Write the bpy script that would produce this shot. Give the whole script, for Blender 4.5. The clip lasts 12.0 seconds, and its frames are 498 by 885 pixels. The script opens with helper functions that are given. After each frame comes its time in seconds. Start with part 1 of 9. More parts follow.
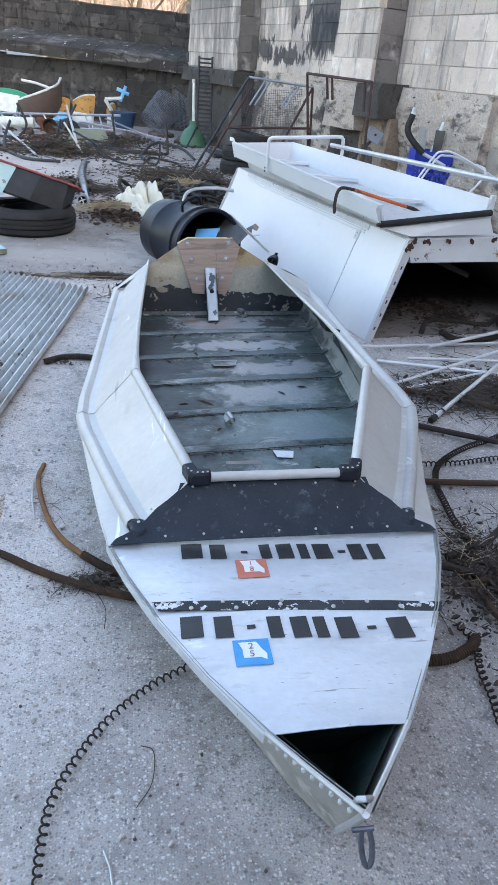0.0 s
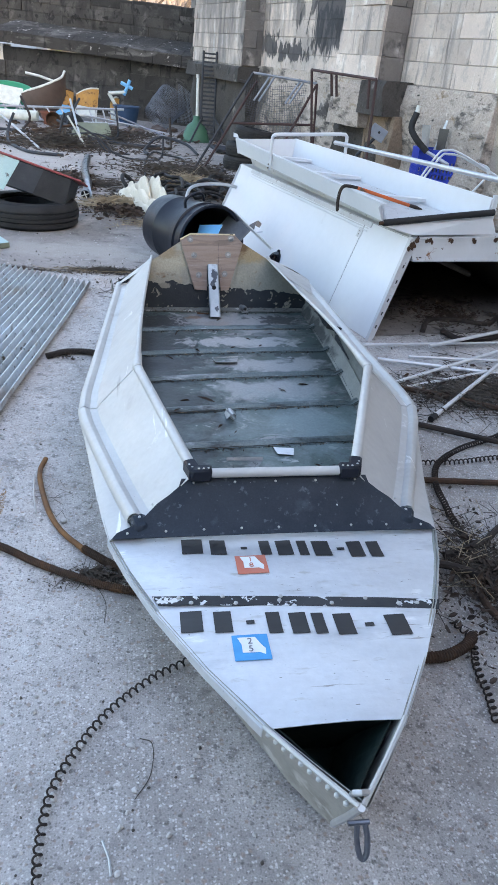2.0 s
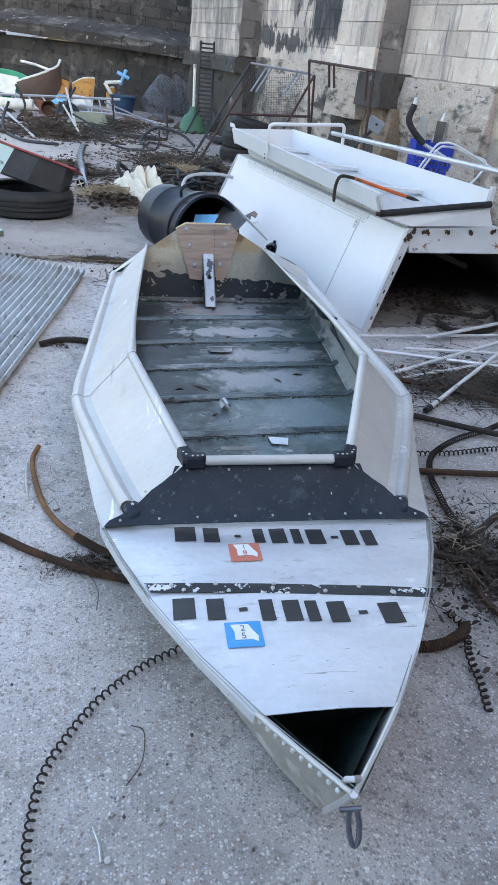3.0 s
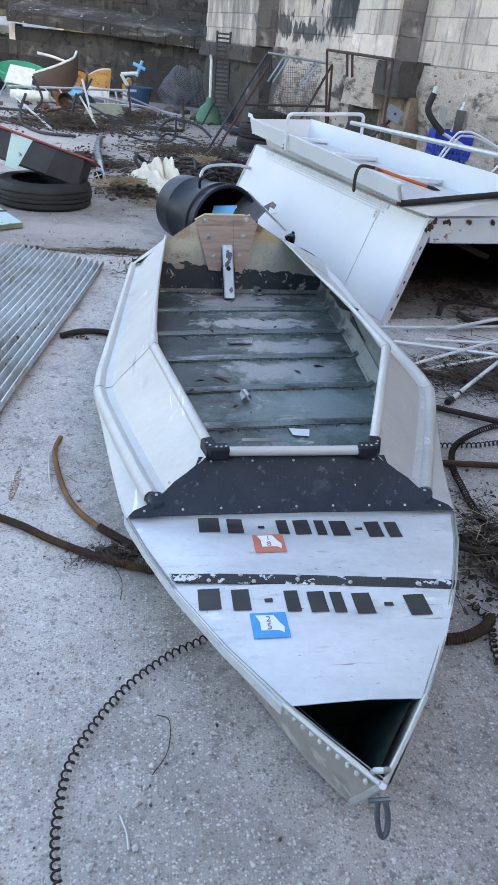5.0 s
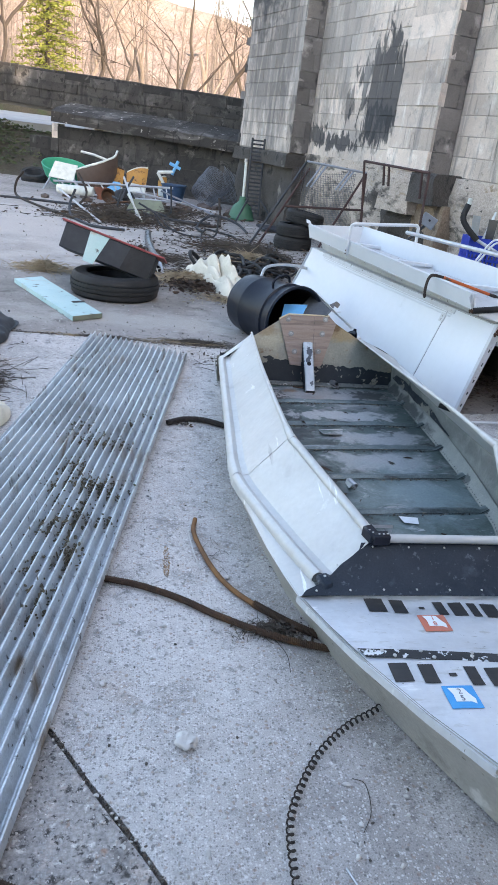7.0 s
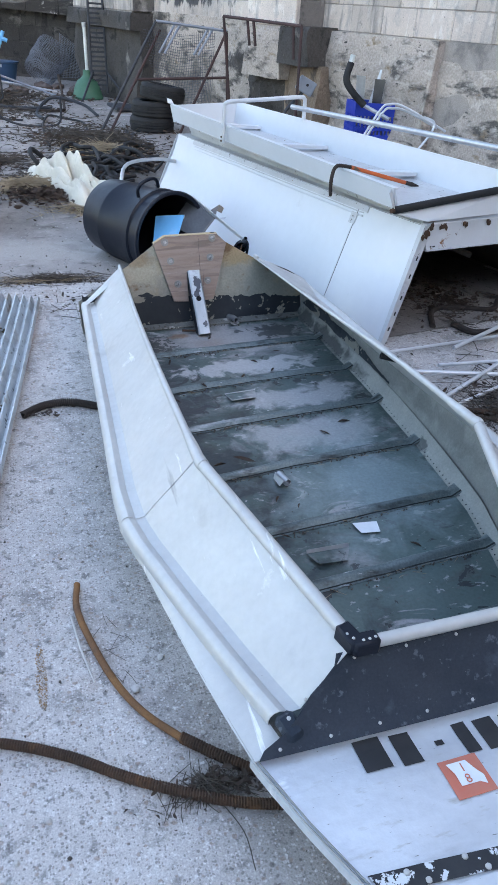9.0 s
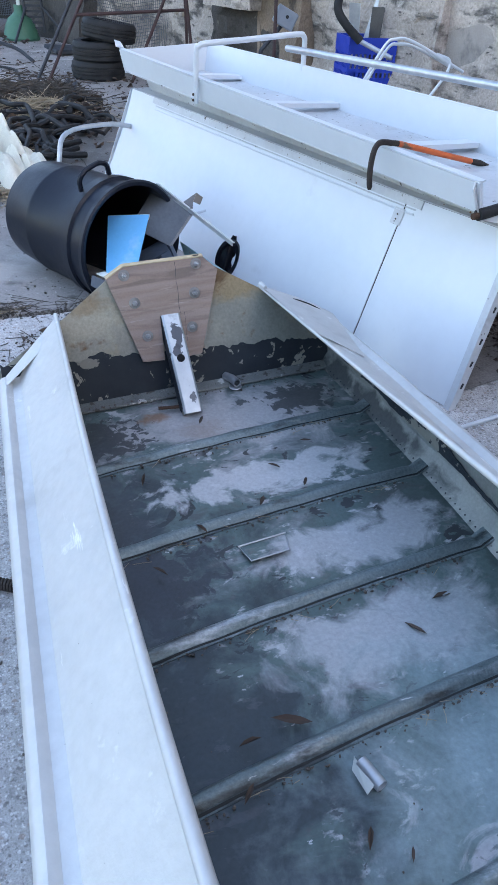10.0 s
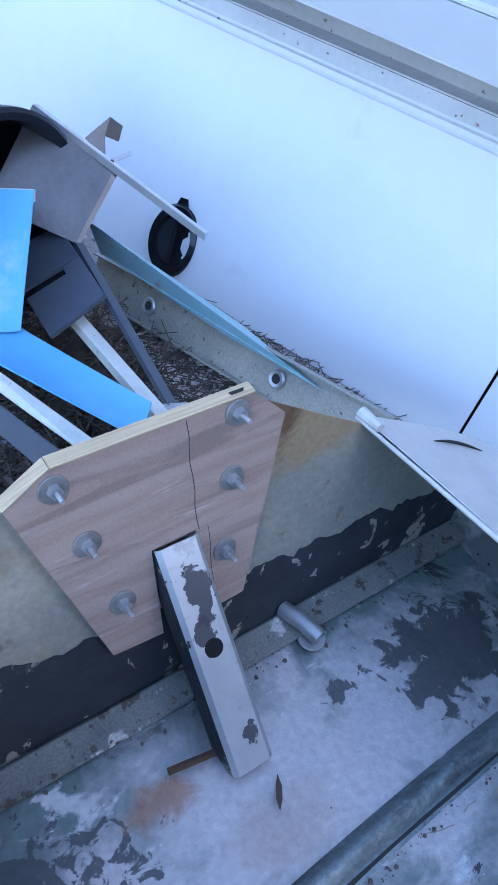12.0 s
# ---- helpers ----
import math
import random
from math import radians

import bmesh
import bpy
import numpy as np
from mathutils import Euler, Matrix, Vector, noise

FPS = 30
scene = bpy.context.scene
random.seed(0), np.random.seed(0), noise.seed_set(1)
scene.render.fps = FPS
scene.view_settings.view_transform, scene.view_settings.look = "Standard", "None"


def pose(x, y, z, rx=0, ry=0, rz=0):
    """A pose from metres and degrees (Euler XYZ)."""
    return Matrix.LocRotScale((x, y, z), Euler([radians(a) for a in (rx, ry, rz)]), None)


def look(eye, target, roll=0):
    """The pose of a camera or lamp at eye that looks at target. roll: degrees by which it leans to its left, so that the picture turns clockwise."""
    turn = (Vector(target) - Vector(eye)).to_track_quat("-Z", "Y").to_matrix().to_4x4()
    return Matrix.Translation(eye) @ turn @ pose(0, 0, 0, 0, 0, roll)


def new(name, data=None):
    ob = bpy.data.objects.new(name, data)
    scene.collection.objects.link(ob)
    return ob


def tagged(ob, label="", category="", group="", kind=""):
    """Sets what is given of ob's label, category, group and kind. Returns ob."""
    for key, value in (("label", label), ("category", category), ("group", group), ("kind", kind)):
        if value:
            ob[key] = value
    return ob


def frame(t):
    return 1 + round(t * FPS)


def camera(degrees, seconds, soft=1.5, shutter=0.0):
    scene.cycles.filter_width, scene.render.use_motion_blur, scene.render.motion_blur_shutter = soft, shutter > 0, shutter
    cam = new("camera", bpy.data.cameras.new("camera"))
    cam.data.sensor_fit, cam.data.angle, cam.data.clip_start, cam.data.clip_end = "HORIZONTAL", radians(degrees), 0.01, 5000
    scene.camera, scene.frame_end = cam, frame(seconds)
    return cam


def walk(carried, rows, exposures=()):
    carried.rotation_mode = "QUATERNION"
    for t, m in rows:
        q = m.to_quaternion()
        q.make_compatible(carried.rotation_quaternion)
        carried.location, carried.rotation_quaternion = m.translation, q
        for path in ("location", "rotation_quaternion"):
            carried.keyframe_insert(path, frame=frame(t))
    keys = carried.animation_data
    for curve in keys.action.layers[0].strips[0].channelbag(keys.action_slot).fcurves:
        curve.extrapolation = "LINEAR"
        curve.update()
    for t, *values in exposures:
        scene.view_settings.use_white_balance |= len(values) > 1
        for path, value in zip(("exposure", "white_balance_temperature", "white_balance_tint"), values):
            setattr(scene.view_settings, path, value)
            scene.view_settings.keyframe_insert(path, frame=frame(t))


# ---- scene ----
cam = camera(38.3, 12.0, soft=1.1)
EXPOSURES = [(0, 2.6, 7800, 13), (7.7, 2.54, 7750, 13), (9.5, 2.56, 7250, 14), (10, 2.58, 6950, 14), (10.5, 2.58, 6400, 15), (12, 2.68, 5800, 17)]
PATH = [
    (0, (-0.414, -0.773, 1.437), (-0.103, 0.971, 0.51), 5.0),
    (0.5, (-0.415, -0.776, 1.442), (-0.101, 0.97, 0.517), 5.3),
    (1, (-0.424, -0.772, 1.443), (-0.111, 0.973, 0.518), 5.4),
    (1.5, (-0.417, -0.779, 1.444), (-0.107, 0.965, 0.514), 5.5),
    (2, (-0.42, -0.784, 1.446), (-0.108, 0.955, 0.509), 5.7),
    (2.5, (-0.416, -0.78, 1.435), (-0.095, 0.955, 0.492), 6.1),
    (4.5, (-0.429, -0.784, 1.414), (-0.097, 0.932, 0.442), 6.7),
    (5, (-0.442, -0.775, 1.415), (-0.154, 0.949, 0.442), 5.9),
    (5.5, (-0.504, -0.754, 1.445), (-0.281, 0.997, 0.505), 5.4),
    (6, (-0.644, -0.901, 1.483), (-0.4, 0.872, 0.59), 6.1),
    (6.5, (-0.814, -0.996, 1.501), (-0.544, 0.799, 0.66), 7.6),
    (7, (-0.997, -0.934, 1.509), (-0.709, 0.886, 0.734), 7.3),
    (7.5, (-1.099, -0.978, 1.544), (-0.607, 0.809, 0.794), 7.8),
    (7.7, (-1.101, -0.981, 1.541), (-0.543, 0.782, 0.779), 8.2),
    (9.3, (-0.719, 0.504, 1.453), (-0.161, 2.101, 0.387), 3.3),
    (9.5, (-0.639, 0.801, 1.376), (-0.078, 2.388, 0.297), 2.8),
    (10, (-0.554, 1.437, 1.379), (0.070, 2.950, 0.231), 3.2),
    (10.5, (-0.519, 1.992, 1.322), (0.174, 3.424, 0.110), 4.0),
    (11, (-0.450, 2.489, 1.252), (0.324, 3.812, -0.033), 5.5),
    (11.5, (-0.366, 2.868, 1.182), (0.484, 4.075, -0.167), 7.5),
    (12, (-0.285, 3.161, 1.089), (0.642, 4.234, -0.322), 10.7),
]
walk(cam, [(t, look(eye, target, roll)) for t, eye, target, roll in PATH], EXPOSURES)

# ---- light ----
world = bpy.data.worlds.new("sky")
scene.world = world
world.use_nodes = True
wn = world.node_tree.nodes
sky = wn.new("ShaderNodeTexSky")
sky.sky_type, sky.sun_disc = "NISHITA", False
sky.sun_elevation, sky.sun_rotation = radians(22), radians(150)
sky.air_density, sky.dust_density, sky.ozone_density = 1.0, 1.2, 1.5
wn["Background"].inputs["Strength"].default_value = 0.15
world.node_tree.links.new(sky.outputs["Color"], wn["Background"].inputs["Color"])
sun = new("sun", bpy.data.lights.new("sun", "SUN"))
sun.data.energy, sun.data.angle, sun.data.color = 2.0, radians(0.6), (1.0, 0.86, 0.7)
# low behind the tall wall: the yard lies in its shade, the trees beyond stand in the sun
sun.matrix_world = look((5.0, -5.66, 7.04), (0, 3, 3))


# ---- materials ----
def mat(name, col, col2=None, scale=4.0, rough=0.6, metal=0.0, bump=0.0, bscale=80.0, layers=(), fine=0.0,
        rand=0.0, rough2=None, streak=None, wave=None, world=False, blots=(), specks=()):
    """Procedural surface: two-tone cloud, stain layers, fine grain and bump, by object coordinates in metres."""
    m = bpy.data.materials.new(name)
    m.use_nodes = True
    nt = m.node_tree
    n, lk = nt.nodes, nt.links.new
    bsdf = n["Principled BSDF"]
    co = n.new("ShaderNodeTexCoord")
    vec = co.outputs["Object"]
    info = n.new("ShaderNodeObjectInfo")
    if world:
        vec = n.new("ShaderNodeNewGeometry").outputs["Position"]
    elif rand:
        add = n.new("ShaderNodeVectorMath")
        add.operation = "ADD"
        sc = n.new("ShaderNodeVectorMath")
        sc.operation = "SCALE"
        sc.inputs[0].default_value = (37.0, 91.0, 53.0)
        lk(info.outputs["Random"], sc.inputs["Scale"])
        lk(vec, add.inputs[0]); lk(sc.outputs[0], add.inputs[1])
        vec = add.outputs[0]
    if streak:
        mp = n.new("ShaderNodeMapping")
        mp.inputs["Scale"].default_value = streak
        lk(vec, mp.inputs["Vector"])
        svec = mp.outputs[0]
    else:
        svec = vec

    def noise_fac(s, lo, hi, detail=6.0, v=None, dist=0.0):
        t = n.new("ShaderNodeTexNoise")
        t.inputs["Scale"].default_value, t.inputs["Detail"].default_value = s, detail
        t.inputs["Roughness"].default_value, t.inputs["Distortion"].default_value = 0.6, dist
        lk(v or svec, t.inputs["Vector"])
        r = n.new("ShaderNodeMapRange")
        r.inputs[1].default_value, r.inputs[2].default_value = lo, hi
        lk(t.outputs["Fac"], r.inputs[0])
        return r.outputs[0], t

    def mix(a, b, fac, kind="MIX"):
        x = n.new("ShaderNodeMix")
        x.data_type, x.blend_type = "RGBA", kind
        for sock, val in ((x.inputs[6], a), (x.inputs[7], b), (x.inputs[0], fac)):
            if isinstance(val, bpy.types.NodeSocket):
                lk(val, sock)
            elif isinstance(val, (int, float)):
                sock.default_value = val
            else:
                sock.default_value = (*val, 1)
        return x.outputs[2]

    c2 = col2 or tuple(v * 0.8 for v in col)
    f, _ = noise_fac(scale, 0.32, 0.68)
    out = mix(col, c2, f)
    if wave:
        w = n.new("ShaderNodeTexWave")
        w.inputs["Scale"].default_value, w.inputs["Distortion"].default_value = wave[0], wave[1]
        w.inputs["Detail"].default_value, w.inputs["Detail Scale"].default_value = 3.0, 1.5
        w.bands_direction = wave[4] if len(wave) > 4 else "X"
        lk(svec, w.inputs["Vector"])
        fw = n.new("ShaderNodeMath")
        fw.operation = "MULTIPLY"
        fw.inputs[1].default_value = wave[3]
        lk(w.outputs["Fac"], fw.inputs[0])
        out = mix(out, wave[2], fw.outputs[0])
    rsock = None
    for lay in layers:
        c, s, lo, hi = lay[:4]
        lv = None
        if len(lay) > 5:
            lm_ = n.new("ShaderNodeMapping")
            lm_.inputs["Scale"].default_value = lay[5]
            lm_.inputs["Rotation"].default_value = (0, 0, radians(lay[6] if len(lay) > 6 else 0))
            lk(vec, lm_.inputs["Vector"])
            lv = lm_.outputs[0]
        lf, _ = noise_fac(s, lo, hi, 8.0, v=lv, dist=lay[4] if len(lay) > 4 else 0.0)
        out = mix(out, c, lf)
    for at, size, c, edge, soft, most in blots:
        sub = n.new("ShaderNodeVectorMath")
        sub.operation = "SUBTRACT"
        sub.inputs[1].default_value = at
        dv = n.new("ShaderNodeVectorMath")
        dv.operation = "DIVIDE"
        dv.inputs[1].default_value = size
        ln = n.new("ShaderNodeVectorMath")
        ln.operation = "LENGTH"
        lk(vec, sub.inputs[0]); lk(sub.outputs[0], dv.inputs[0]); lk(dv.outputs[0], ln.inputs[0])
        ev_ = vec
        if isinstance(edge, tuple):
            em_ = n.new("ShaderNodeMapping")
            em_.inputs["Scale"].default_value = edge[1]
            lk(vec, em_.inputs["Vector"])
            ev_, edge = em_.outputs[0], edge[0]
        nf, _ = noise_fac(edge, 0.3, 0.7, 12.0, v=ev_, dist=0.6)
        ad = n.new("ShaderNodeMath")
        ad.operation = "MULTIPLY_ADD"
        ad.inputs[1].default_value = -1.3
        lk(nf, ad.inputs[0]); lk(ln.outputs["Value"], ad.inputs[2])
        rg = n.new("ShaderNodeMapRange")
        rg.inputs[1].default_value, rg.inputs[2].default_value = 0.23 + soft, 0.23 - soft
        rg.inputs[4].default_value = most
        lk(ad.outputs[0], rg.inputs[0])
        out = mix(out, c, rg.outputs[0])
    for c, s, size, soft in specks:   # stones and pits of many sizes, one in each cell
        vo = n.new("ShaderNodeTexVoronoi")
        vo.voronoi_dimensions = "2D"
        vo.inputs["Scale"].default_value = s
        wv = n.new("ShaderNodeVectorMath")
        wv.operation = "MULTIPLY_ADD"
        wn_ = n.new("ShaderNodeTexNoise")
        wn_.inputs["Scale"].default_value = s * 1.7
        lk(vec, wn_.inputs["Vector"])
        wv.inputs[1].default_value = (0.5 / s,) * 3
        lk(wn_.outputs["Color"], wv.inputs[0]); lk(vec, wv.inputs[2]); lk(wv.outputs[0], vo.inputs["Vector"])
        sp = n.new("ShaderNodeSeparateColor")
        lk(vo.outputs["Color"], sp.inputs[0])
        pw = n.new("ShaderNodeMath")
        pw.operation = "POWER"
        pw.inputs[1].default_value = 4.0
        lk(sp.outputs[0], pw.inputs[0])
        df = n.new("ShaderNodeMath")
        df.operation = "MULTIPLY_ADD"
        df.inputs[1].default_value = size
        ng = n.new("ShaderNodeMath")
        ng.operation = "MULTIPLY"
        ng.inputs[1].default_value = -1.0
        lk(vo.outputs["Distance"], ng.inputs[0]); lk(pw.outputs[0], df.inputs[0]); lk(ng.outputs[0], df.inputs[2])
        rg = n.new("ShaderNodeMapRange")
        rg.inputs[1].default_value, rg.inputs[2].default_value = 0.0, soft
        rg.inputs[4].default_value = 0.62
        lk(df.outputs[0], rg.inputs[0])
        out = mix(out, c, rg.outputs[0])
    if fine:
        f2, _ = noise_fac(bscale * 2.2, 0.25, 0.75, 3.0, vec)
        g = n.new("ShaderNodeMapRange")
        g.inputs[3].default_value, g.inputs[4].default_value = 1 - fine, 1 + fine
        lk(f2, g.inputs[0])
        vm = n.new("ShaderNodeVectorMath")
        vm.operation = "MULTIPLY"
        lk(out, vm.inputs[0]); lk(g.outputs[0], vm.inputs[1])
        out = vm.outputs[0]
    if rand:
        g = n.new("ShaderNodeMapRange")
        g.inputs[3].default_value, g.inputs[4].default_value = 1 - rand, 1 + rand
        lk(info.outputs["Random"], g.inputs[0])
        vm = n.new("ShaderNodeVectorMath")
        vm.operation = "MULTIPLY"
        lk(out, vm.inputs[0]); lk(g.outputs[0], vm.inputs[1])
        out = vm.outputs[0]
    lk(out, bsdf.inputs["Base Color"])
    bsdf.inputs["Metallic"].default_value = metal
    rf, _ = noise_fac(scale * 3, 0.3, 0.7)
    rr = n.new("ShaderNodeMapRange")
    rr.inputs[3].default_value, rr.inputs[4].default_value = rough, rough2 if rough2 is not None else min(1, rough + 0.15)
    lk(rf, rr.inputs[0]); lk(rr.outputs[0], bsdf.inputs["Roughness"])
    if bump:
        _, tb = noise_fac(bscale, 0, 1, 5.0, vec)
        b = n.new("ShaderNodeBump")
        b.inputs["Strength"].default_value, b.inputs["Distance"].default_value = bump, 0.6 / bscale
        lk(tb.outputs["Fac"], b.inputs["Height"]); lk(b.outputs[0], bsdf.inputs["Normal"])
    return m


CONC = mat("concrete", (0.59, 0.548, 0.524), (0.48, 0.444, 0.424), 1.3, 0.88, bump=0.7, bscale=110, fine=0.25,
           layers=(((0.3, 0.275, 0.26), 0.9, 0.53, 0.72, 0.6), ((0.6, 0.57, 0.55), 1.7, 0.55, 0.72, 0.4), ((0.36, 0.28, 0.235), 2.3, 0.58, 0.74, 0.5), ((0.26, 0.238, 0.226), 5.0, 0.54, 0.7, 0.5), ((0.59, 0.56, 0.54), 9, 0.56, 0.7, 0.4),
                   ((0.22, 0.205, 0.195), 24, 0.55, 0.66, 0.3), ((0.64, 0.615, 0.595), 33, 0.57, 0.66, 0.3),
                   ((0.66, 0.65, 0.63), 3.0, 0.665, 0.72, 0.2, (0.5, 14, 1), 12), ((0.66, 0.65, 0.63), 2.6, 0.67, 0.72, 0.2, (16, 0.6, 1), 30)),
           specks=(((0.19, 0.172, 0.163), 170, 0.8, 0.3), ((0.7, 0.675, 0.655), 150, 0.7, 0.3), ((0.15, 0.137, 0.128), 105, 0.5, 0.2), ((0.74, 0.715, 0.695), 85, 0.42, 0.2), ((0.3, 0.21, 0.165), 60, 0.45, 0.2), ((0.09, 0.082, 0.076), 33, 0.24, 0.1), ((0.8, 0.78, 0.76), 23, 0.16, 0.08)),
           # dark blots paint stain plus the hull's contact shade; the pale one brightens the left
           blots=(((-0.75, 0.3, 0), (0.55, 0.75, 1), (0.6, 0.575, 0.55), 4.0, 0.6, 0.45), ((-0.5, 2.3, 0), (0.4, 0.9, 1), (0.24, 0.225, 0.21), 4.0, 0.6, 0.45), ((0.95, 1.6, 0), (0.7, 1.3, 1), (0.22, 0.198, 0.182), 3.0, 0.6, 0.6), ((0.1, -0.2, 0), (0.6, 0.5, 1), (0.3, 0.28, 0.265), 5.0, 0.6, 0.5), ((-0.32, 0.6, 0), (0.32, 0.8, 1), (0.22, 0.185, 0.165), 3.0, 0.7, 0.5), ((0.6, 0.2, 0), (0.5, 0.9, 1), (0.2, 0.17, 0.152), 3.0, 0.7, 0.5)))
CONC_OLD = mat("rough_concrete", (0.42, 0.385, 0.36), (0.3, 0.275, 0.26), 2.5, 0.92, bump=1.0, bscale=45, fine=0.4,
               layers=(((0.13, 0.12, 0.11), 7, 0.55, 0.7, 0.4), ((0.5, 0.43, 0.39), 11, 0.56, 0.7), ((0.08, 0.072, 0.066), 26, 0.57, 0.65, 0.3), ((0.62, 0.59, 0.55), 30, 0.6, 0.66), ((0.07, 0.063, 0.058), 58, 0.58, 0.64), ((0.74, 0.71, 0.67), 62, 0.64, 0.68), ((0.36, 0.24, 0.18), 16, 0.62, 0.7)))
CONC_FAR = mat("dusty_concrete", (0.34, 0.305, 0.285), (0.24, 0.215, 0.2), 0.7, 0.9, bump=0.5, bscale=60, fine=0.3,
               layers=(((0.15, 0.135, 0.122), 1.1, 0.55, 0.7, 0.4), ((0.46, 0.42, 0.39), 2.2, 0.58, 0.7, 0.4), ((0.1, 0.09, 0.082), 6, 0.57, 0.7, 0.5), ((0.42, 0.385, 0.36), 14, 0.6, 0.7), ((0.08, 0.072, 0.065), 30, 0.6, 0.67, 0.3), ((0.6, 0.57, 0.53), 45, 0.655, 0.68)),
               blots=(((-2.8, 10.2, 0), (2.4, 3.4, 1), (0.47, 0.43, 0.4), 1.6, 0.5, 0.8), ((-1.6, 6.3, 0), (1.0, 0.8, 1), (0.13, 0.12, 0.11), 2.2, 0.5, 0.7), ((-0.9, 5.05, 0), (1.3, 0.35, 1), (0.42, 0.39, 0.365), 3.0, 0.5, 0.7), ((0.2, 7.6, 0), (1.0, 1.6, 1), (0.1, 0.09, 0.08), 2.6, 0.5, 0.75)))
DIRT = mat("dirt", (0.085, 0.065, 0.05), (0.14, 0.11, 0.085), 3, 0.95, bump=1.0, bscale=35, fine=0.4)
ALU = mat("bare_aluminium", (0.62, 0.63, 0.64), (0.5, 0.51, 0.53), 5, 0.42, 0.75, bump=0.12, bscale=30, fine=0.06,
          layers=(((0.42, 0.43, 0.45), 7, 0.6, 0.8),))
DECK = mat("brushed_deck", (0.71, 0.73, 0.76), (0.58, 0.6, 0.63), 2.2, 0.42, 0.45, bump=0.1, bscale=22, fine=0.05,
           streak=(1, 3.5, 1), layers=(((0.46, 0.47, 0.5), 3.0, 0.56, 0.75), ((0.85, 0.86, 0.87), 5, 0.66, 0.74), ((0.5, 0.49, 0.47), 12, 0.6, 0.72), ((0.22, 0.22, 0.22), 48, 0.68, 0.7), ((0.36, 0.35, 0.34), 4, 0.66, 0.7, 0.5, (1.2, 9, 1), 20)))
PANEL = mat("cream_aluminium", (0.57, 0.565, 0.545), (0.49, 0.485, 0.475), 2.5, 0.45, 0.25, bump=0.1, bscale=18, fine=0.05,
            layers=(((0.4, 0.39, 0.375), 5, 0.6, 0.78), ((0.68, 0.68, 0.67), 9, 0.64, 0.7), ((0.3, 0.29, 0.27), 60, 0.72, 0.74), ((0.8, 0.8, 0.79), 4, 0.66, 0.7, 0.3, (7, 0.7, 1)), ((0.36, 0.35, 0.34), 3, 0.67, 0.74, 0.3, (9, 0.5, 1))))
BLACKP = mat("charcoal_paint", (0.018, 0.026, 0.038), (0.032, 0.042, 0.056), 6, 0.45, 0.0, bump=0.15, bscale=90, fine=0.15,
             layers=(((0.07, 0.085, 0.105), 9, 0.58, 0.75), ((0.09, 0.105, 0.125), 45, 0.6, 0.68), ((0.6, 0.62, 0.63), 38, 0.715, 0.73)))
CHIPPED = mat("chipped_black_paint", (0.03, 0.032, 0.036), (0.05, 0.052, 0.056), 8, 0.45, bump=0.2, bscale=60,
              layers=(((0.66, 0.68, 0.7), 26, 0.585, 0.6),))
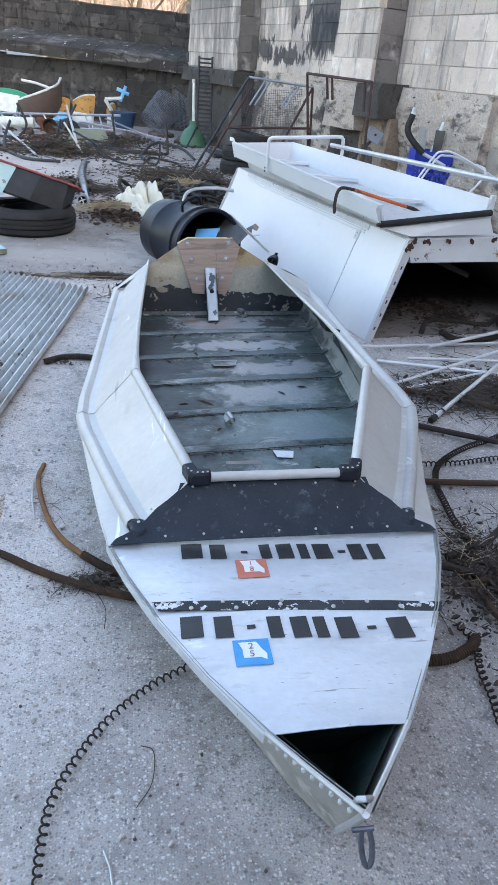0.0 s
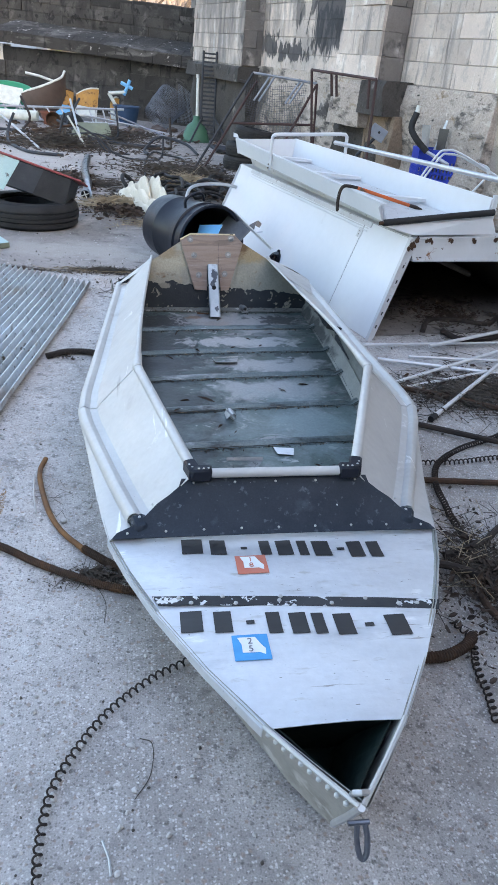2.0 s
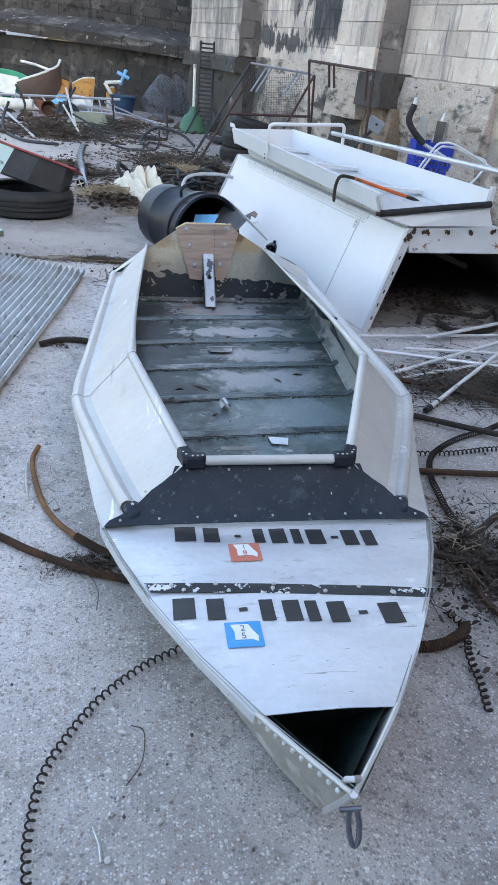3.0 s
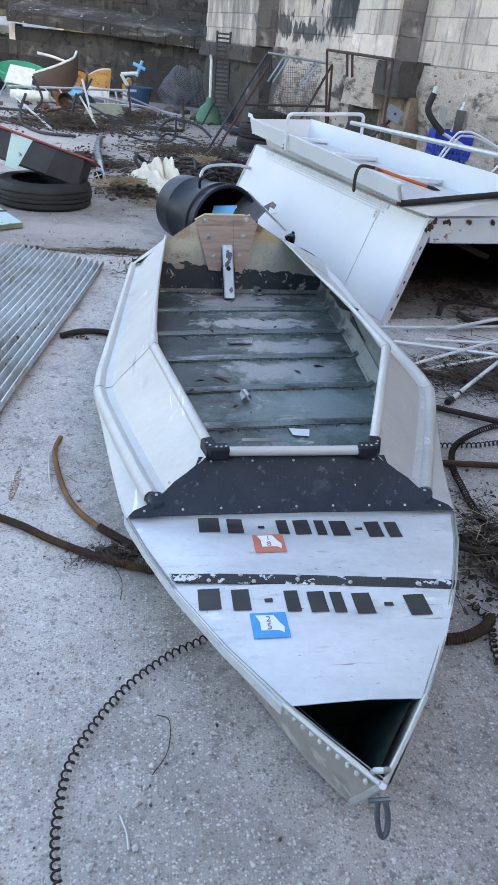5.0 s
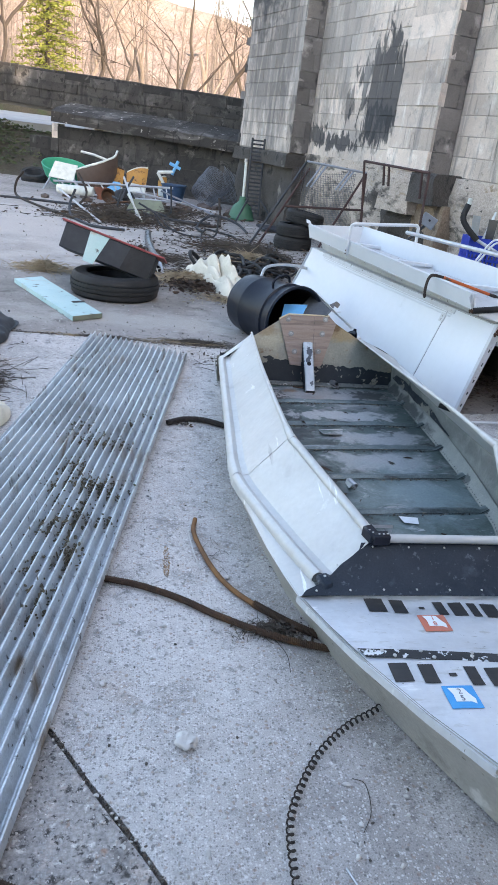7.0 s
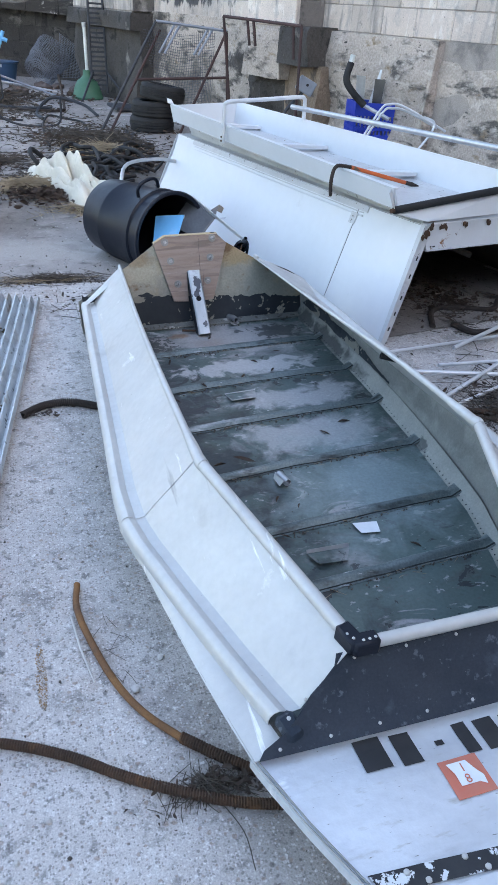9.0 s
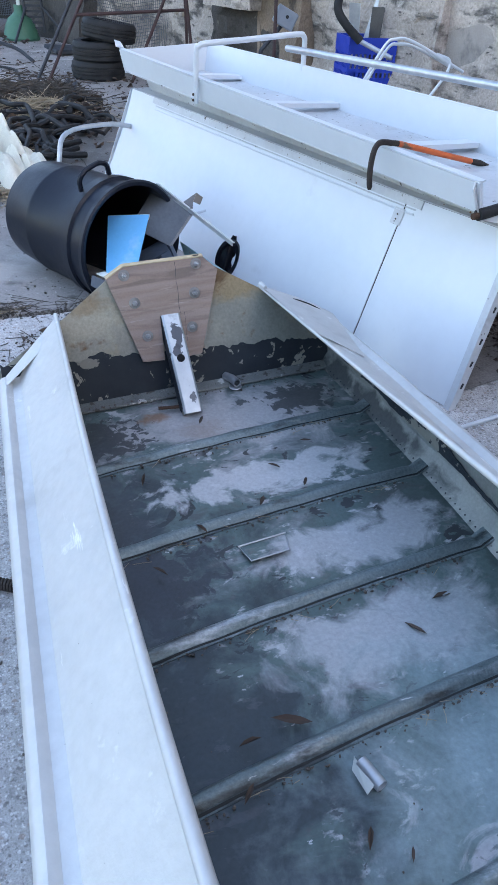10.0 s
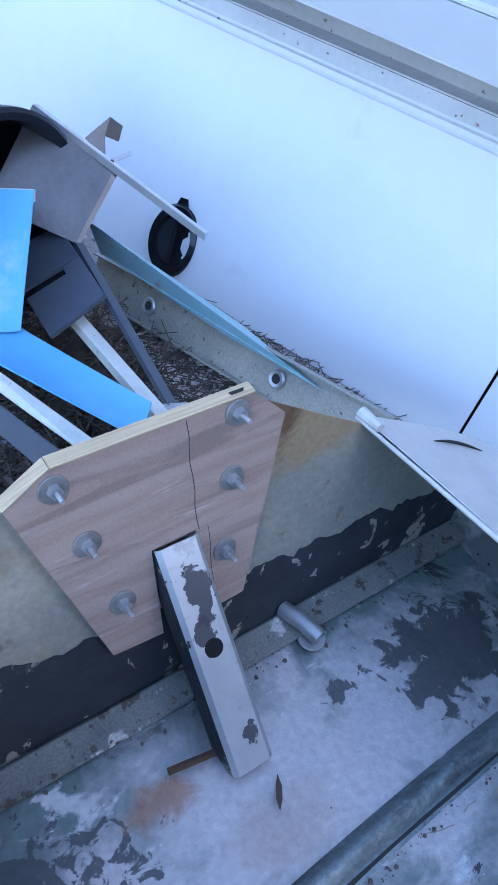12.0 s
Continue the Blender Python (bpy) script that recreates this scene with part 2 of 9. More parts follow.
FLOORP = mat("worn_green_floor", (0.12, 0.168, 0.162), (0.078, 0.115, 0.112), 2.2, 0.32, 0.2, bump=0.15, bscale=40, fine=0.14,
             streak=(0.9, 1.4, 1), rough2=0.45,
             layers=(((0.3, 0.3, 0.31), 1.9, 0.58, 0.66, 1.0), ((0.07, 0.088, 0.09), 1.5, 0.53, 0.7, 0.8), ((0.1, 0.155, 0.15), 2.6, 0.55, 0.66, 0.4), ((0.36, 0.355, 0.365), 4.5, 0.6, 0.64, 0.8), ((0.09, 0.105, 0.105), 7, 0.57, 0.66, 0.6),
                     ((0.33, 0.26, 0.2), 2.1, 0.62, 0.8), ((0.42, 0.43, 0.44), 16, 0.6, 0.66, 0.3), ((0.12, 0.135, 0.135), 26, 0.6, 0.66),
                     ((0.035, 0.04, 0.043), 5.5, 0.63, 0.637, 0.8), ((0.045, 0.05, 0.054), 11, 0.61, 0.617, 0.8), ((0.62, 0.63, 0.64), 40, 0.7, 0.72)),
             # pale patch by the transom: bare metal plus sky gloss, both as colour
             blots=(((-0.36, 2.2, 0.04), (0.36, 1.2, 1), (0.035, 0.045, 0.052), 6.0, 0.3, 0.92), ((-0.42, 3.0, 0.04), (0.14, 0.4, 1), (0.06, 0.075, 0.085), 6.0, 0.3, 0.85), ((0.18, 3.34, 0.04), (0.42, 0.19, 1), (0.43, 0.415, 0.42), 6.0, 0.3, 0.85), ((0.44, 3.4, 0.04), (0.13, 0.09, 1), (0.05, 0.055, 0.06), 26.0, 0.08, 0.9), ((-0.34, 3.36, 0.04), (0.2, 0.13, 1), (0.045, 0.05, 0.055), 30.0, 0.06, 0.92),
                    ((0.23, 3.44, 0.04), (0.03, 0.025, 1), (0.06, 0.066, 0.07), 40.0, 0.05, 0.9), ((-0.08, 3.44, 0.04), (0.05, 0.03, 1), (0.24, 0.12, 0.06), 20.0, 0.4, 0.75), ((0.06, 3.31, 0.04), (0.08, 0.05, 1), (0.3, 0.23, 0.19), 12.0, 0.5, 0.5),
                    # teal patch at y 1.98 paints in sky sheen; dark chine blot tones sheen down
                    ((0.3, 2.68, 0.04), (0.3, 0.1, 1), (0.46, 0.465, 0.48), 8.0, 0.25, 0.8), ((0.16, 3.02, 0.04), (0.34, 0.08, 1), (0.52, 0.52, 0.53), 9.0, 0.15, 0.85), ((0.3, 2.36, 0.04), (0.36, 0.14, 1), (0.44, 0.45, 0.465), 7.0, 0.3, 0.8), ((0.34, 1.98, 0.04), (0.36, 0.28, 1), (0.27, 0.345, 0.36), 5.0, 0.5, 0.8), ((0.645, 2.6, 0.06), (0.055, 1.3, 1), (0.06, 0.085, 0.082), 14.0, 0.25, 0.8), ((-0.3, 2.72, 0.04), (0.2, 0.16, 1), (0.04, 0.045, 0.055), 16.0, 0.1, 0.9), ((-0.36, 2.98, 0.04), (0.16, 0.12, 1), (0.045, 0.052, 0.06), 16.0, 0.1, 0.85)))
RIBP = mat("worn_green_rib", (0.19, 0.235, 0.24), (0.1, 0.133, 0.14), 6, 0.35, 0.4, bump=0.4, bscale=60, fine=0.25, streak=(0.6, 2.5, 1),
           layers=(((0.42, 0.45, 0.47), 5, 0.58, 0.68), ((0.05, 0.056, 0.056), 6, 0.56, 0.66), ((0.2, 0.22, 0.21), 14, 0.6, 0.68), ((0.55, 0.57, 0.58), 18, 0.64, 0.68)))
INNER = mat("inner_hull_paint", (0.35, 0.35, 0.315), (0.24, 0.25, 0.23), 4, 0.5, 0.3, bump=0.2, bscale=50, fine=0.12,
            layers=(((0.1, 0.11, 0.105), 6, 0.62, 0.66, 0.4), ((0.38, 0.38, 0.35), 7, 0.62, 0.7)),
            blots=(((0.6, 2.7, 0.165), (0.2, 1.1, 0.05), (0.12, 0.125, 0.12), 10.0, 0.3, 0.45), ((0.59, 3.3, 0.06), (0.2, 0.5, 0.035), (0.05, 0.055, 0.055), 9.0, 0.3, 0.85)))
HULLP = mat("dull_hull_aluminium", (0.44, 0.43, 0.4), (0.34, 0.33, 0.31), 4, 0.5, 0.35, bump=0.2, bscale=40, fine=0.1,
            layers=(((0.27, 0.255, 0.235), 6, 0.57, 0.7), ((0.56, 0.555, 0.54), 9, 0.62, 0.7), ((0.18, 0.17, 0.155), 26, 0.66, 0.69)))
# green taken nearly to black, so the bow's inner shade is in the colour
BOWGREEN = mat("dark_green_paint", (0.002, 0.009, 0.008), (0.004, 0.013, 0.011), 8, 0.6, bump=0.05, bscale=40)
TRANS = mat("transom_paint", (0.36, 0.345, 0.285), (0.24, 0.245, 0.22), 5, 0.5, 0.35, bump=0.2, bscale=50, fine=0.15,
            layers=(((0.36, 0.29, 0.19), 6, 0.55, 0.7), ((0.2, 0.12, 0.065), 14, 0.6, 0.7), ((0.42, 0.41, 0.36), 6, 0.62, 0.72)),
            blots=(((0.27, 3.62, 0.37), (0.13, 1, 0.07), (0.34, 0.24, 0.12), 12.0, 0.45, 0.7), ((0.22, 3.62, 0.41), (0.05, 1, 0.05), (0.14, 0.075, 0.035), 22.0, 0.3, 0.8),
                   ((-0.28, 3.6, 0.31), (0.16, 1, 0.06), (0.5, 0.46, 0.36), 9.0, 0.5, 0.7), ((-0.24, 3.61, 0.37), (0.08, 1, 0.04), (0.28, 0.19, 0.1), 16.0, 0.4, 0.6)))
TRANSLOW = mat("transom_low_paint", (0.022, 0.026, 0.032), (0.036, 0.042, 0.048), 6, 0.5, bump=0.2, bscale=50,
               layers=(((0.25, 0.24, 0.205), 7, 0.57, 0.585, 0.7), ((0.28, 0.27, 0.23), 22, 0.62, 0.64, 0.5)))
PLY = mat("weathered_plywood", (0.34, 0.25, 0.205), (0.27, 0.195, 0.16), 4, 0.7, bump=0.3, bscale=120, fine=0.1, streak=(0.8, 1, 7),
          wave=(1.3, 16.0, (0.4, 0.325, 0.29), 0.35, "Z"), layers=(((0.22, 0.165, 0.14), 3.4, 0.54, 0.66, 0.8), ((0.46, 0.38, 0.33), 6, 0.6, 0.68)))
PLYEDGE = mat("plywood_edge", (0.6, 0.48, 0.3), (0.42, 0.32, 0.2), 10, 0.8, bump=0.3, bscale=120, streak=(1, 30, 1))
STEEL = mat("galvanised_steel", (0.55, 0.56, 0.57), (0.42, 0.43, 0.45), 20, 0.38, 0.85, bump=0.1, bscale=90)
BRACE = mat("scuffed_brace", (0.46, 0.49, 0.51), (0.34, 0.37, 0.39), 9, 0.34, 0.5, layers=(((0.28, 0.3, 0.31), 20, 0.6, 0.7), ((0.05, 0.052, 0.055), 30, 0.64, 0.65)),
            blots=(((0.05, 3.585, 0.25), (0.02, 0.05, 0.05), (0.045, 0.05, 0.062), 24.0, 0.04, 0.95), ((0.043, 3.548, 0.208), (0.014, 0.03, 0.03), (0.045, 0.05, 0.062), 30.0, 0.04, 0.95), ((0.06, 3.44, 0.09), (0.012, 0.02, 0.02), (0.045, 0.05, 0.062), 40.0, 0.04, 0.9)))
HOLE = mat("black_hollow", (0.003, 0.003, 0.0035), (0.004, 0.004, 0.005), 5, 0.9)
RUST = mat("rusty_steel", (0.09, 0.047, 0.028), (0.05, 0.032, 0.023), 12, 0.85, 0.2, bump=0.6, bscale=150, fine=0.3,
           layers=(((0.2, 0.095, 0.04), 9, 0.58, 0.75),))
DARKRUST = mat("dark_rusty_spring", (0.06, 0.045, 0.038), (0.035, 0.028, 0.025), 14, 0.75, 0.4, bump=0.4, bscale=150, fine=0.2)
WHITE = mat("white_enamel", (0.68, 0.7, 0.72), (0.63, 0.655, 0.68), 0.9, 0.32, 0.0, bump=0.03, bscale=8, fine=0.02,
            layers=(((0.5, 0.51, 0.51), 4, 0.66, 0.84),))
WHITEDIRTY = mat("grimy_white_enamel", (0.58, 0.59, 0.6), (0.46, 0.465, 0.475), 3, 0.45, 0.0, bump=0.1, bscale=30, fine=0.06,
                 layers=(((0.38, 0.365, 0.35), 8, 0.6, 0.75), ((0.2, 0.09, 0.04), 22, 0.69, 0.72), ((0.07, 0.065, 0.055), 34, 0.64, 0.68)))
RUSTW = mat("white_enamel_rust_spots", (0.64, 0.66, 0.68), (0.55, 0.56, 0.57), 4, 0.4, bump=0.2, bscale=60,
            layers=(((0.25, 0.11, 0.05), 11, 0.6, 0.64, 0.5), ((0.08, 0.04, 0.025), 13, 0.66, 0.69, 0.5)))
RUBBER = mat("black_rubber", (0.02, 0.02, 0.021), (0.035, 0.035, 0.036), 6, 0.6, bump=0.2, bscale=80, fine=0.15)
PLASTIC = mat("black_plastic", (0.009, 0.012, 0.02), (0.015, 0.019, 0.03), 3, 0.3, bump=0.06, bscale=60, fine=0.08, rough2=0.5)
for m_ in (BLACKP, PLASTIC, RUBBER, TRANSLOW, CHIPPED, BOWGREEN):   # weathered, dull surfaces
    m_.node_tree.nodes["Principled BSDF"].inputs["Specular IOR Level"].default_value = 0.22


# ---- building helpers ----
def part(name, bm, material, parent=None, label="", smooth=False):
    """Links a bmesh as one mesh object under a thing or a part."""
    me = bpy.data.meshes.new(name)
    bmesh.ops.recalc_face_normals(bm, faces=bm.faces[:])
    bm.to_mesh(me)
    bm.free()
    me.materials.append(material)
    if smooth:
        me.polygons.foreach_set("use_smooth", [True] * len(me.polygons))
        me.set_sharp_from_angle(angle=radians(40 if smooth is True else smooth))
    ob = new(name, me)
    if parent:
        ob.parent = parent
    if label:
        ob["label"] = label
    return ob


def thing(name, label, category, group="", m=None):
    e = new(name)
    e.empty_display_size = 0.1
    if m is not None:
        e.matrix_basis = m
    return tagged(e, label, category, group)


def box(bm, size, m=None, bevel=0.0):
    r = bmesh.ops.create_cube(bm, size=1.0, matrix=(m or Matrix()) @ Matrix.Diagonal((*size, 1)))
    if bevel:
        es = list({e for v in r["verts"] for e in v.link_edges})
        bmesh.ops.bevel(bm, geom=es, offset=bevel, segments=1, affect="EDGES", clamp_overlap=True)
    return bm


def bx(size, at=(0, 0, 0), rot=(0, 0, 0), bevel=0.0):
    return box(bmesh.new(), size, pose(*at, *rot), bevel)


def smooth_path(pts, n=6):
    """Catmull-Rom through the points."""
    p = [Vector(q) for q in pts]
    p = [p[0] * 2 - p[1]] + p + [p[-1] * 2 - p[-2]]
    out = []
    for i in range(1, len(p) - 2):
        a, b, c, d = p[i - 1:i + 3]
        for k in range(n):
            t = k / n
            out.append(0.5 * (2 * b + (c - a) * t + (2 * a - 5 * b + 4 * c - d) * t * t + (3 * b - a - 3 * c + d) * t ** 3))
    return out + [p[-2]]


def tube(bm, pts, r, seg=8, closed=False):
    pts = [Vector(q) for q in pts]
    rr = r if isinstance(r, (list, tuple)) else [r] * len(pts)
    rings, up = [], None
    for i, q in enumerate(pts):
        a = pts[i - 1] if i or closed else q
        b = pts[(i + 1) % len(pts)] if i + 1 < len(pts) or closed else q
        d = (b - a).normalized()
        if up is None:
            up = d.orthogonal().normalized()
        up = (up - d * up.dot(d))
        up = up.normalized() if up.length > 1e-6 else d.orthogonal().normalized()
        s = d.cross(up)
        rings.append([bm.verts.new(q + (up * math.cos(2 * math.pi * k / seg) + s * math.sin(2 * math.pi * k / seg)) * rr[i]) for k in range(seg)])
    for i in range(len(rings) if closed else len(rings) - 1):
        a, b = rings[i], rings[(i + 1) % len(rings)]
        for k in range(seg):
            bm.faces.new((a[k], a[(k + 1) % seg], b[(k + 1) % seg], b[k]))
    if not closed:
        bm.faces.new(rings[0][::-1])
        bm.faces.new(rings[-1])
    return bm


def tb(pts, r, seg=8, closed=False):
    return tube(bmesh.new(), pts, r, seg, closed)


def hollow(pts, r, wall=0.004, seg=12):
    """An open pipe with a wall of its own."""
    bm = bmesh.new()
    pts = [Vector(q) for q in pts]
    sets, up = [], None
    for i, q in enumerate(pts):
        d = (pts[min(i + 1, len(pts) - 1)] - pts[max(i - 1, 0)]).normalized()
        up = d.orthogonal().normalized() if up is None else (up - d * up.dot(d)).normalized()
        s = d.cross(up)
        sets.append([[bm.verts.new(q + (up * math.cos(2 * math.pi * k / seg) + s * math.sin(2 * math.pi * k / seg)) * rad) for k in range(seg)] for rad in (r, r - wall)])
    for a, b in zip(sets, sets[1:]):
        for j in (0, 1):
            for k in range(seg):
                bm.faces.new((a[j][k], a[j][(k + 1) % seg], b[j][(k + 1) % seg], b[j][k]))
    for e in (sets[0], sets[-1]):
        for k in range(seg):
            bm.faces.new((e[0][k], e[0][(k + 1) % seg], e[1][(k + 1) % seg], e[1][k]))
    return bm


def sheet(pts, thick, bm=None):
    """A flat plate from its outline, thick along its normal."""
    bm = bm or bmesh.new()
    p = [Vector(q) for q in pts]
    nrm = Vector()
    for i in range(len(p)):
        nrm += (p[i] - p[0]).cross(p[(i + 1) % len(p)] - p[0])
    nrm.normalize()
    a = [bm.verts.new(q) for q in p]
    b = [bm.verts.new(q - nrm * thick) for q in p]
    bm.faces.new(a)
    bm.faces.new(b[::-1])
    for i in range(len(p)):
        j = (i + 1) % len(p)
        bm.faces.new((a[i], a[j], b[j], b[i]))
    return bm


def grid_sheet(rows, thick, bm=None):
    """A bent plate from rows of points, with thickness along its normals."""
    bm = bm or bmesh.new()
    g = np.array([[tuple(q) for q in r] for r in rows], float)
    du = np.gradient(g, axis=1)
    dv = np.gradient(g, axis=0)
    nr = np.cross(du, dv)
    nr /= np.linalg.norm(nr, axis=-1, keepdims=True) + 1e-9
    top = [[bm.verts.new(q) for q in r] for r in g]
    bot = [[bm.verts.new(q) for q in r] for r in g - nr * thick]
    R, C = g.shape[:2]
    for i in range(R - 1):
        for j in range(C - 1):
            bm.faces.new((top[i][j], top[i][j + 1], top[i + 1][j + 1], top[i + 1][j]))
            bm.faces.new((bot[i][j], bot[i + 1][j], bot[i + 1][j + 1], bot[i][j + 1]))
    for i in range(R - 1):
        for j in (0, C - 1):
            bm.faces.new((top[i][j], top[i + 1][j], bot[i + 1][j], bot[i][j]))
    for j in range(C - 1):
        for i in (0, R - 1):
            bm.faces.new((top[i][j], top[i][j + 1], bot[i][j + 1], bot[i][j]))
    return bm


def lathe(profile, seg=32, m=None, bm=None):
    """Turns (radius, height) pairs round z."""
    bm = bm or bmesh.new()
    m = m or Matrix()
    rings = []
    for r, z in profile:
        rings.append([bm.verts.new(m @ Vector((r * math.cos(2 * math.pi * k / seg), r * math.sin(2 * math.pi * k / seg), z))) for k in range(seg)])
    for a, b in zip(rings, rings[1:]):
        for k in range(seg):
            bm.faces.new((a[k], a[(k + 1) % seg], b[(k + 1) % seg], b[k]))
    return bm


def lump(bm, at, r, flat=0.6, seed=0):
    """A rough pebble or clod."""
    res = bmesh.ops.create_icosphere(bm, subdivisions=1, radius=1.0)
    rng = random.Random(seed)
    ang = rng.random() * 6.28
    s = (r * rng.uniform(0.7, 1.3), r * rng.uniform(0.6, 1.1), r * flat)
    for v in res["verts"]:
        v.co *= rng.uniform(0.75, 1.15)
        x, y = v.co.x * s[0], v.co.y * s[1]
        v.co = Vector((at[0] + x * math.cos(ang) - y * math.sin(ang), at[1] + x * math.sin(ang) + y * math.cos(ang), at[2] + v.co.z * s[2]))


def helix(path, radius, pitch, per=10):
    """Points of a coil wound round a path."""
    p = [Vector(q) for q in path]
    out, ang, up = [], 0.0, None
    for a, b in zip(p, p[1:]):
        d = b - a
        L = d.length
        d.normalize()
        up = d.orthogonal().normalized() if up is None else (up - d * up.dot(d)).normalized()
        s = d.cross(up)
        n = max(1, int(round(L / pitch * per)))
        for k in range(n):
            out.append(a + d * (L * k / n) + (up * math.cos(ang) + s * math.sin(ang)) * radius)
            ang += 2 * math.pi * (L / n) / pitch
    return out


def lerp_table(tab, y):
    """Linear reading of a table of (y, value)."""
    return float(np.interp(y, [a for a, _ in tab], [b for _, b in tab]))


# ---- ground ----
g = bmesh.new()
bmesh.ops.create_grid(g, x_segments=1, y_segments=1, size=300, matrix=pose(0, 100, -0.03))
tagged(part("ground", g, DIRT), "bare dirt ground under and round the concrete yard", "ground", kind="structure")


def slab(name, outline, material, label, seed=0):
    """A cast concrete slab with an uneven broken rim."""
    rng = random.Random(seed)
    pts = []
    for i, a in enumerate(outline):
        b = outline[(i + 1) % len(outline)]
        L = math.dist(a, b)
        n = max(2, min(120, int(L / 0.12)))
        dx, dy = (b[0] - a[0]) / L, (b[1] - a[1]) / L
        for k in range(n):
            t = k / n
            w = rng.uniform(0, 0.006) if k else 0
            pts.append((a[0] + dx * L * t - dy * w, a[1] + dy * L * t + dx * w, 0.0))
    bm = sheet(pts, 0.12)
    return tagged(part(name, bm, material), label, "concrete slab", kind="structure")


slab("pavement_1", [(-3.86, 4.33), (3.66, -6.3), (14, -6.3), (14, 4.75), (0, 4.42), (-1.4, 4.44)], CONC, "grey concrete slab speckled with aggregate and grime, hull shade painted in", 1)
slab("pavement_2", [(-14, 4.2), (-14, -7), (3.65, -7), (3.654, -6.305), (-3.866, 4.325)], CONC_OLD, "older rough pitted concrete slab with a broken edge", 2)
slab("pavement_3", [(14, 4.79), (14, 30), (-14, 30), (-14, 4.24), (-3.9, 4.35), (-1.4, 4.465), (0, 4.445)], CONC_FAR, "dusty weathered concrete slab with dirt patches", 3)

# ---- masonry walls ----
def wall_at(s, z):
    return (3.35 - 0.272 * s, 7.0 + 0.9623 * s, z)


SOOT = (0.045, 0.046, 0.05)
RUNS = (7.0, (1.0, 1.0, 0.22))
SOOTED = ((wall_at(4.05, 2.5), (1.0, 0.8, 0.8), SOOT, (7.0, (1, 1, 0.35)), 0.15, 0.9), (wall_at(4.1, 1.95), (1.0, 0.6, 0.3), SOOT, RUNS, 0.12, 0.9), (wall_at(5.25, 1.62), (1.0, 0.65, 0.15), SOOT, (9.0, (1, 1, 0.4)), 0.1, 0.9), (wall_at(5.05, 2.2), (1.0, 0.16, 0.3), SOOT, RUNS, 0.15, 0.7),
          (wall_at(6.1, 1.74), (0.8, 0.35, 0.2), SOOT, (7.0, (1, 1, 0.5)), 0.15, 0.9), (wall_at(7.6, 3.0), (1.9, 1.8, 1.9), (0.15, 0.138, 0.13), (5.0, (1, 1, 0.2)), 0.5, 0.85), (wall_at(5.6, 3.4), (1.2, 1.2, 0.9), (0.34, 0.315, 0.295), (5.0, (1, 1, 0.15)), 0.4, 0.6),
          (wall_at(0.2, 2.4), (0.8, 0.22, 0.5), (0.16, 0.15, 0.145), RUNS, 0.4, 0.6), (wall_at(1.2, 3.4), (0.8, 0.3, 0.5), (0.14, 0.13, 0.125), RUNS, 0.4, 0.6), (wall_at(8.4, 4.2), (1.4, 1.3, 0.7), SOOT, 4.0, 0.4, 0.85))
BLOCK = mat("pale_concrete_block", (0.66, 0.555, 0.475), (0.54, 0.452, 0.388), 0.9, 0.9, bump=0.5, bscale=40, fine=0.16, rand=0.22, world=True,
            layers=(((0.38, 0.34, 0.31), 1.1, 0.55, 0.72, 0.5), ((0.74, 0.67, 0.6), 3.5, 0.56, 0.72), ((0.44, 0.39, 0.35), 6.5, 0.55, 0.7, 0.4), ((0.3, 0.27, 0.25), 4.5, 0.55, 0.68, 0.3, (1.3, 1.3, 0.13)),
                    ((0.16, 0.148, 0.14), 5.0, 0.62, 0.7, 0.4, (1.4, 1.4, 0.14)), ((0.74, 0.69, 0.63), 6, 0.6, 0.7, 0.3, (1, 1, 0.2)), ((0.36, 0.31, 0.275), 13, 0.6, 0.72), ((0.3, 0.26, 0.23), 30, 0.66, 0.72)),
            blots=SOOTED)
# darker copy of the block for side faces, their shade put into the colour
BLOCKSIDE = mat("shaded_pillar_block", (0.2, 0.18, 0.165), (0.12, 0.108, 0.1), 1.5, 0.92, bump=0.6, bscale=40, fine=0.25, rand=0.2, world=True,
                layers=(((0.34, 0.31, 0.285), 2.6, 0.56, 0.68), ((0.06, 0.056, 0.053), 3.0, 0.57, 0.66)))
BLOCKDARK = mat("dark_weathered_block", (0.06, 0.054, 0.05), (0.03, 0.028, 0.026), 1.1, 0.92, bump=0.7, bscale=40, fine=0.3, rand=0.38, world=True,
                layers=(((0.11, 0.1, 0.093), 2.0, 0.56, 0.72, 0.4), ((0.028, 0.025, 0.024), 1.3, 0.54, 0.68, 0.4), ((0.026, 0.024, 0.023), 7, 0.58, 0.66), ((0.16, 0.149, 0.14), 2.2, 0.6, 0.72, 0.5), ((0.02, 0.019, 0.018), 4, 0.56, 0.66, 0.3, (1, 1, 0.25)), ((0.016, 0.015, 0.0145), 4.5, 0.58, 0.64, 0.6)))
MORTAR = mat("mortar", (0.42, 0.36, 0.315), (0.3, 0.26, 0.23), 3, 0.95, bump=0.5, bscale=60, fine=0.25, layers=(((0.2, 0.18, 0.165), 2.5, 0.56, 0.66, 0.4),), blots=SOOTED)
MORTARD = mat("dark_mortar", (0.1, 0.092, 0.085), (0.06, 0.055, 0.052), 3, 0.95, bump=0.5, bscale=60)
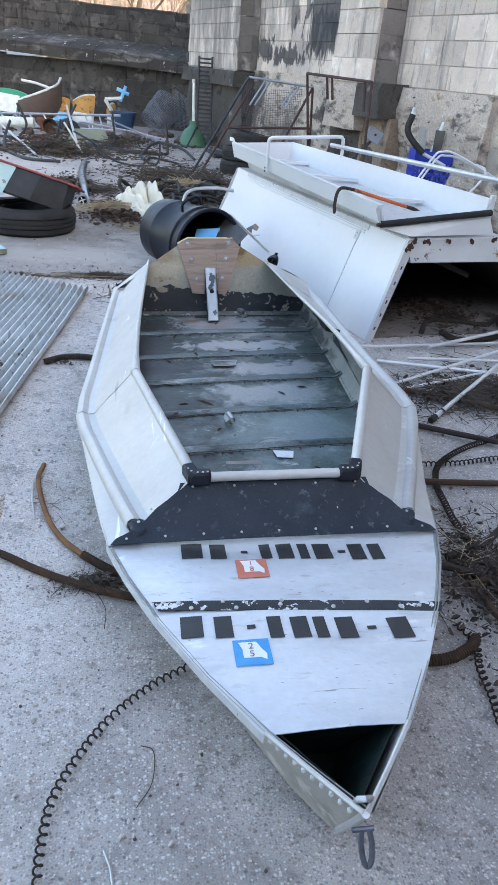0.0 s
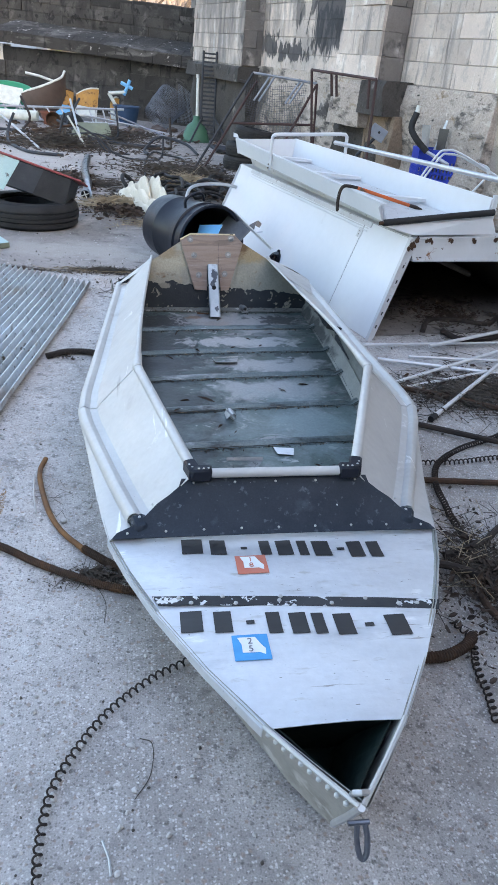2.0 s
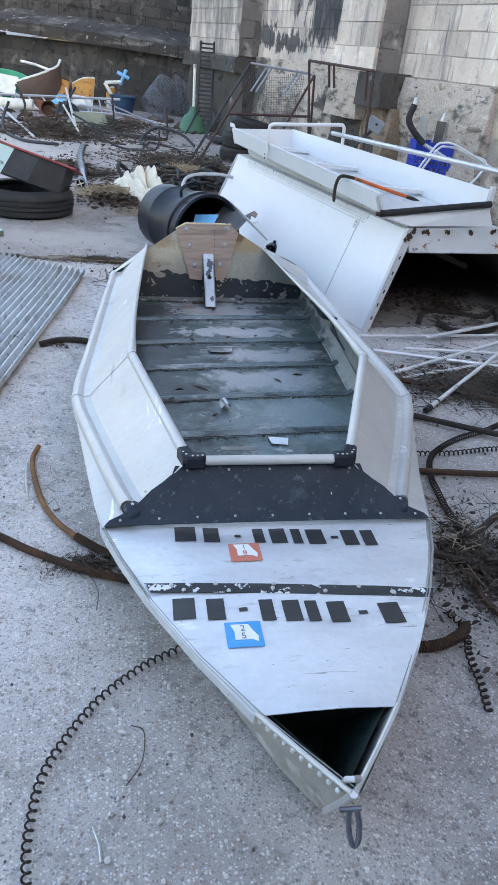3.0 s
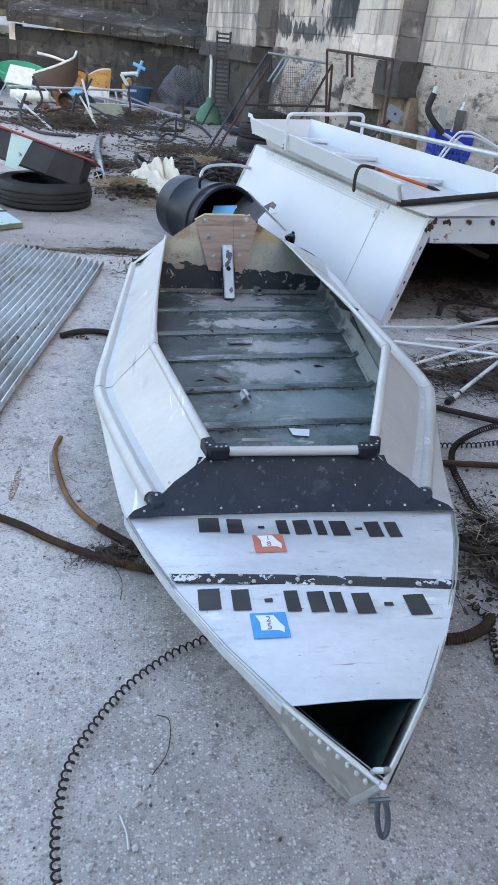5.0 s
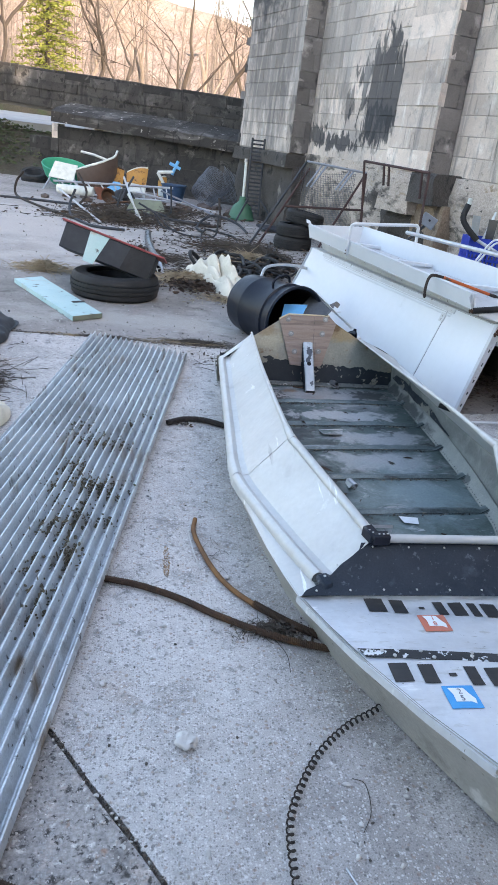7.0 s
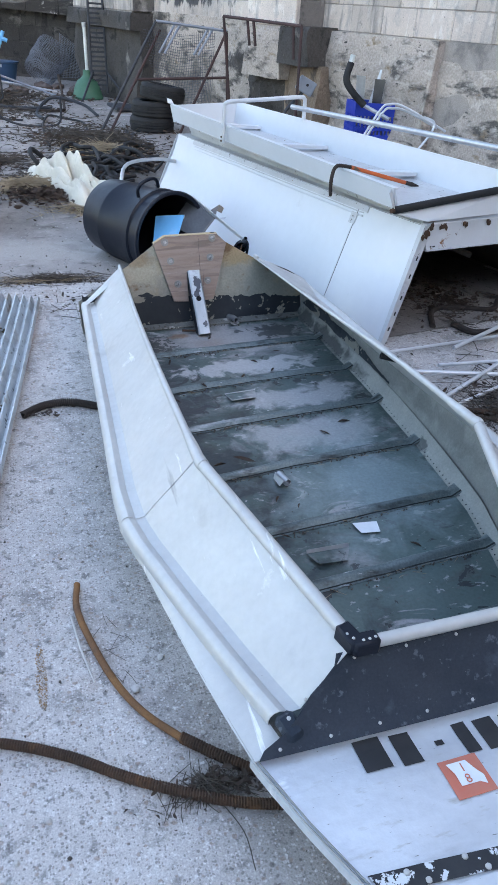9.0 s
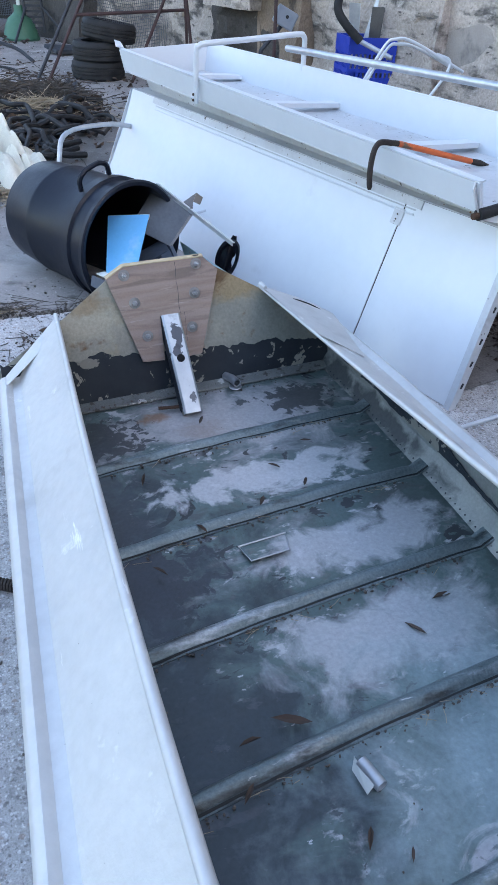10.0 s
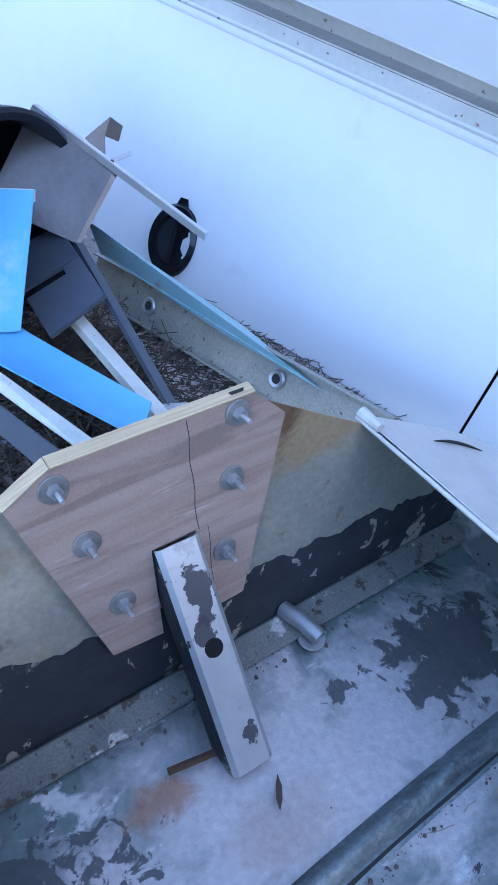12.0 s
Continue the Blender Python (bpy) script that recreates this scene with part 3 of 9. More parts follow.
FOOT = mat("spalled_footing", (0.56, 0.47, 0.4), (0.41, 0.345, 0.295), 1.5, 0.93, bump=1.0, bscale=22, fine=0.25, streak=(1, 1, 2.2), world=True,
           layers=(((0.12, 0.105, 0.092), 2.6, 0.53, 0.64), ((0.6, 0.53, 0.46), 5.0, 0.56, 0.68), ((0.3, 0.21, 0.13), 3.3, 0.6, 0.7), ((0.1, 0.09, 0.082), 3.5, 0.58, 0.68, 0.4, (1, 1, 3)), ((0.07, 0.062, 0.057), 9, 0.64, 0.69)),
           # dark blots paint the shade of hollows onto the footing face
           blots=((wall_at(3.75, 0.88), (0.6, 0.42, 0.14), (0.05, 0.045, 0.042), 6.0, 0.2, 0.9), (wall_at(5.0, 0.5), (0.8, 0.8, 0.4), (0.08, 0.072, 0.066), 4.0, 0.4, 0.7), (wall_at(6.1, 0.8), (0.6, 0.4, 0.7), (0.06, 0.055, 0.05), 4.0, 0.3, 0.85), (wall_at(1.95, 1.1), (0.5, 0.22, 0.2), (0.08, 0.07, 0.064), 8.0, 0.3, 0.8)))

BLOCKS = {}


def block_mesh(L, D, H, seed, material, bevel=0.0045):
    """A chipped block, shared between alike ones."""
    key = (round(L, 2), round(D, 2), round(H, 2), seed, material.name)
    if key not in BLOCKS:
        rng = random.Random(seed * 7 + 1)
        bm = bx((L, D, H), bevel=bevel)
        for v in bm.verts:
            v.co += Vector((rng.uniform(-1, 1) * 0.004, rng.uniform(-1, 1) * 0.004, rng.uniform(-1, 1) * 0.004))
        bmesh.ops.recalc_face_normals(bm, faces=bm.faces[:])
        me = bpy.data.meshes.new("block")
        bm.to_mesh(me)
        bm.free()
        me.materials.append(material)
        BLOCKS[key] = me
    return BLOCKS[key]


def block_face(parent, m, length, z0, z1, course, block, depth, pick, seed=0, gap=0.002, proud=0.004, lean=None):
    """Blocks laid in courses along +x of m, fronts at y = 0 facing -y; pick(s, z) gives each one's material."""
    rng = random.Random(seed)
    z, row = z0, 0
    while z < z1 - 0.05:
        hgt = min(course, z1 - z)
        s = -block * (0.5 if row % 2 else 0.0)
        while s < length - 0.02:
            a, b = max(0.0, s), min(length, s + block)
            if b - a > 0.06:
                ob = new("block", block_mesh(b - a - gap, depth, hgt - gap, rng.randrange(3), pick((a + b) / 2, z + hgt / 2)))
                ob.parent = parent
                off = rng.uniform(-proud, proud) + (lean(z) if lean else 0.0)
                ob.matrix_basis = m @ pose((a + b) / 2, depth / 2 + off, z + hgt / 2, rng.uniform(-0.6, 0.6), 0, rng.uniform(-0.5, 0.5))
            s += block
        z += hgt
        row += 1


# the tall wall runs from near the crate to the far left
WDIR, WROT = Vector((0.272, -0.9623, 0)), math.degrees(math.atan2(-0.9623, 0.272))
WBASE = Vector((3.35, 7.0, 0))


def on_wall(s, off=0.0, z=0.0):
    """A matrix at s metres along the tall wall from its near end, off metres in front of it."""
    p = WBASE - WDIR * s + Vector((-0.9623, -0.272, 0)) * off
    return pose(p.x, p.y, z, 0, 0, WROT)


# local +x of the wall's matrices runs back towards the near end, local -y faces the yard
core = bmesh.new()
# near run, extra height and far return are added out of view to block sun
for s0, s1, off, z0, z1 in ((-42.0, -5.0, -0.06, -0.1, 11.0), (-5.0, 3.0, -0.007, 0, 9.0), (2.1, 3.0, 0.28, 1.2, 9.0), (3.0, 6.4, -0.007, 0, 9.0), (6.42, 8.9, 0.353, 1.25, 9.0), (6.42, 8.9, 0.2, -0.1, 1.3), (8.0, 10.0, -0.5, -0.1, 9.0)):
    box(core, (s1 - s0, 0.8, z1 - z0), on_wall((s0 + s1) / 2, off - 0.4, (z0 + z1) / 2))
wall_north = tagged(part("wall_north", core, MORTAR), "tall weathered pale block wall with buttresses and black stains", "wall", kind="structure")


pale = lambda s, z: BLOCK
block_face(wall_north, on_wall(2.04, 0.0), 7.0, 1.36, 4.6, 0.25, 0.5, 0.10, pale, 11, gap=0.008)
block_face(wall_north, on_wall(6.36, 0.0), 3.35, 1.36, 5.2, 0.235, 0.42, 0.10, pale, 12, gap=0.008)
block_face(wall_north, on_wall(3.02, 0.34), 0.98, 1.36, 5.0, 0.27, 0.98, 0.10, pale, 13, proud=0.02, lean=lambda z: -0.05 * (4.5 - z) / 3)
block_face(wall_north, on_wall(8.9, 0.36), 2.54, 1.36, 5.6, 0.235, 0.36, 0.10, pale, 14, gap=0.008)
# side faces of the pillars, coloured darker than the fronts as if turned from light
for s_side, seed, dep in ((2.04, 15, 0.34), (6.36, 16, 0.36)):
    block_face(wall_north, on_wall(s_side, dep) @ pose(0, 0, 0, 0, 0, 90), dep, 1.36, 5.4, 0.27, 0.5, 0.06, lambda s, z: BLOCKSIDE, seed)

# broken dark end of the tall wall, mostly in the shade-coloured side block
rb_ = random.Random(17)
for k in range(26):
    ln, hh = rb_.uniform(0.06, 0.26), rb_.uniform(0.13, 0.19)
    ob = new("block", block_mesh(ln, 0.34, hh, k % 3, BLOCKSIDE if k % 4 else BLOCKDARK))
    ob.parent = wall_north
    ob.matrix_basis = on_wall(8.9 + ln / 2 - 0.03, 0.16 + rb_.uniform(-0.05, 0.04), 1.5 + 0.165 * k)

# footing: a broken ledge of cast concrete under the blocks
def rough_block(material, label, s0, s1, off, z0, z1, seed, amp=0.05, n=10):
    """A cast footing with a spalled face."""
    rows = []
    for i in range(7):
        z = z1 + (z0 - z1) * i / 6
        row = []
        for j in range(n * 2 + 1):
            s = s0 + (s1 - s0) * j / (n * 2)
            k = noise.noise(Vector((s * 2.1, z * 2.4, seed))) * amp * 1.5 + noise.noise(Vector((s * 7, z * 7, seed))) * amp * 0.5
            row.append((on_wall(s, off - (0.02 if i == 0 else 0) + (k if i else 0), z)).translation)
        rows.append([on_wall(s0 + 0.01, off - 0.5, z).translation] + row + [on_wall(s1 - 0.01, off - 0.5, z).translation])
    top = [[on_wall(s0 + (s1 - s0) * min(max(j, 0), n * 2) / (n * 2), off - 0.5, z1 + 0.01).translation for j in range(-1, n * 2 + 2)]]
    return tagged(part("footing", grid_sheet(top + rows, 0.05), material, smooth=True), label, "footing", kind="structure")


FOOTTAN = mat("tan_footing", (0.3, 0.225, 0.165), (0.2, 0.15, 0.11), 2.2, 0.93, bump=1.0, bscale=22, fine=0.25, layers=(((0.1, 0.08, 0.065), 4, 0.56, 0.66),))
# dark stone colour that also carries the shade of the recesses below the wall
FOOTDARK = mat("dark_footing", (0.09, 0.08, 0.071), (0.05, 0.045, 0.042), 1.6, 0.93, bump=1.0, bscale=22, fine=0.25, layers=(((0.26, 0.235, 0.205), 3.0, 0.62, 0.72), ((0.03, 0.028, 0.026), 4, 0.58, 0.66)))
for args in ((FOOT, "spalled concrete footing beside the crate", -6, 0.1, 0.0, -0.05, 1.26, 1, 0.03), (FOOT, "cracked concrete footing ledge", 0.1, 1.8, 0.1, -0.05, 1.35, 2, 0.08),
             (FOOT, "overhanging corner of the footing", 2.3, 3.05, 0.4, 0.8, 1.36, 3, 0.05), (FOOTDARK, "dark stained corner block of the footing", 1.75, 2.32, 0.41, 0.98, 1.37, 8, 0.04), (FOOTTAN, "tan recessed stone under the footing corner", 1.7, 2.35, 0.24, -0.05, 0.99, 9, 0.06), (FOOTDARK, "hollowed stone under the footing corner, coloured dark as in shade", 1.8, 3.3, 0.16, -0.05, 0.86, 4, 0.16),
             (FOOT, "spalled pale footing with hollows painted as dark patches", 3.05, 6.4, 0.06, -0.05, 1.38, 5, 0.09), (FOOTDARK, "dark footing ledge under the pillar", 6.3, 9.0, 0.44, 1.1, 1.34, 6, 0.04),
             (FOOTDARK, "footing under the pillar, coloured dark as a shaded recess", 6.3, 9.0, 0.3, -0.05, 1.12, 7, 0.12)):
    rough_block(*args)

# plain unseen wall added behind the camera to block sky glow and bounce
ws = bmesh.new()
box(ws, (17.0, 0.4, 7.2), pose(0.3, -8.0, 3.55))
tagged(part("wall_south", ws, MORTARD), "plain dark wall added out of view to block low sky glow", "wall", kind="structure")

# low dark wall with a ledge and a parapet, from the tall wall to the left
LA, LB = Vector((0.6, 17.0, 0)), Vector((-4.5, 19.6, 0))
LDIR = (LB - LA).normalized()
LROT = math.degrees(math.atan2(LDIR.y, LDIR.x))


def on_low(s, off=0.0, z=0.0):
    p = LA + LDIR * s + Vector((LDIR.y, -LDIR.x, 0)).normalized() * -off
    return pose(p.x, p.y, z, 0, 0, LROT + 180)


lc = bmesh.new()
box(lc, (5.4, 0.5, 1.24), on_low(2.1, -0.265, 0.62))
box(lc, (10.6, 0.5, 0.9), on_low(4.7, -0.97, 1.97) @ pose(0, 0, 0, 0, 1.95, 0))
wall_west = tagged(part("wall_west", lc, MORTARD), "low dark weathered block wall with a stained ledge and parapet", "wall", kind="structure")
block_face(wall_west, on_low(4.8, 0.0), 5.4, 0.05, 1.24, 0.3, 0.75, 0.1, lambda s, z: BLOCKDARK, 21)
block_face(wall_west, on_low(10.0, -0.66, 0.34) @ pose(0, 0, 0, 0, 1.95, 0), 10.6, 1.44, 2.28, 0.21, 0.75, 0.1, lambda s, z: BLOCKDARK, 22, proud=0.02)
block_face(wall_west, on_low(5.6, 0.03), 0.86, 0.05, 0.95, 0.3, 0.62, 0.3, lambda s, z: BLOCKDARK, 23)
block_face(wall_west, on_low(4.98, -0.02), 0.18, 0.95, 1.3, 0.17, 0.18, 0.3, lambda s, z: BLOCK, 24)
LEDGE = mat("grimy_ledge", (0.05, 0.044, 0.04), (0.028, 0.025, 0.023), 1.2, 0.92, bump=0.6, bscale=40, fine=0.25, layers=(((0.15, 0.137, 0.127), 1.6, 0.52, 0.68, 0.5, (0.6, 0.6, 3)), ((0.02, 0.018, 0.017), 5, 0.55, 0.66, 0.5), ((0.34, 0.31, 0.29), 7, 0.62, 0.68)))
for k in range(8):
    s0, s1 = -0.6 + k * 0.68, -0.6 + (k + 1) * 0.68 - 0.012
    za, zb = 1.345 + 0.031 * s0, 1.345 + 0.031 * s1
    prof = lambda z: [(0.1, z - 0.15), (0.12, z), (0.0, z + 0.03), (-0.3, z + 0.1), (-0.66, z + 0.19)]
    part("ledge_slab", grid_sheet([[on_low(s0, o, z).translation for o, z in prof(za)], [on_low(s1, o, z).translation for o, z in prof(zb)]], -0.14), LEDGE, wall_west, "grimy sloping ledge slab")
COPING = mat("blackened_coping", (0.035, 0.032, 0.03), (0.02, 0.0185, 0.018), 1.5, 0.92, bump=0.6, bscale=40, fine=0.3, world=True, layers=(((0.12, 0.11, 0.102), 4, 0.6, 0.7, 0.4), ((0.09, 0.083, 0.078), 3, 0.56, 0.66, 0.3, (1, 1, 0.2))))
for k in range(9):
    s0 = -0.6 + k * 1.18
    z = 2.3 + 0.034 * (s0 + 0.585) + 0.01 * math.sin(k * 2.3)
    part("coping_stone", box(bmesh.new(), (1.172, 0.36, 0.2), on_low(s0 + 0.585, -0.845, z - 0.055) @ pose(0, 0, 0, 0, 1.95 + 0.5 * math.sin(k * 3.1), 0), 0.02), COPING, wall_west)


# ---- the boat ----
boat = thing("boat", "bare aluminium flat-bottomed boat with a riveted foredeck, lying on concrete", "boat", m=pose(0, 0, 0, 0, -2.0, 0))
CX = lambda y: max(0.0, 0.011 * (1 - y / 0.3)) if y < 1.0 else min(0.03, 0.03 * (y - 1.0) / 0.7)
TOPS = [(0.0, 0.006, 0.285), (0.09, 0.075, 0.281), (0.19, 0.147, 0.277), (0.36, 0.252, 0.272), (0.55, 0.352, 0.265), (0.74, 0.432, 0.255), (0.885, 0.48, 0.242),
        (1.2, 0.545, 0.222), (1.5, 0.608, 0.232), (1.73, 0.655, 0.25), (2.2, 0.634, 0.234), (2.8, 0.607, 0.214), (3.3, 0.584, 0.197), (3.56, 0.572, 0.19)]
GUN = [(0.9, 0.408, 0.262), (0.95, 0.422, 0.262), (1.14, 0.486, 0.256), (1.37, 0.559, 0.252), (1.59, 0.626, 0.25), (1.73, 0.657, 0.25)] + TOPS[10:]
CHINES = [(0.12, 0.005, 0.05), (0.17, 0.03, 0.035), (0.25, 0.07, 0.025), (0.40, 0.135, 0.018), (0.60, 0.225, 0.014), (0.78, 0.305, 0.011), (0.92, 0.36, 0.01),
          (1.22, 0.45, 0.008), (1.52, 0.51, 0.007), (1.75, 0.54, 0.006), (2.2, 0.565, 0.006), (2.8, 0.575, 0.006), (3.3, 0.562, 0.006), (3.52, 0.55, 0.006)]


def wide(y, sg, near, far):
    """By how much the starboard side stands out further than the port side."""
    return 0.0 if sg < 0 else lerp_table([(1.0, 0.0), (1.73, near), (3.56, far)], y)


def hull_skin(inset, thick):
    bm = bmesh.new()
    for sg in (-1, 1):
        rows = []
        for (ty, tx, tz), (cy, cx, cz) in zip(TOPS, CHINES):
            tx, cx = tx + wide(ty, sg, 0.015, 0.045), cx + wide(cy, sg, 0.04, 0.07)
            row = []
            for k in range(6):
                f = k / 5
                bow_in = 0.012 * math.sin(math.pi * f) * (1 if ty < 1.2 else -0.4)
                x = max(0.0, tx + (cx - tx) * f - bow_in - inset)
                row.append((sg * x + CX(ty), ty + (cy - ty) * f + inset * (0.6 if ty < 0.3 else 0), tz + (cz - tz) * f + inset * f * 1.4 - (0.002 if inset else 0)))
            rows.append(row if sg > 0 else row[::-1])
        grid_sheet(rows, thick, bm)
    rows = [[(CX(cy) + (max(cx + wide(cy, k, 0.04, 0.07) - inset, 0.001)) * k / 4, cy + (0.3 * inset), cz + inset * 1.4) for k in range(-4, 5)] for cy, cx, cz in CHINES]
    grid_sheet(rows, thick, bm)
    return bm


part("hull", hull_skin(0.0, -0.002), HULLP, boat, smooth=True)
part("inner_skin", hull_skin(0.006, 0.002), INNER, boat, "worn grey-green painted inside of the hull", smooth=True)

# added sheet hides the brighter hull bottom and keeps the bow hollow dark
part("bow_floor", sheet([(-0.01, 0.18, 0.05), (0.01, 0.18, 0.05), (0.19, 0.6, 0.042), (0.28, 0.85, 0.042), (-0.28, 0.85, 0.042), (-0.19, 0.6, 0.042)], 0.002), BOWGREEN, boat, "near-black green sheet added over the bow bottom to darken it")

# rivet line along the outside of the bow
rv = bmesh.new()
for sg in (-1, 1):
    for k in range(46):
        y = 0.03 + k * 0.019
        tx, tz = lerp_table([(a, b) for a, b, _ in TOPS], y), lerp_table([(a, c) for a, _, c in TOPS], y)
        cx = lerp_table([(a, b) for a, b, _ in CHINES], y + 0.05)
        f = 0.17
        bmesh.ops.create_icosphere(rv, subdivisions=1, radius=0.0064, matrix=pose(sg * (tx + (cx - tx) * f - 0.0035) + CX(y), y + 0.06 * f, tz * (1 - f)))
tagged(part("rivet", rv, WHITE, boat), kind="stuff")


def deck_z(x, y):
    base = lerp_table([(a, c) for a, _, c in TOPS], y)
    w = max(0.02, lerp_table([(a, b) for a, b, _ in TOPS], y))
    crown = 0.005 * (1 - min(1, abs(x) / w) ** 2)
    return base - 0.006 + crown + 0.005 * noise.noise(Vector((x * 5, y * 7, 3.0))) + 0.002 * noise.noise(Vector((x * 14, y * 20, 9.0)))


def deck_panel(y0, y1, lift, n=14, c=22):
    rows = []
    for i in range(n + 1):
        y = y0 + (y1 - y0) * i / n
        w = lerp_table([(a, b) for a, b, _ in TOPS], y) + 0.004
        row = [(-w - 0.001, y, deck_z(-w, y) - 0.02)]
        row += [(w * (2 * j / c - 1), y, deck_z(w * (2 * j / c - 1), y) + lift) for j in range(c + 1)]
        rows.append(row + [(w + 0.001, y, deck_z(w, y) - 0.02)])
    return grid_sheet(rows, 0.002)


part("deck_panel", deck_panel(0.545, 0.9, 0.0), DECK, boat, "dented silver aluminium deck sheet", smooth=True)
part("deck_panel", deck_panel(0.19, 0.565, 0.003), DECK, boat, "silver aluminium bow deck sheet", smooth=True)
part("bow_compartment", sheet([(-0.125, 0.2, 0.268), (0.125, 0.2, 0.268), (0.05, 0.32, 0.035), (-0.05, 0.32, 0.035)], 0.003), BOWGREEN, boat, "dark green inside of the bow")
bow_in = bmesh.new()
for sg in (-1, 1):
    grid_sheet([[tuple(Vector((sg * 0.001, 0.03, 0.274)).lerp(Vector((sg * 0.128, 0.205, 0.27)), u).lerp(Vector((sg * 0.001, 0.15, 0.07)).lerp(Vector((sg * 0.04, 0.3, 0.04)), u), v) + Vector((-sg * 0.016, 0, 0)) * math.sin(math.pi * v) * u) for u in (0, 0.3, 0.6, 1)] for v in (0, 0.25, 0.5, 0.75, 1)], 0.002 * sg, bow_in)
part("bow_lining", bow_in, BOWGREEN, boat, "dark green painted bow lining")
part("stem_edge", tb([(0.0, -0.004, 0.286), (0.0, 0.05, 0.18), (0.0, 0.11, 0.07)], 0.008, 8), ALU, boat)
for sg in (-1, 1):
    part("bow_edge", tb([(sg * 0.004, -0.002, 0.287), (sg * 0.075, 0.09, 0.284), (sg * 0.148, 0.19, 0.28)], 0.0055, 6), PANEL, boat, "bright folded rim")

# black strip across the bow deck with pale rivets
strip_rows = []
for i in range(5):
    y = 0.555 + 0.036 * i / 4
    w = lerp_table([(a, b) for a, b, _ in TOPS], y) - 0.004
    strip_rows.append([(w * (2 * j / 20 - 1), y - 0.03 * ((2 * j / 20 - 1)), deck_z(w * (2 * j / 20 - 1), y) + (0.006 if i in (1, 2, 3) else 0.0045)) for j in range(21)])
strip = part("deck_strip", grid_sheet(strip_rows, 0.002), CHIPPED, boat, "chipped black strip across the deck", smooth=True)
for x, dy in ((-0.3, 0.02), (-0.27, 0.0), (-0.16, 0.0), (-0.05, 0.01), (-0.045, 0.025), (0.08, 0.002), (0.17, 0.022), (0.25, 0.004), (-0.19, 0.024), (0.3, 0.01)):
    part("rivet", lathe([(0.0, 0.004), (0.005, 0.003), (0.006, 0.0)], 8, pose(x, 0.562 + dy - 0.08 * x, deck_z(x, 0.57) + 0.006)), PANEL, strip)

# charcoal spray panel between deck and coaming
rows = []
for i in range(9):
    f = i / 8
    y, z = 0.87 + 0.125 * f, 0.25 + 0.125 * f ** 1.2
    w = lerp_table([(0, 0.475), (0.12, 0.462), (0.3, 0.40), (0.62, 0.345), (0.85, 0.285), (1.0, 0.275)], f)
    rows.append([(w * (2 * j / 16 - 1), y + 0.012 * (2 * j / 16 - 1) ** 2 * (1 - f), z + 0.012 * (1 - (2 * j / 16 - 1) ** 2) * (1 - f)) for j in range(17)])
spray = part("spray_panel", grid_sheet(rows, 0.003), BLACKP, boat, "charcoal painted spray panel with scuffs", smooth=True)
for k in range(9):
    x = -0.43 + 0.86 * k / 8
    part("rivet", lathe([(0.0, 0.003), (0.0028, 0.0022), (0.004, 0.0)], 8, pose(x, 0.883 + 0.01 * abs(x), 0.274 - 0.05 * x * x, 40)), PANEL, spray)
for k in range(7):
    x = -0.36 + 0.72 * k / 6
    part("rivet", lathe([(0.0, 0.003), (0.0028, 0.0022), (0.004, 0.0)], 8, pose(x, 0.982 if abs(x) < 0.3 else 0.945, 0.368 if abs(x) < 0.3 else 0.322, 45)), PANEL, spray)

# sloping side panels with a folded gunwale lip
COAM = [(0.985, 0.236, 0.39), (1.32, 0.335, 0.42), (1.65, 0.431, 0.446), (2.2, 0.425, 0.42), (2.9, 0.4, 0.375), (3.69, 0.36, 0.34)]


def side_panel(sg, y0, y1, lift, n=12, ends=None):
    rows = []
    for i in range(n + 1):
        y = y0 + (y1 - y0) * i / n
        gx, gz = lerp_table([(a, b) for a, b, _ in GUN], y) + 0.004 + wide(y, sg, 0.015, 0.045), lerp_table([(a, c) for a, _, c in GUN], y)
        gz += 0.0 if sg < 0 else lerp_table([(2.4, 0.0), (3.2, 0.022), (3.56, 0.022)], y)
        yc = y if y > 1.0 else 0.985 + (y - 0.9) * 0.15
        yc = min(yc, 3.66) + (0.12 * max(0, (y - 3.3)) / 0.26)
        kx, kz = lerp_table([(a, b) for a, b, _ in COAM], yc), lerp_table([(a, c) for a, _, c in COAM], yc)
        lx, lz = gx - 0.066, gz + 0.022
        row = [(gx + 0.002, y, gz - 0.03), (gx + 0.004, y, gz), (gx, y, gz + 0.013), (gx - 0.009, y, gz + 0.0215), (gx - 0.02, y, gz + 0.0245), (gx - 0.031, y, gz + 0.021), (gx - 0.04, y, gz + 0.0135)]
        row += [(lx, y, lz - 0.004)]
        for k in range(1, 7):
            f = k / 6
            wob = 0.006 * noise.noise(Vector((sg * 3 + f * 2, y * 2.2, 1.0))) * math.sin(math.pi * f)
            row.append((lx + (kx - lx) * f, y + (yc - y) * f, lz + (kz - lz) * f + wob))
        row = [(sg * a + CX(b), b, c + lift) for a, b, c in row]
        rows.append(row if sg < 0 else row[::-1])
    return grid_sheet(rows, 0.002)


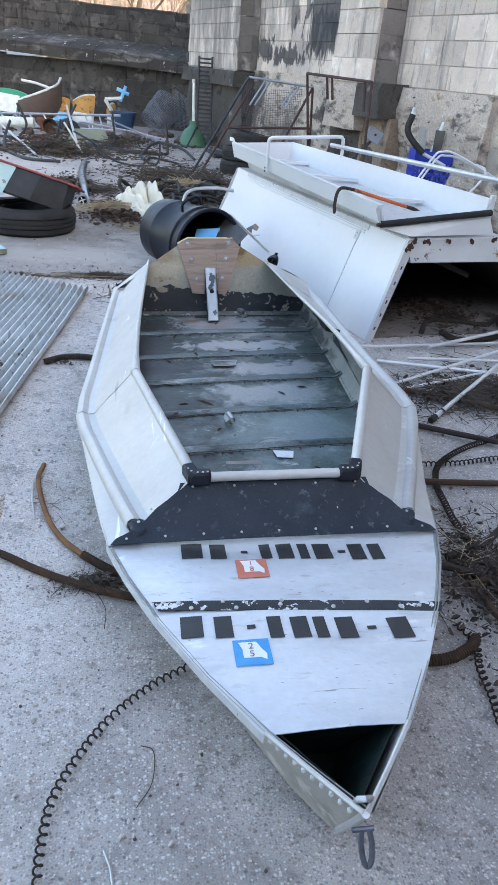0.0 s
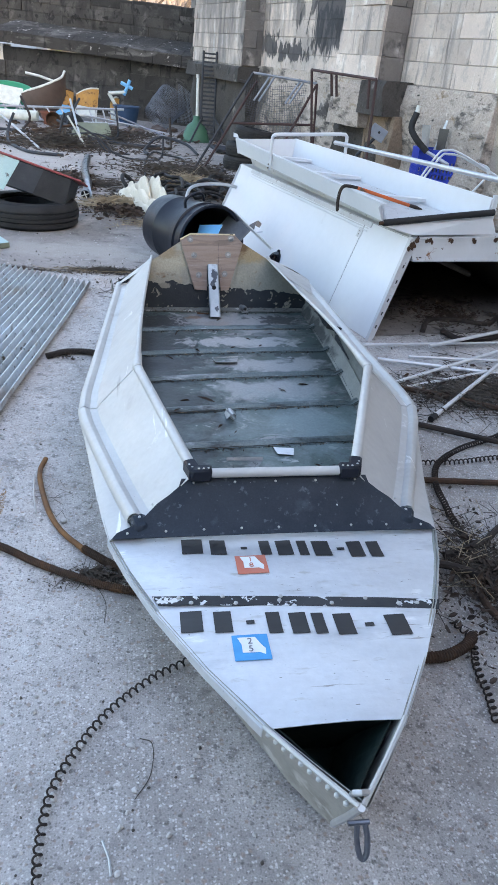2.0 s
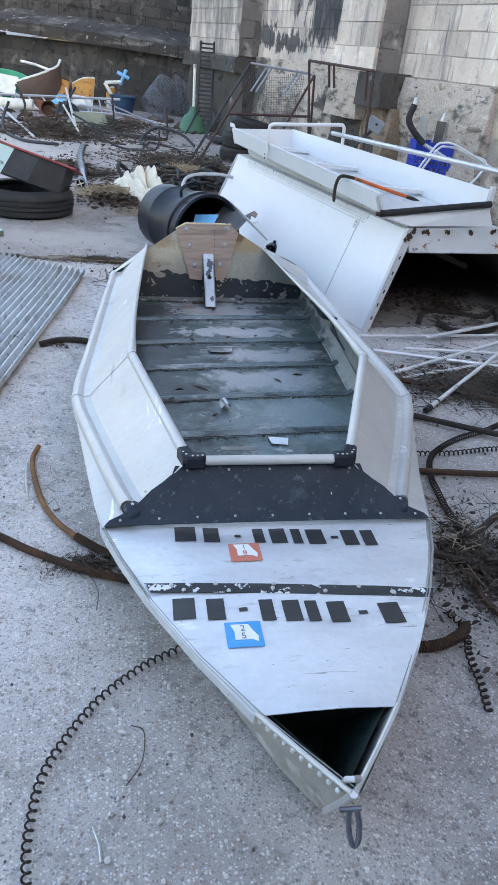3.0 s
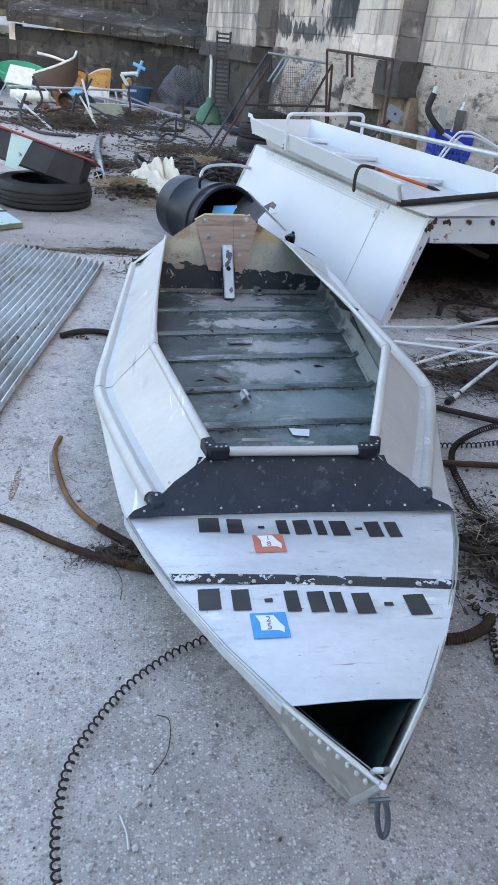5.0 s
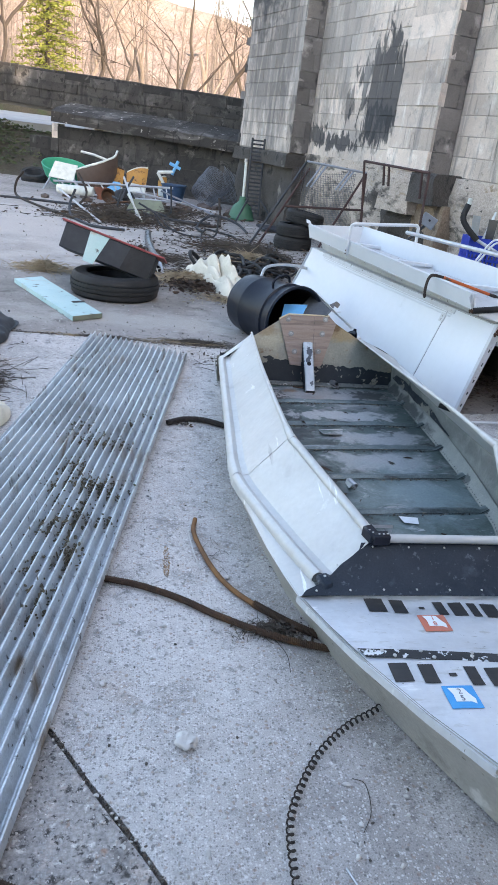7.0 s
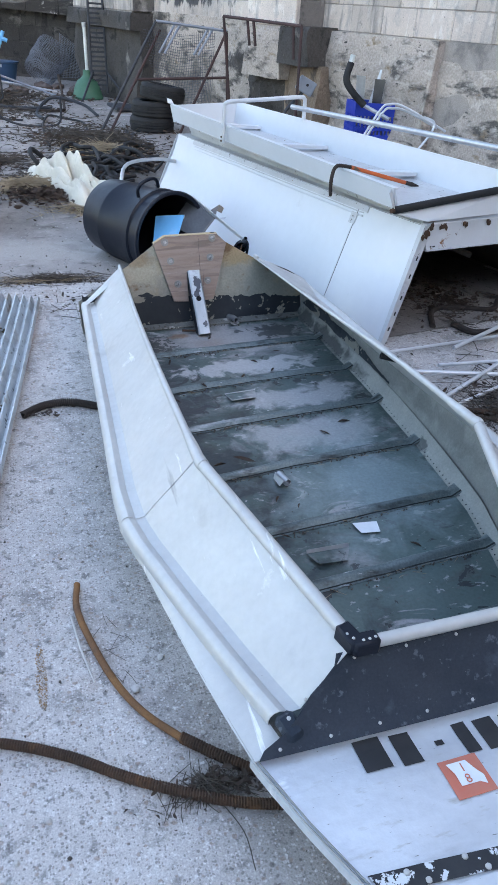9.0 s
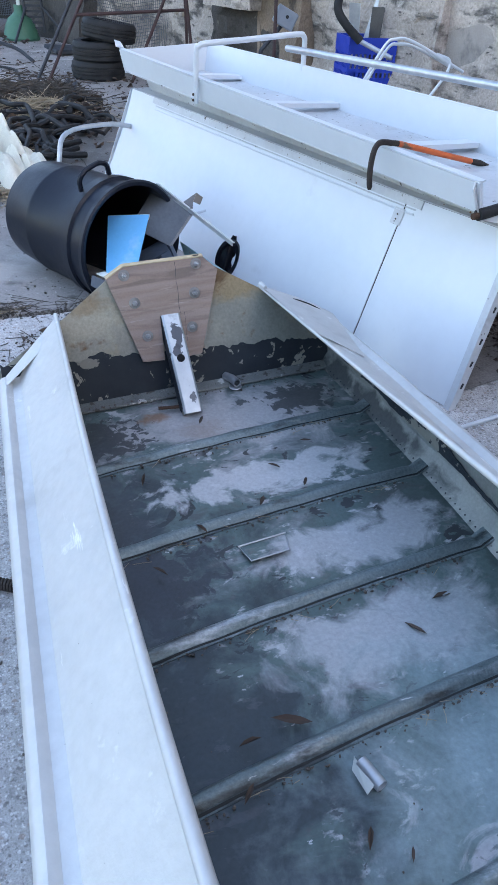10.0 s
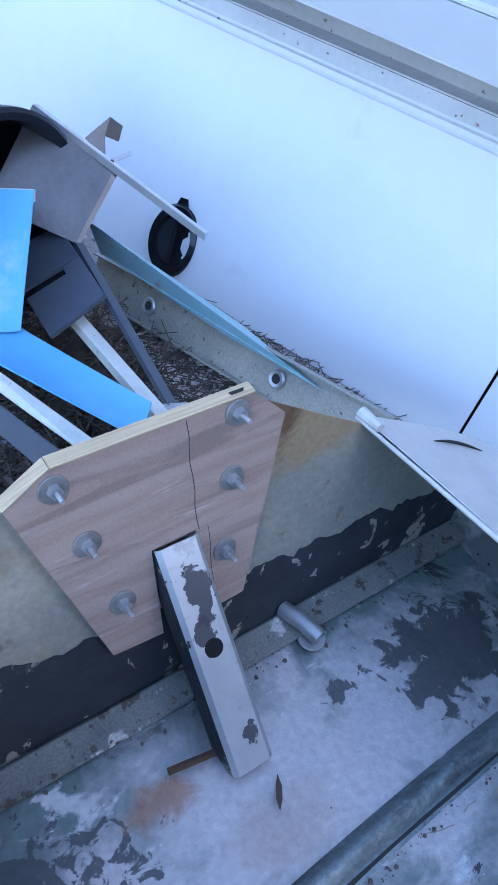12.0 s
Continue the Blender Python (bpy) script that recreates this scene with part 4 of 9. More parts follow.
for sg in (-1, 1):
    flare_rows = []
    for y in np.linspace(0.89, 1.74, 14):
        a = (lerp_table([(p, q) for p, q, _ in GUN], y) + wide(y, sg, 0.015, 0.045) + 0.003, lerp_table([(p, q) for p, _, q in GUN], y) - 0.012)
        b = (lerp_table([(p, q) for p, q, _ in TOPS], y) + wide(y, sg, 0.015, 0.045) + 0.002, lerp_table([(p, q) for p, _, q in TOPS], y) - 0.004)
        row = [(sg * (a[0] + (b[0] - a[0]) * f) + CX(y), y, a[1] + (b[1] - a[1]) * f + 0.004 * math.sin(math.pi * f)) for f in (0, 0.33, 0.66, 1.0)]
        flare_rows.append(row if sg < 0 else row[::-1])
    part("side_flare", grid_sheet(flare_rows, 0.002), PANEL, boat, "pale flared strip outside the gunwale", smooth=True)
    part("side_panel", side_panel(sg, 1.69, 3.56, 0.003), PANEL, boat, "cream-tinted aluminium rear side panel with a rolled lip", smooth=32)
    part("side_panel", side_panel(sg, 0.957, 1.705, 0.0), PANEL, boat, "cream-tinted aluminium front side panel with a rolled lip", smooth=32)
    pts = smooth_path([(sg * x + CX(y), y, z + 0.006) for y, x, z in COAM[:3]], 6)
    part("coaming_tube", tb(pts, 0.0165, 12), PANEL, boat, "silver coaming tube", smooth=True)
    cq = Vector((sg * COAM[2][1] + CX(1.65), 1.65, COAM[2][2] + 0.006))
    part("tube_collar", tb([cq + Vector((-sg * 0.004, -0.014, -0.001)), cq, cq + Vector((0, 0.014, -0.0005))], 0.0185, 12), PANEL, boat, "short collar joining the tubes", smooth=True)
    pts = smooth_path([(sg * x + CX(y), y, z + 0.004) for y, x, z in COAM[2:]], 6)
    part("rolled_edge", tb(pts, [0.0165] * 2 + [0.012 - (0.005 if sg < 0 else 0.0105) * k / len(pts) for k in range(len(pts) - 2)], 10), PANEL, boat, smooth=True)
    capb = box(bmesh.new(), (0.06, 0.038, 0.04), pose(sg * 0.218, 0.988, 0.396), 0.006)
    box(capb, (0.038, 0.062, 0.04), pose(sg * 0.243, 1.008, 0.3975, 5, 0, sg * -17), 0.006)
    cp = part("corner_cap", capb, PLASTIC, boat, "black plastic corner elbow", smooth=40)
    for sx, sy in ((0.198, 0.982), (0.212, 0.98), (0.226, 0.98), (0.244, 0.99), (0.252, 1.004)):
        part("screw", lathe([(0, 0.0022), (0.003, 0.0018), (0.0036, 0)], 8, pose(sg * sx, sy, 0.4165)), PANEL, cp, "pale screw head")
    ear = box(bmesh.new(), (0.046, 0.062, 0.022), pose(sg * 0.396, 0.926, 0.273, 14, sg * 8, sg * -16), 0.01)
    gc = part("gunwale_cap", ear, BLACKP, boat, "black cap over the gunwale end", smooth=True)
    part("rivet", lathe([(0.0, 0.004), (0.004, 0.003), (0.006, 0.0)], 8, pose(sg * 0.396, 0.936, 0.2855, 14)), PANEL, gc)
    if sg < 0:
        part("stern_fillet", sheet([(sg * 0.565 + 0.02, 3.55, 0.2), (sg * 0.35 + 0.02, 3.7, 0.328), (sg * 0.36 + 0.02, 3.62, 0.31), (sg * 0.54 + 0.02, 3.5, 0.22)], 0.002), PANEL, boat, "bent corner sheet at the stern")
def flap_at(u, v):
    """The bent corner sheet: u across it from the gunwale to the coaming, v forward from the stern."""
    a = Vector((0.655, 3.6, 0.236)).lerp(Vector((0.398, 3.69, 0.35)), u)
    b = Vector((0.604, 3.26, 0.2425)).lerp(Vector((0.416, 3.26, 0.3635)), u)
    q = a.lerp(b, v)
    return q + Vector((0, 0, 0.003 * math.sin(5 * u + 3 * v) * (1 - v) + 0.006 * math.sin(math.pi * u) * (1 - v)))


flap = part("stern_flap", grid_sheet([[tuple(flap_at(u, v)) for u in np.linspace(0, 1, 11)] for v in np.linspace(0, 1, 9)], 0.002), PANEL, boat, "bent pale corner sheet at the stern", smooth=True)
part("slit", tb([flap_at(0.24 + 0.39 * k / 6, 0.12 - 0.02 * math.sin(k / 6 * 3.1)) + Vector((0, 0, 0.003)) for k in range(7)], [0.0008, 0.002, 0.0026, 0.0026, 0.0024, 0.0018, 0.0008], 6), RUBBER, flap, "dark slit")
part("rolled_tip", tb(smooth_path([flap_at(1.0, v) + Vector((0.0, 0, 0.004)) for v in (0.0, 0.05, 0.1)], 3), [0.011, 0.01, 0.01, 0.009, 0.009, 0.008, 0.008], 8), PANEL, flap, "curled tip of the sheet", smooth=True)
part("coaming_tube", tb([(-0.235, 0.988, 0.396), (0.235, 0.988, 0.396)], 0.0145, 12), PANEL, boat, "silver front coaming tube", smooth=True)
part("coaming_lip", bx((0.47, 0.006, 0.03), (0, 1.004, 0.378)), ALU, boat)

DARKGRIME = mat("dark_grime", (0.02, 0.021, 0.02), (0.035, 0.034, 0.03), 9, 0.9)
# floor and ribs
def floor_at(x, y):
    """Height of the painted floor; it turns up in a wide fillet along the starboard chine."""
    xr = CX(y) + lerp_table([(a, b) for a, b, _ in CHINES], y) + wide(y, 1, 0.04, 0.07) + 0.002
    xl = CX(y) - lerp_table([(a, b) for a, b, _ in CHINES], y) - 0.006
    up = max(0.0, (x - (xr - 0.05)) / 0.05) ** 1.6 * lerp_table([(0.9, 0.0), (1.3, 0.01), (1.9, 0.05), (2.4, 0.07), (3.6, 0.07)], y)
    return 0.036 + 0.004 * noise.noise(Vector((x * 10, y * 4, 5))) + up + 0.018 * max(0.0, (xl + 0.05 - x) / 0.05)


rows, strip_in = [], []
for i in range(46):
    y = 0.9 + (3.595 - 0.9) * i / 45
    w = lerp_table([(a, b) for a, b, _ in CHINES], y) + 0.006
    xl, xr = CX(y) - w, CX(y) + w + wide(y, 1, 0.04, 0.07) - 0.004
    xe = xr - 0.044
    rows.append([(x, y, floor_at(x, y)) for x in (xl + (xe - xl) * j / 30 for j in range(31))])
    strip_in.append([(x, y, floor_at(x, y) + 0.0005) for x in (xe - 0.002 + 0.046 * j / 7 for j in range(8))])
part("floor_sheet", grid_sheet(rows, 0.003), FLOORP, boat, "worn grey-green painted floor with bare patches and painted-in sky sheen", smooth=True)
part("chine_strip", grid_sheet(strip_in, 0.003), INNER, boat, "pale strip turning up from the floor to the side", smooth=True)
rvt = bmesh.new()
for k in range(84):
    y = 1.35 + 0.026 * k
    w = lerp_table([(a, b) for a, b, _ in CHINES], y) + 0.006
    x = CX(y) + w + wide(y, 1, 0.04, 0.07) - 0.004 - 0.036
    bmesh.ops.create_icosphere(rvt, subdivisions=1, radius=0.003, matrix=pose(x, y, floor_at(x, y) + 0.001))
tagged(part("rivet", rvt, TRANSLOW, boat), kind="stuff")
RIBS = (3.235, 2.865, 2.522, 2.165, 1.81, 1.53, 1.26)


def rib_y(y0, x):
    """The line of a rib across the floor: bowed forward and a little askew."""
    return y0 + lerp_table([(3.3, 0.045), (2.0, 0.075)][::-1], y0) * (x - 0.1) - 0.05 * (x - 0.25) ** 2 * (y0 > 2.0)


for y0 in RIBS:
    w = lerp_table([(a, b) for a, b, _ in CHINES], y0)
    xl, xr = CX(y0) - w + 0.01, CX(y0) + w + wide(y0, 1, 0.02, 0.045)
    rows = []
    for i in range(9):
        prof = (0.0015, 0.0025, 0.002, 0.009, 0.0155, 0.0175, 0.0155, 0.009, 0)[i]
        row = []
        for j in range(33):
            x = xl + (xr - xl) * j / 32
            fade = min(1.0, (xr - x) / 0.07) if xr - x < 0.07 else 1.0
            row.append((x, rib_y(y0, x) - 0.022 + 0.054 * i / 8, floor_at(x, y0) + 0.001 + prof * max(0.0, fade) + 0.0015 * noise.noise(Vector((j * 0.9, y0 * 9, i * 0.4)))))
        rows.append(row)
    rib = part("floor_rib", grid_sheet(rows, 0.003), RIBP, boat, "raised cross rib with flaking paint", smooth=True)
    seam = [[(a, b - (0.003 if i else 0.0085 + 0.003 * noise.noise(Vector((a * 9, y0, 4)))), c + 0.0012) for a, b, c in rows[2]] for i in (0, 1)]
    part("dirt_seam", grid_sheet(seam, 0.001), DARKGRIME, rib, "dark line of grime along the rib")

# dark flaking strip where the starboard side meets the floor
top_l, low_l = [], []
for k in range(141):
    y = 3.57 - 1.02 * k / 140
    xr = CX(y) + lerp_table([(a, b) for a, b, _ in CHINES], y) + wide(y, 1, 0.04, 0.07)
    n1 = noise.noise(Vector((y * 5, 0, 3))) + 0.5 * noise.noise(Vector((y * 19, 0, 5))) + 0.35 * noise.noise(Vector((y * 60, 2, 5)))
    n2 = noise.noise(Vector((y * 6, 4, 8))) + 0.6 * noise.noise(Vector((y * 25, 3, 8))) + 0.35 * noise.noise(Vector((y * 70, 3, 8)))
    ends = min(1.0, k / 12, (140 - k) / 50)
    for f, lst in ((0.115 - 0.008 * n2, low_l), (0.118 + max(0.0, 0.048 * ends + 0.016 * n1), top_l)):
        tx, tz = lerp_table([(a, b) for a, b, _ in TOPS], y) + wide(y, 1, 0.015, 0.045), lerp_table([(a, c) for a, _, c in TOPS], y)
        cx_ = lerp_table([(a, b) for a, b, _ in CHINES], y) + wide(y, 1, 0.04, 0.07)
        g_ = (tz - f) / tz
        lst.append((CX(y) + tx + (cx_ - tx) * g_ + 0.0045 * math.sin(math.pi * g_) - 0.0115, y, f))
part("paint_band", grid_sheet([top_l, low_l], 0.0015), TRANSLOW, boat, "flaking dark band along the inside of the hull")

for sg in (-1, 1):
    xs = (-0.548, -0.575) if sg < 0 else (0.648, 0.645)
    part("corner_plate", sheet([(xs[0], 3.53, 0.035), (xs[0], 3.6, 0.035), (xs[1], 3.63, 0.2), (xs[1], 3.53, 0.2)], 0.003 * sg), INNER, boat, "painted plate closing the stern corner")
FLANGE = mat("grimy_flange", (0.16, 0.165, 0.15), (0.1, 0.105, 0.1), 7, 0.6, bump=0.4, bscale=120, fine=0.3, layers=(((0.36, 0.36, 0.34), 18, 0.6, 0.64), ((0.05, 0.04, 0.03), 26, 0.58, 0.62)))
# transom, plywood motor pad and brace
ty = lambda z: 3.57 + 0.28 * z
outline = [(-0.55, 0.03), (0.655, 0.03), (0.655, 0.215), (0.39, 0.342), (0.22, 0.44), (0.16, 0.47), (-0.09, 0.47), (-0.15, 0.436), (-0.29, 0.345), (-0.555, 0.19)]
transom = part("transom", sheet([(x, ty(z) + 0.012, z) for x, z in outline], -0.004), TRANS, boat, "stained olive-grey transom plate")
wave_top = [(0.64 - 1.175 * k / 110, 0.139 + 0.078 * k / 110 + 0.022 * noise.noise(Vector((k * 0.12, 0, 7))) + 0.012 * noise.noise(Vector((k * 0.4, 2, 7))) + 0.008 * noise.noise(Vector((k * 1.1, 5, 7)))) for k in range(111)]
part("paint_band", sheet([(-0.535, ty(0.045) + 0.008, 0.045), (0.645, ty(0.045) + 0.008, 0.045)] + [(x, ty(z) + 0.008, z) for x, z in wave_top], -0.002), TRANSLOW, transom, "flaking dark band along the foot of the transom")
part("transom_angle", bx((1.16, 0.05, 0.012), (0.045, 3.562, 0.046), (8, 0, 0.6), 0.004), FLANGE, boat, "grimy flange along the foot of the transom")
pad_o = [(-0.092, 0.477), (0.185, 0.479), (0.232, 0.434), (0.146, 0.161), (0.098, 0.158), (0.079, 0.309), (0.012, 0.308), (0.01, 0.158), (-0.067, 0.163), (-0.153, 0.445)]
pad = part("motor_pad", sheet([(x, ty(z) - 0.012, z) for x, z in pad_o], -0.016), PLY, boat, "weathered plywood motor pad with six bolts")
EDGE_T = [(0.185, 0.479), (-0.092, 0.477), (-0.153, 0.445), (-0.067, 0.163)]
for (xa, za), (xb, zb) in zip(EDGE_T[:2], EDGE_T[1:3]):
    part("pad_edge", sheet([(xa, ty(za) - 0.0125, za + 0.001), (xb, ty(zb) - 0.0125, zb + 0.001), (xb - 0.001, ty(zb) + 0.005, zb + 0.004), (xa - 0.001, ty(za) + 0.005, za + 0.004)], 0.003), PLYEDGE, pad, "pale raw plywood edge")
part("pad_crack", tb([(0.083 + 0.0016 * math.sin(k * 1.7), ty(0.475 - 0.166 * k / 8) - 0.0122, 0.475 - 0.166 * k / 8) for k in range(9)], 0.0007, 4), BLACKP, pad)
part("pad_crack", tb([(0.098 + 0.0012 * math.sin(k * 1.1), ty(0.31 - 0.1 * k / 6) - 0.0122, 0.31 - 0.1 * k / 6) for k in range(7)], 0.0005, 4), BLACKP, pad)
part("pad_gouge", sheet([(0.15, ty(0.48) - 0.003, 0.4845), (0.172, ty(0.48) - 0.003, 0.4845), (0.17, ty(0.48) - 0.007, 0.484), (0.152, ty(0.48) - 0.007, 0.484)], 0.002), RUBBER, pad, "dark gouge in the edge")
WASHER = mat("dull_washer", (0.36, 0.36, 0.35), (0.24, 0.235, 0.23), 40, 0.45, 0.7)
for x, z in ((-0.093, 0.452), (0.157, 0.461), (-0.0695, 0.361), (0.141, 0.368), (-0.04, 0.248), (0.12, 0.256)):
    m = pose(x, ty(z) - 0.0125, z, 90 - 15.6, 0, 0)
    bolt = part("bolt", lathe([(0.0, 0.03), (0.0026, 0.03), (0.0034, 0.0285), (0.0034, 0.0)], 10, m), STEEL, pad, "zinc bolt with nut and washer")
    part("washer", lathe([(0.0, 0.003), (0.018, 0.003), (0.019, 0.002), (0.019, 0.0)], 20, m), WASHER, bolt, "dull stained washer")
    part("nut", lathe([(0.0043, 0.0115), (0.009, 0.0115), (0.0095, 0.003)], 6, m), STEEL, bolt)
# box-section brace from the pad down to the floor
b0, b1 = Vector((0.046, 3.637, 0.312)), Vector((0.05, 3.405, 0.052))
d = (b1 - b0).normalized()
side = Vector((1, 0, 0))
up = side.cross(d).normalized()
if up.z < 0:
    up = -up
W2, DEP = 0.0295, 0.055
rows = []
for f in np.linspace(0, 1, 12):
    p = b0 + (b1 - b0) * f
    rows.append([tuple(p + side * a + up * c) for a, c in ((-W2, -DEP), (-W2, -0.003), (-W2 + 0.004, 0), (W2 - 0.004, 0), (W2, -0.003), (W2, -DEP))])
brace = part("brace", grid_sheet(rows, 0.003), BRACE, boat, "silver channel brace with scraped black paint", smooth=True)
p = b0 + (b1 - b0) * 0.45
part("brace_hole", lathe([(0.0, 0.0045), (0.0135, 0.0045), (0.0145, 0.0008)], 20, Matrix.Translation(p) @ up.to_track_quat("Z", "Y").to_matrix().to_4x4()), HOLE, brace, "round dark hole")
part("flank", sheet([tuple(q - side * (W2 + 0.002) + up * c) for q, c in ((b0, -DEP), (b0, -0.004), (b1, -0.004), (b1, -DEP))], 0.0015), TRANSLOW, brace, "dark painted flank")
part("drain_fitting", hollow([(0.228, 3.59, 0.058), (0.238, 3.55, 0.068), (0.246, 3.512, 0.068)], 0.015, 0.003), STEEL, boat, "short grey drain pipe stub", smooth=True)
part("drain_flange", lathe([(0.0, 0.003), (0.022, 0.003), (0.024, 0.0)], 16, pose(0.245, 3.528, 0.045)), STEEL, boat)
part("rail_stub", hollow([(0.452, 2.285, 0.392), (0.515, 2.265, 0.376)], 0.0125, 0.003), RUBBER, boat, "dark tube end through the side")

# bow shackle
SHACK = mat("dull_shackle_steel", (0.2, 0.22, 0.26), (0.12, 0.13, 0.16), 30, 0.35, 0.8)
sh = part("bow_eye", tb([(-0.012, 0.02, 0.29), (-0.012, 0.012, 0.305), (0.0, 0.008, 0.31), (0.012, 0.012, 0.305), (0.012, 0.02, 0.29)], 0.006, 8), STEEL, boat, "steel bow eye", smooth=True)
part("shackle", tb(smooth_path([(-0.002, -0.004, 0.24), (-0.004, -0.018, 0.218), (0.001, -0.03, 0.19), (0.008, -0.034, 0.18), (0.015, -0.03, 0.19), (0.016, -0.018, 0.218), (0.012, -0.004, 0.24)], 5), 0.0055, 8), SHACK, sh, "dull steel shackle", smooth=True)
part("shackle_pin", tb([(-0.02, -0.004, 0.243), (0.02, -0.004, 0.243)], 0.005, 8), SHACK, sh)

# registration bars and stickers on the bow deck
INK = mat("black_vinyl", (0.02, 0.02, 0.022), (0.03, 0.03, 0.032), 10, 0.4)


def decal(y, x, w, h, material, name, lift, parent, label="", skew=0.0):
    rows = [[(x + w * (j / 3 - 0.5) + skew * (i / 3 - 0.5), y + h * (i / 3 - 0.5), deck_z(x + w * (j / 3 - 0.5), y + h * (i / 3 - 0.5)) + lift) for j in range(4)] for i in range(4)]
    return part(name, grid_sheet(rows, 0.0006), material, parent, label)


for y, lean, chars, lift in ((0.818, -0.08, ((-0.252, 0.058), (-0.18, 0.044), (-0.107, 0.018), (-0.048, 0.03), (0.006, 0.044), (0.058, 0.027), (0.112, 0.049), (0.166, 0.021), (0.209, 0.042), (0.263, 0.036)), 0.0025),
                             (0.4915, -0.093, ((-0.273, 0.053), (-0.198, 0.043), (-0.133, 0.02), (-0.076, 0.034), (-0.016, 0.042), (0.033, 0.03), (0.094, 0.045), (0.155, 0.022), (0.224, 0.052)), 0.0055)):
    for x, w in chars:
        decal(y + lean * x, x, w, 0.012 if w < 0.025 else 0.074, INK, "lettering_bar", lift, boat, "black registration character shown as a bar")
REDV, BLUEV, WHITEV, GREYV = (mat("red_vinyl", (0.62, 0.16, 0.1), (0.55, 0.2, 0.14), 20, 0.4), mat("blue_vinyl", (0.02, 0.27, 0.6), (0.03, 0.33, 0.66), 20, 0.4),
                              mat("white_vinyl", (0.82, 0.84, 0.86), (0.74, 0.76, 0.78), 30, 0.4), mat("grey_ink", (0.2, 0.2, 0.24), None, 9, 0.5))
for (x, y), m_bg, digits, lift, lab in (((-0.097, 0.741), REDV, "18", 0.0025, "faded red sticker with a white outline and digits"), ((-0.142, 0.4175), BLUEV, "25", 0.0055, "blue sticker with a white outline and digits")):
    st = decal(y, x, 0.084, 0.084, m_bg, "sticker", lift, boat, lab)
    shape = [(-0.03, 0.03), (0.012, 0.03), (0.022, 0.008), (0.032, -0.008), (0.03, -0.026), (0.018, -0.018), (-0.022, -0.018), (-0.022, 0.008)]
    part("outline", sheet([(x + a, y + b, deck_z(x, y) + lift + 0.0016) for a, b in shape], 0.0008), WHITEV, st)
    for k, ch in enumerate(digits):
        cu = bpy.data.curves.new("digit", "FONT")
        cu.body, cu.size, cu.align_x, cu.extrude = ch, 0.026, "CENTER", 0.0002
        cu.materials.append(REDV if m_bg is REDV else GREYV)
        tob = new("digit", cu)
        me = bpy.data.meshes.new_from_object(tob)
        bpy.data.objects.remove(tob)
        me.materials.clear()
        me.materials.append(REDV if m_bg is REDV else GREYV)
        dob = new("digit", me)
        dob.parent = st
        dob.matrix_basis = pose(x - 0.002, y + 0.008 - 0.024 * k, deck_z(x, y) + lift + 0.0036)


# ---- white sheet-metal body beside the boat ----
TM = pose(0.955, 3.222, 0, 0, 0, 11.0)   # local x across, local y along its length
body = thing("trailer_body", "white enamelled sheet-metal trailer body with a tray on top", "trailer body", m=TM)
FLARE = [(0.5, 0.0), (0.75, 0.02), (1.2, 0.07), (1.8, 0.11), (3.0, 0.14)]   # the foot of the sheet is bent out
TL = 2.95                                                                  # length of the body


def side_pt(u, z, off=0.0):
    """A point of the leaning long side, u along it and z up."""
    x = -0.02 + 0.33 * z - 0.03 * max(0.0, u - 0.55) * z / 0.6 - lerp_table(FLARE, u) * max(0.0, 1 - z / 0.62) ** 1.4
    near = max(0.0, 1 - u / 0.55)
    return (x + 0.041 * near + off, u + near * (0.013 + 0.07 * z), z)


def along(u0, u1, z0, z1, off, n=24, k=2):
    return [[side_pt(u, z0 + (z1 - z0) * a / k, off) for a in range(k + 1)] for u in np.linspace(u0, u1, n)]


part("side_skin", grid_sheet(along(0.563, TL, 0.003, 0.606, 0.0, 30, 12), 0.003), WHITE, body, "long smooth white side sheet", smooth=True)
part("side_skin", grid_sheet(along(0.0, 0.556, 0.003, 0.606, 0.0, 9, 9), 0.003), WHITE, body, "short white side sheet at the open end", smooth=True)
part("moulding", tb([Vector(side_pt(u, 0.552, -0.002)) for u in np.linspace(0.5, 2.62, 14)], 0.0045, 6), WHITE, body, "ribbed trim bead", smooth=True)
part("moulding", tb([Vector(side_pt(u, 0.569, -0.002)) for u in np.linspace(0.5, 2.62, 14)], 0.003, 6), WHITEDIRTY, body, "ribbed trim bead", smooth=True)
part("moulding", grid_sheet(along(0.47, 2.66, 0.578, 0.608, -0.006, 14, 1), 0.005), WHITEDIRTY, body, "flat trim strip with black scuffs")
part("moulding_end", grid_sheet(along(0.548, 0.6, 0.5, 0.56, -0.005, 3, 1), 0.004), WHITEDIRTY, body, "bent bracket at the end of the trim")
for z in (0.52, 0.538):
    part("screw", lathe([(0, 0.003), (0.003, 0.003), (0.0035, 0)], 8, Matrix.Translation(side_pt(0.575, z, -0.006)) @ pose(0, 0, 0, 0, -90, 0)), RUST, body)
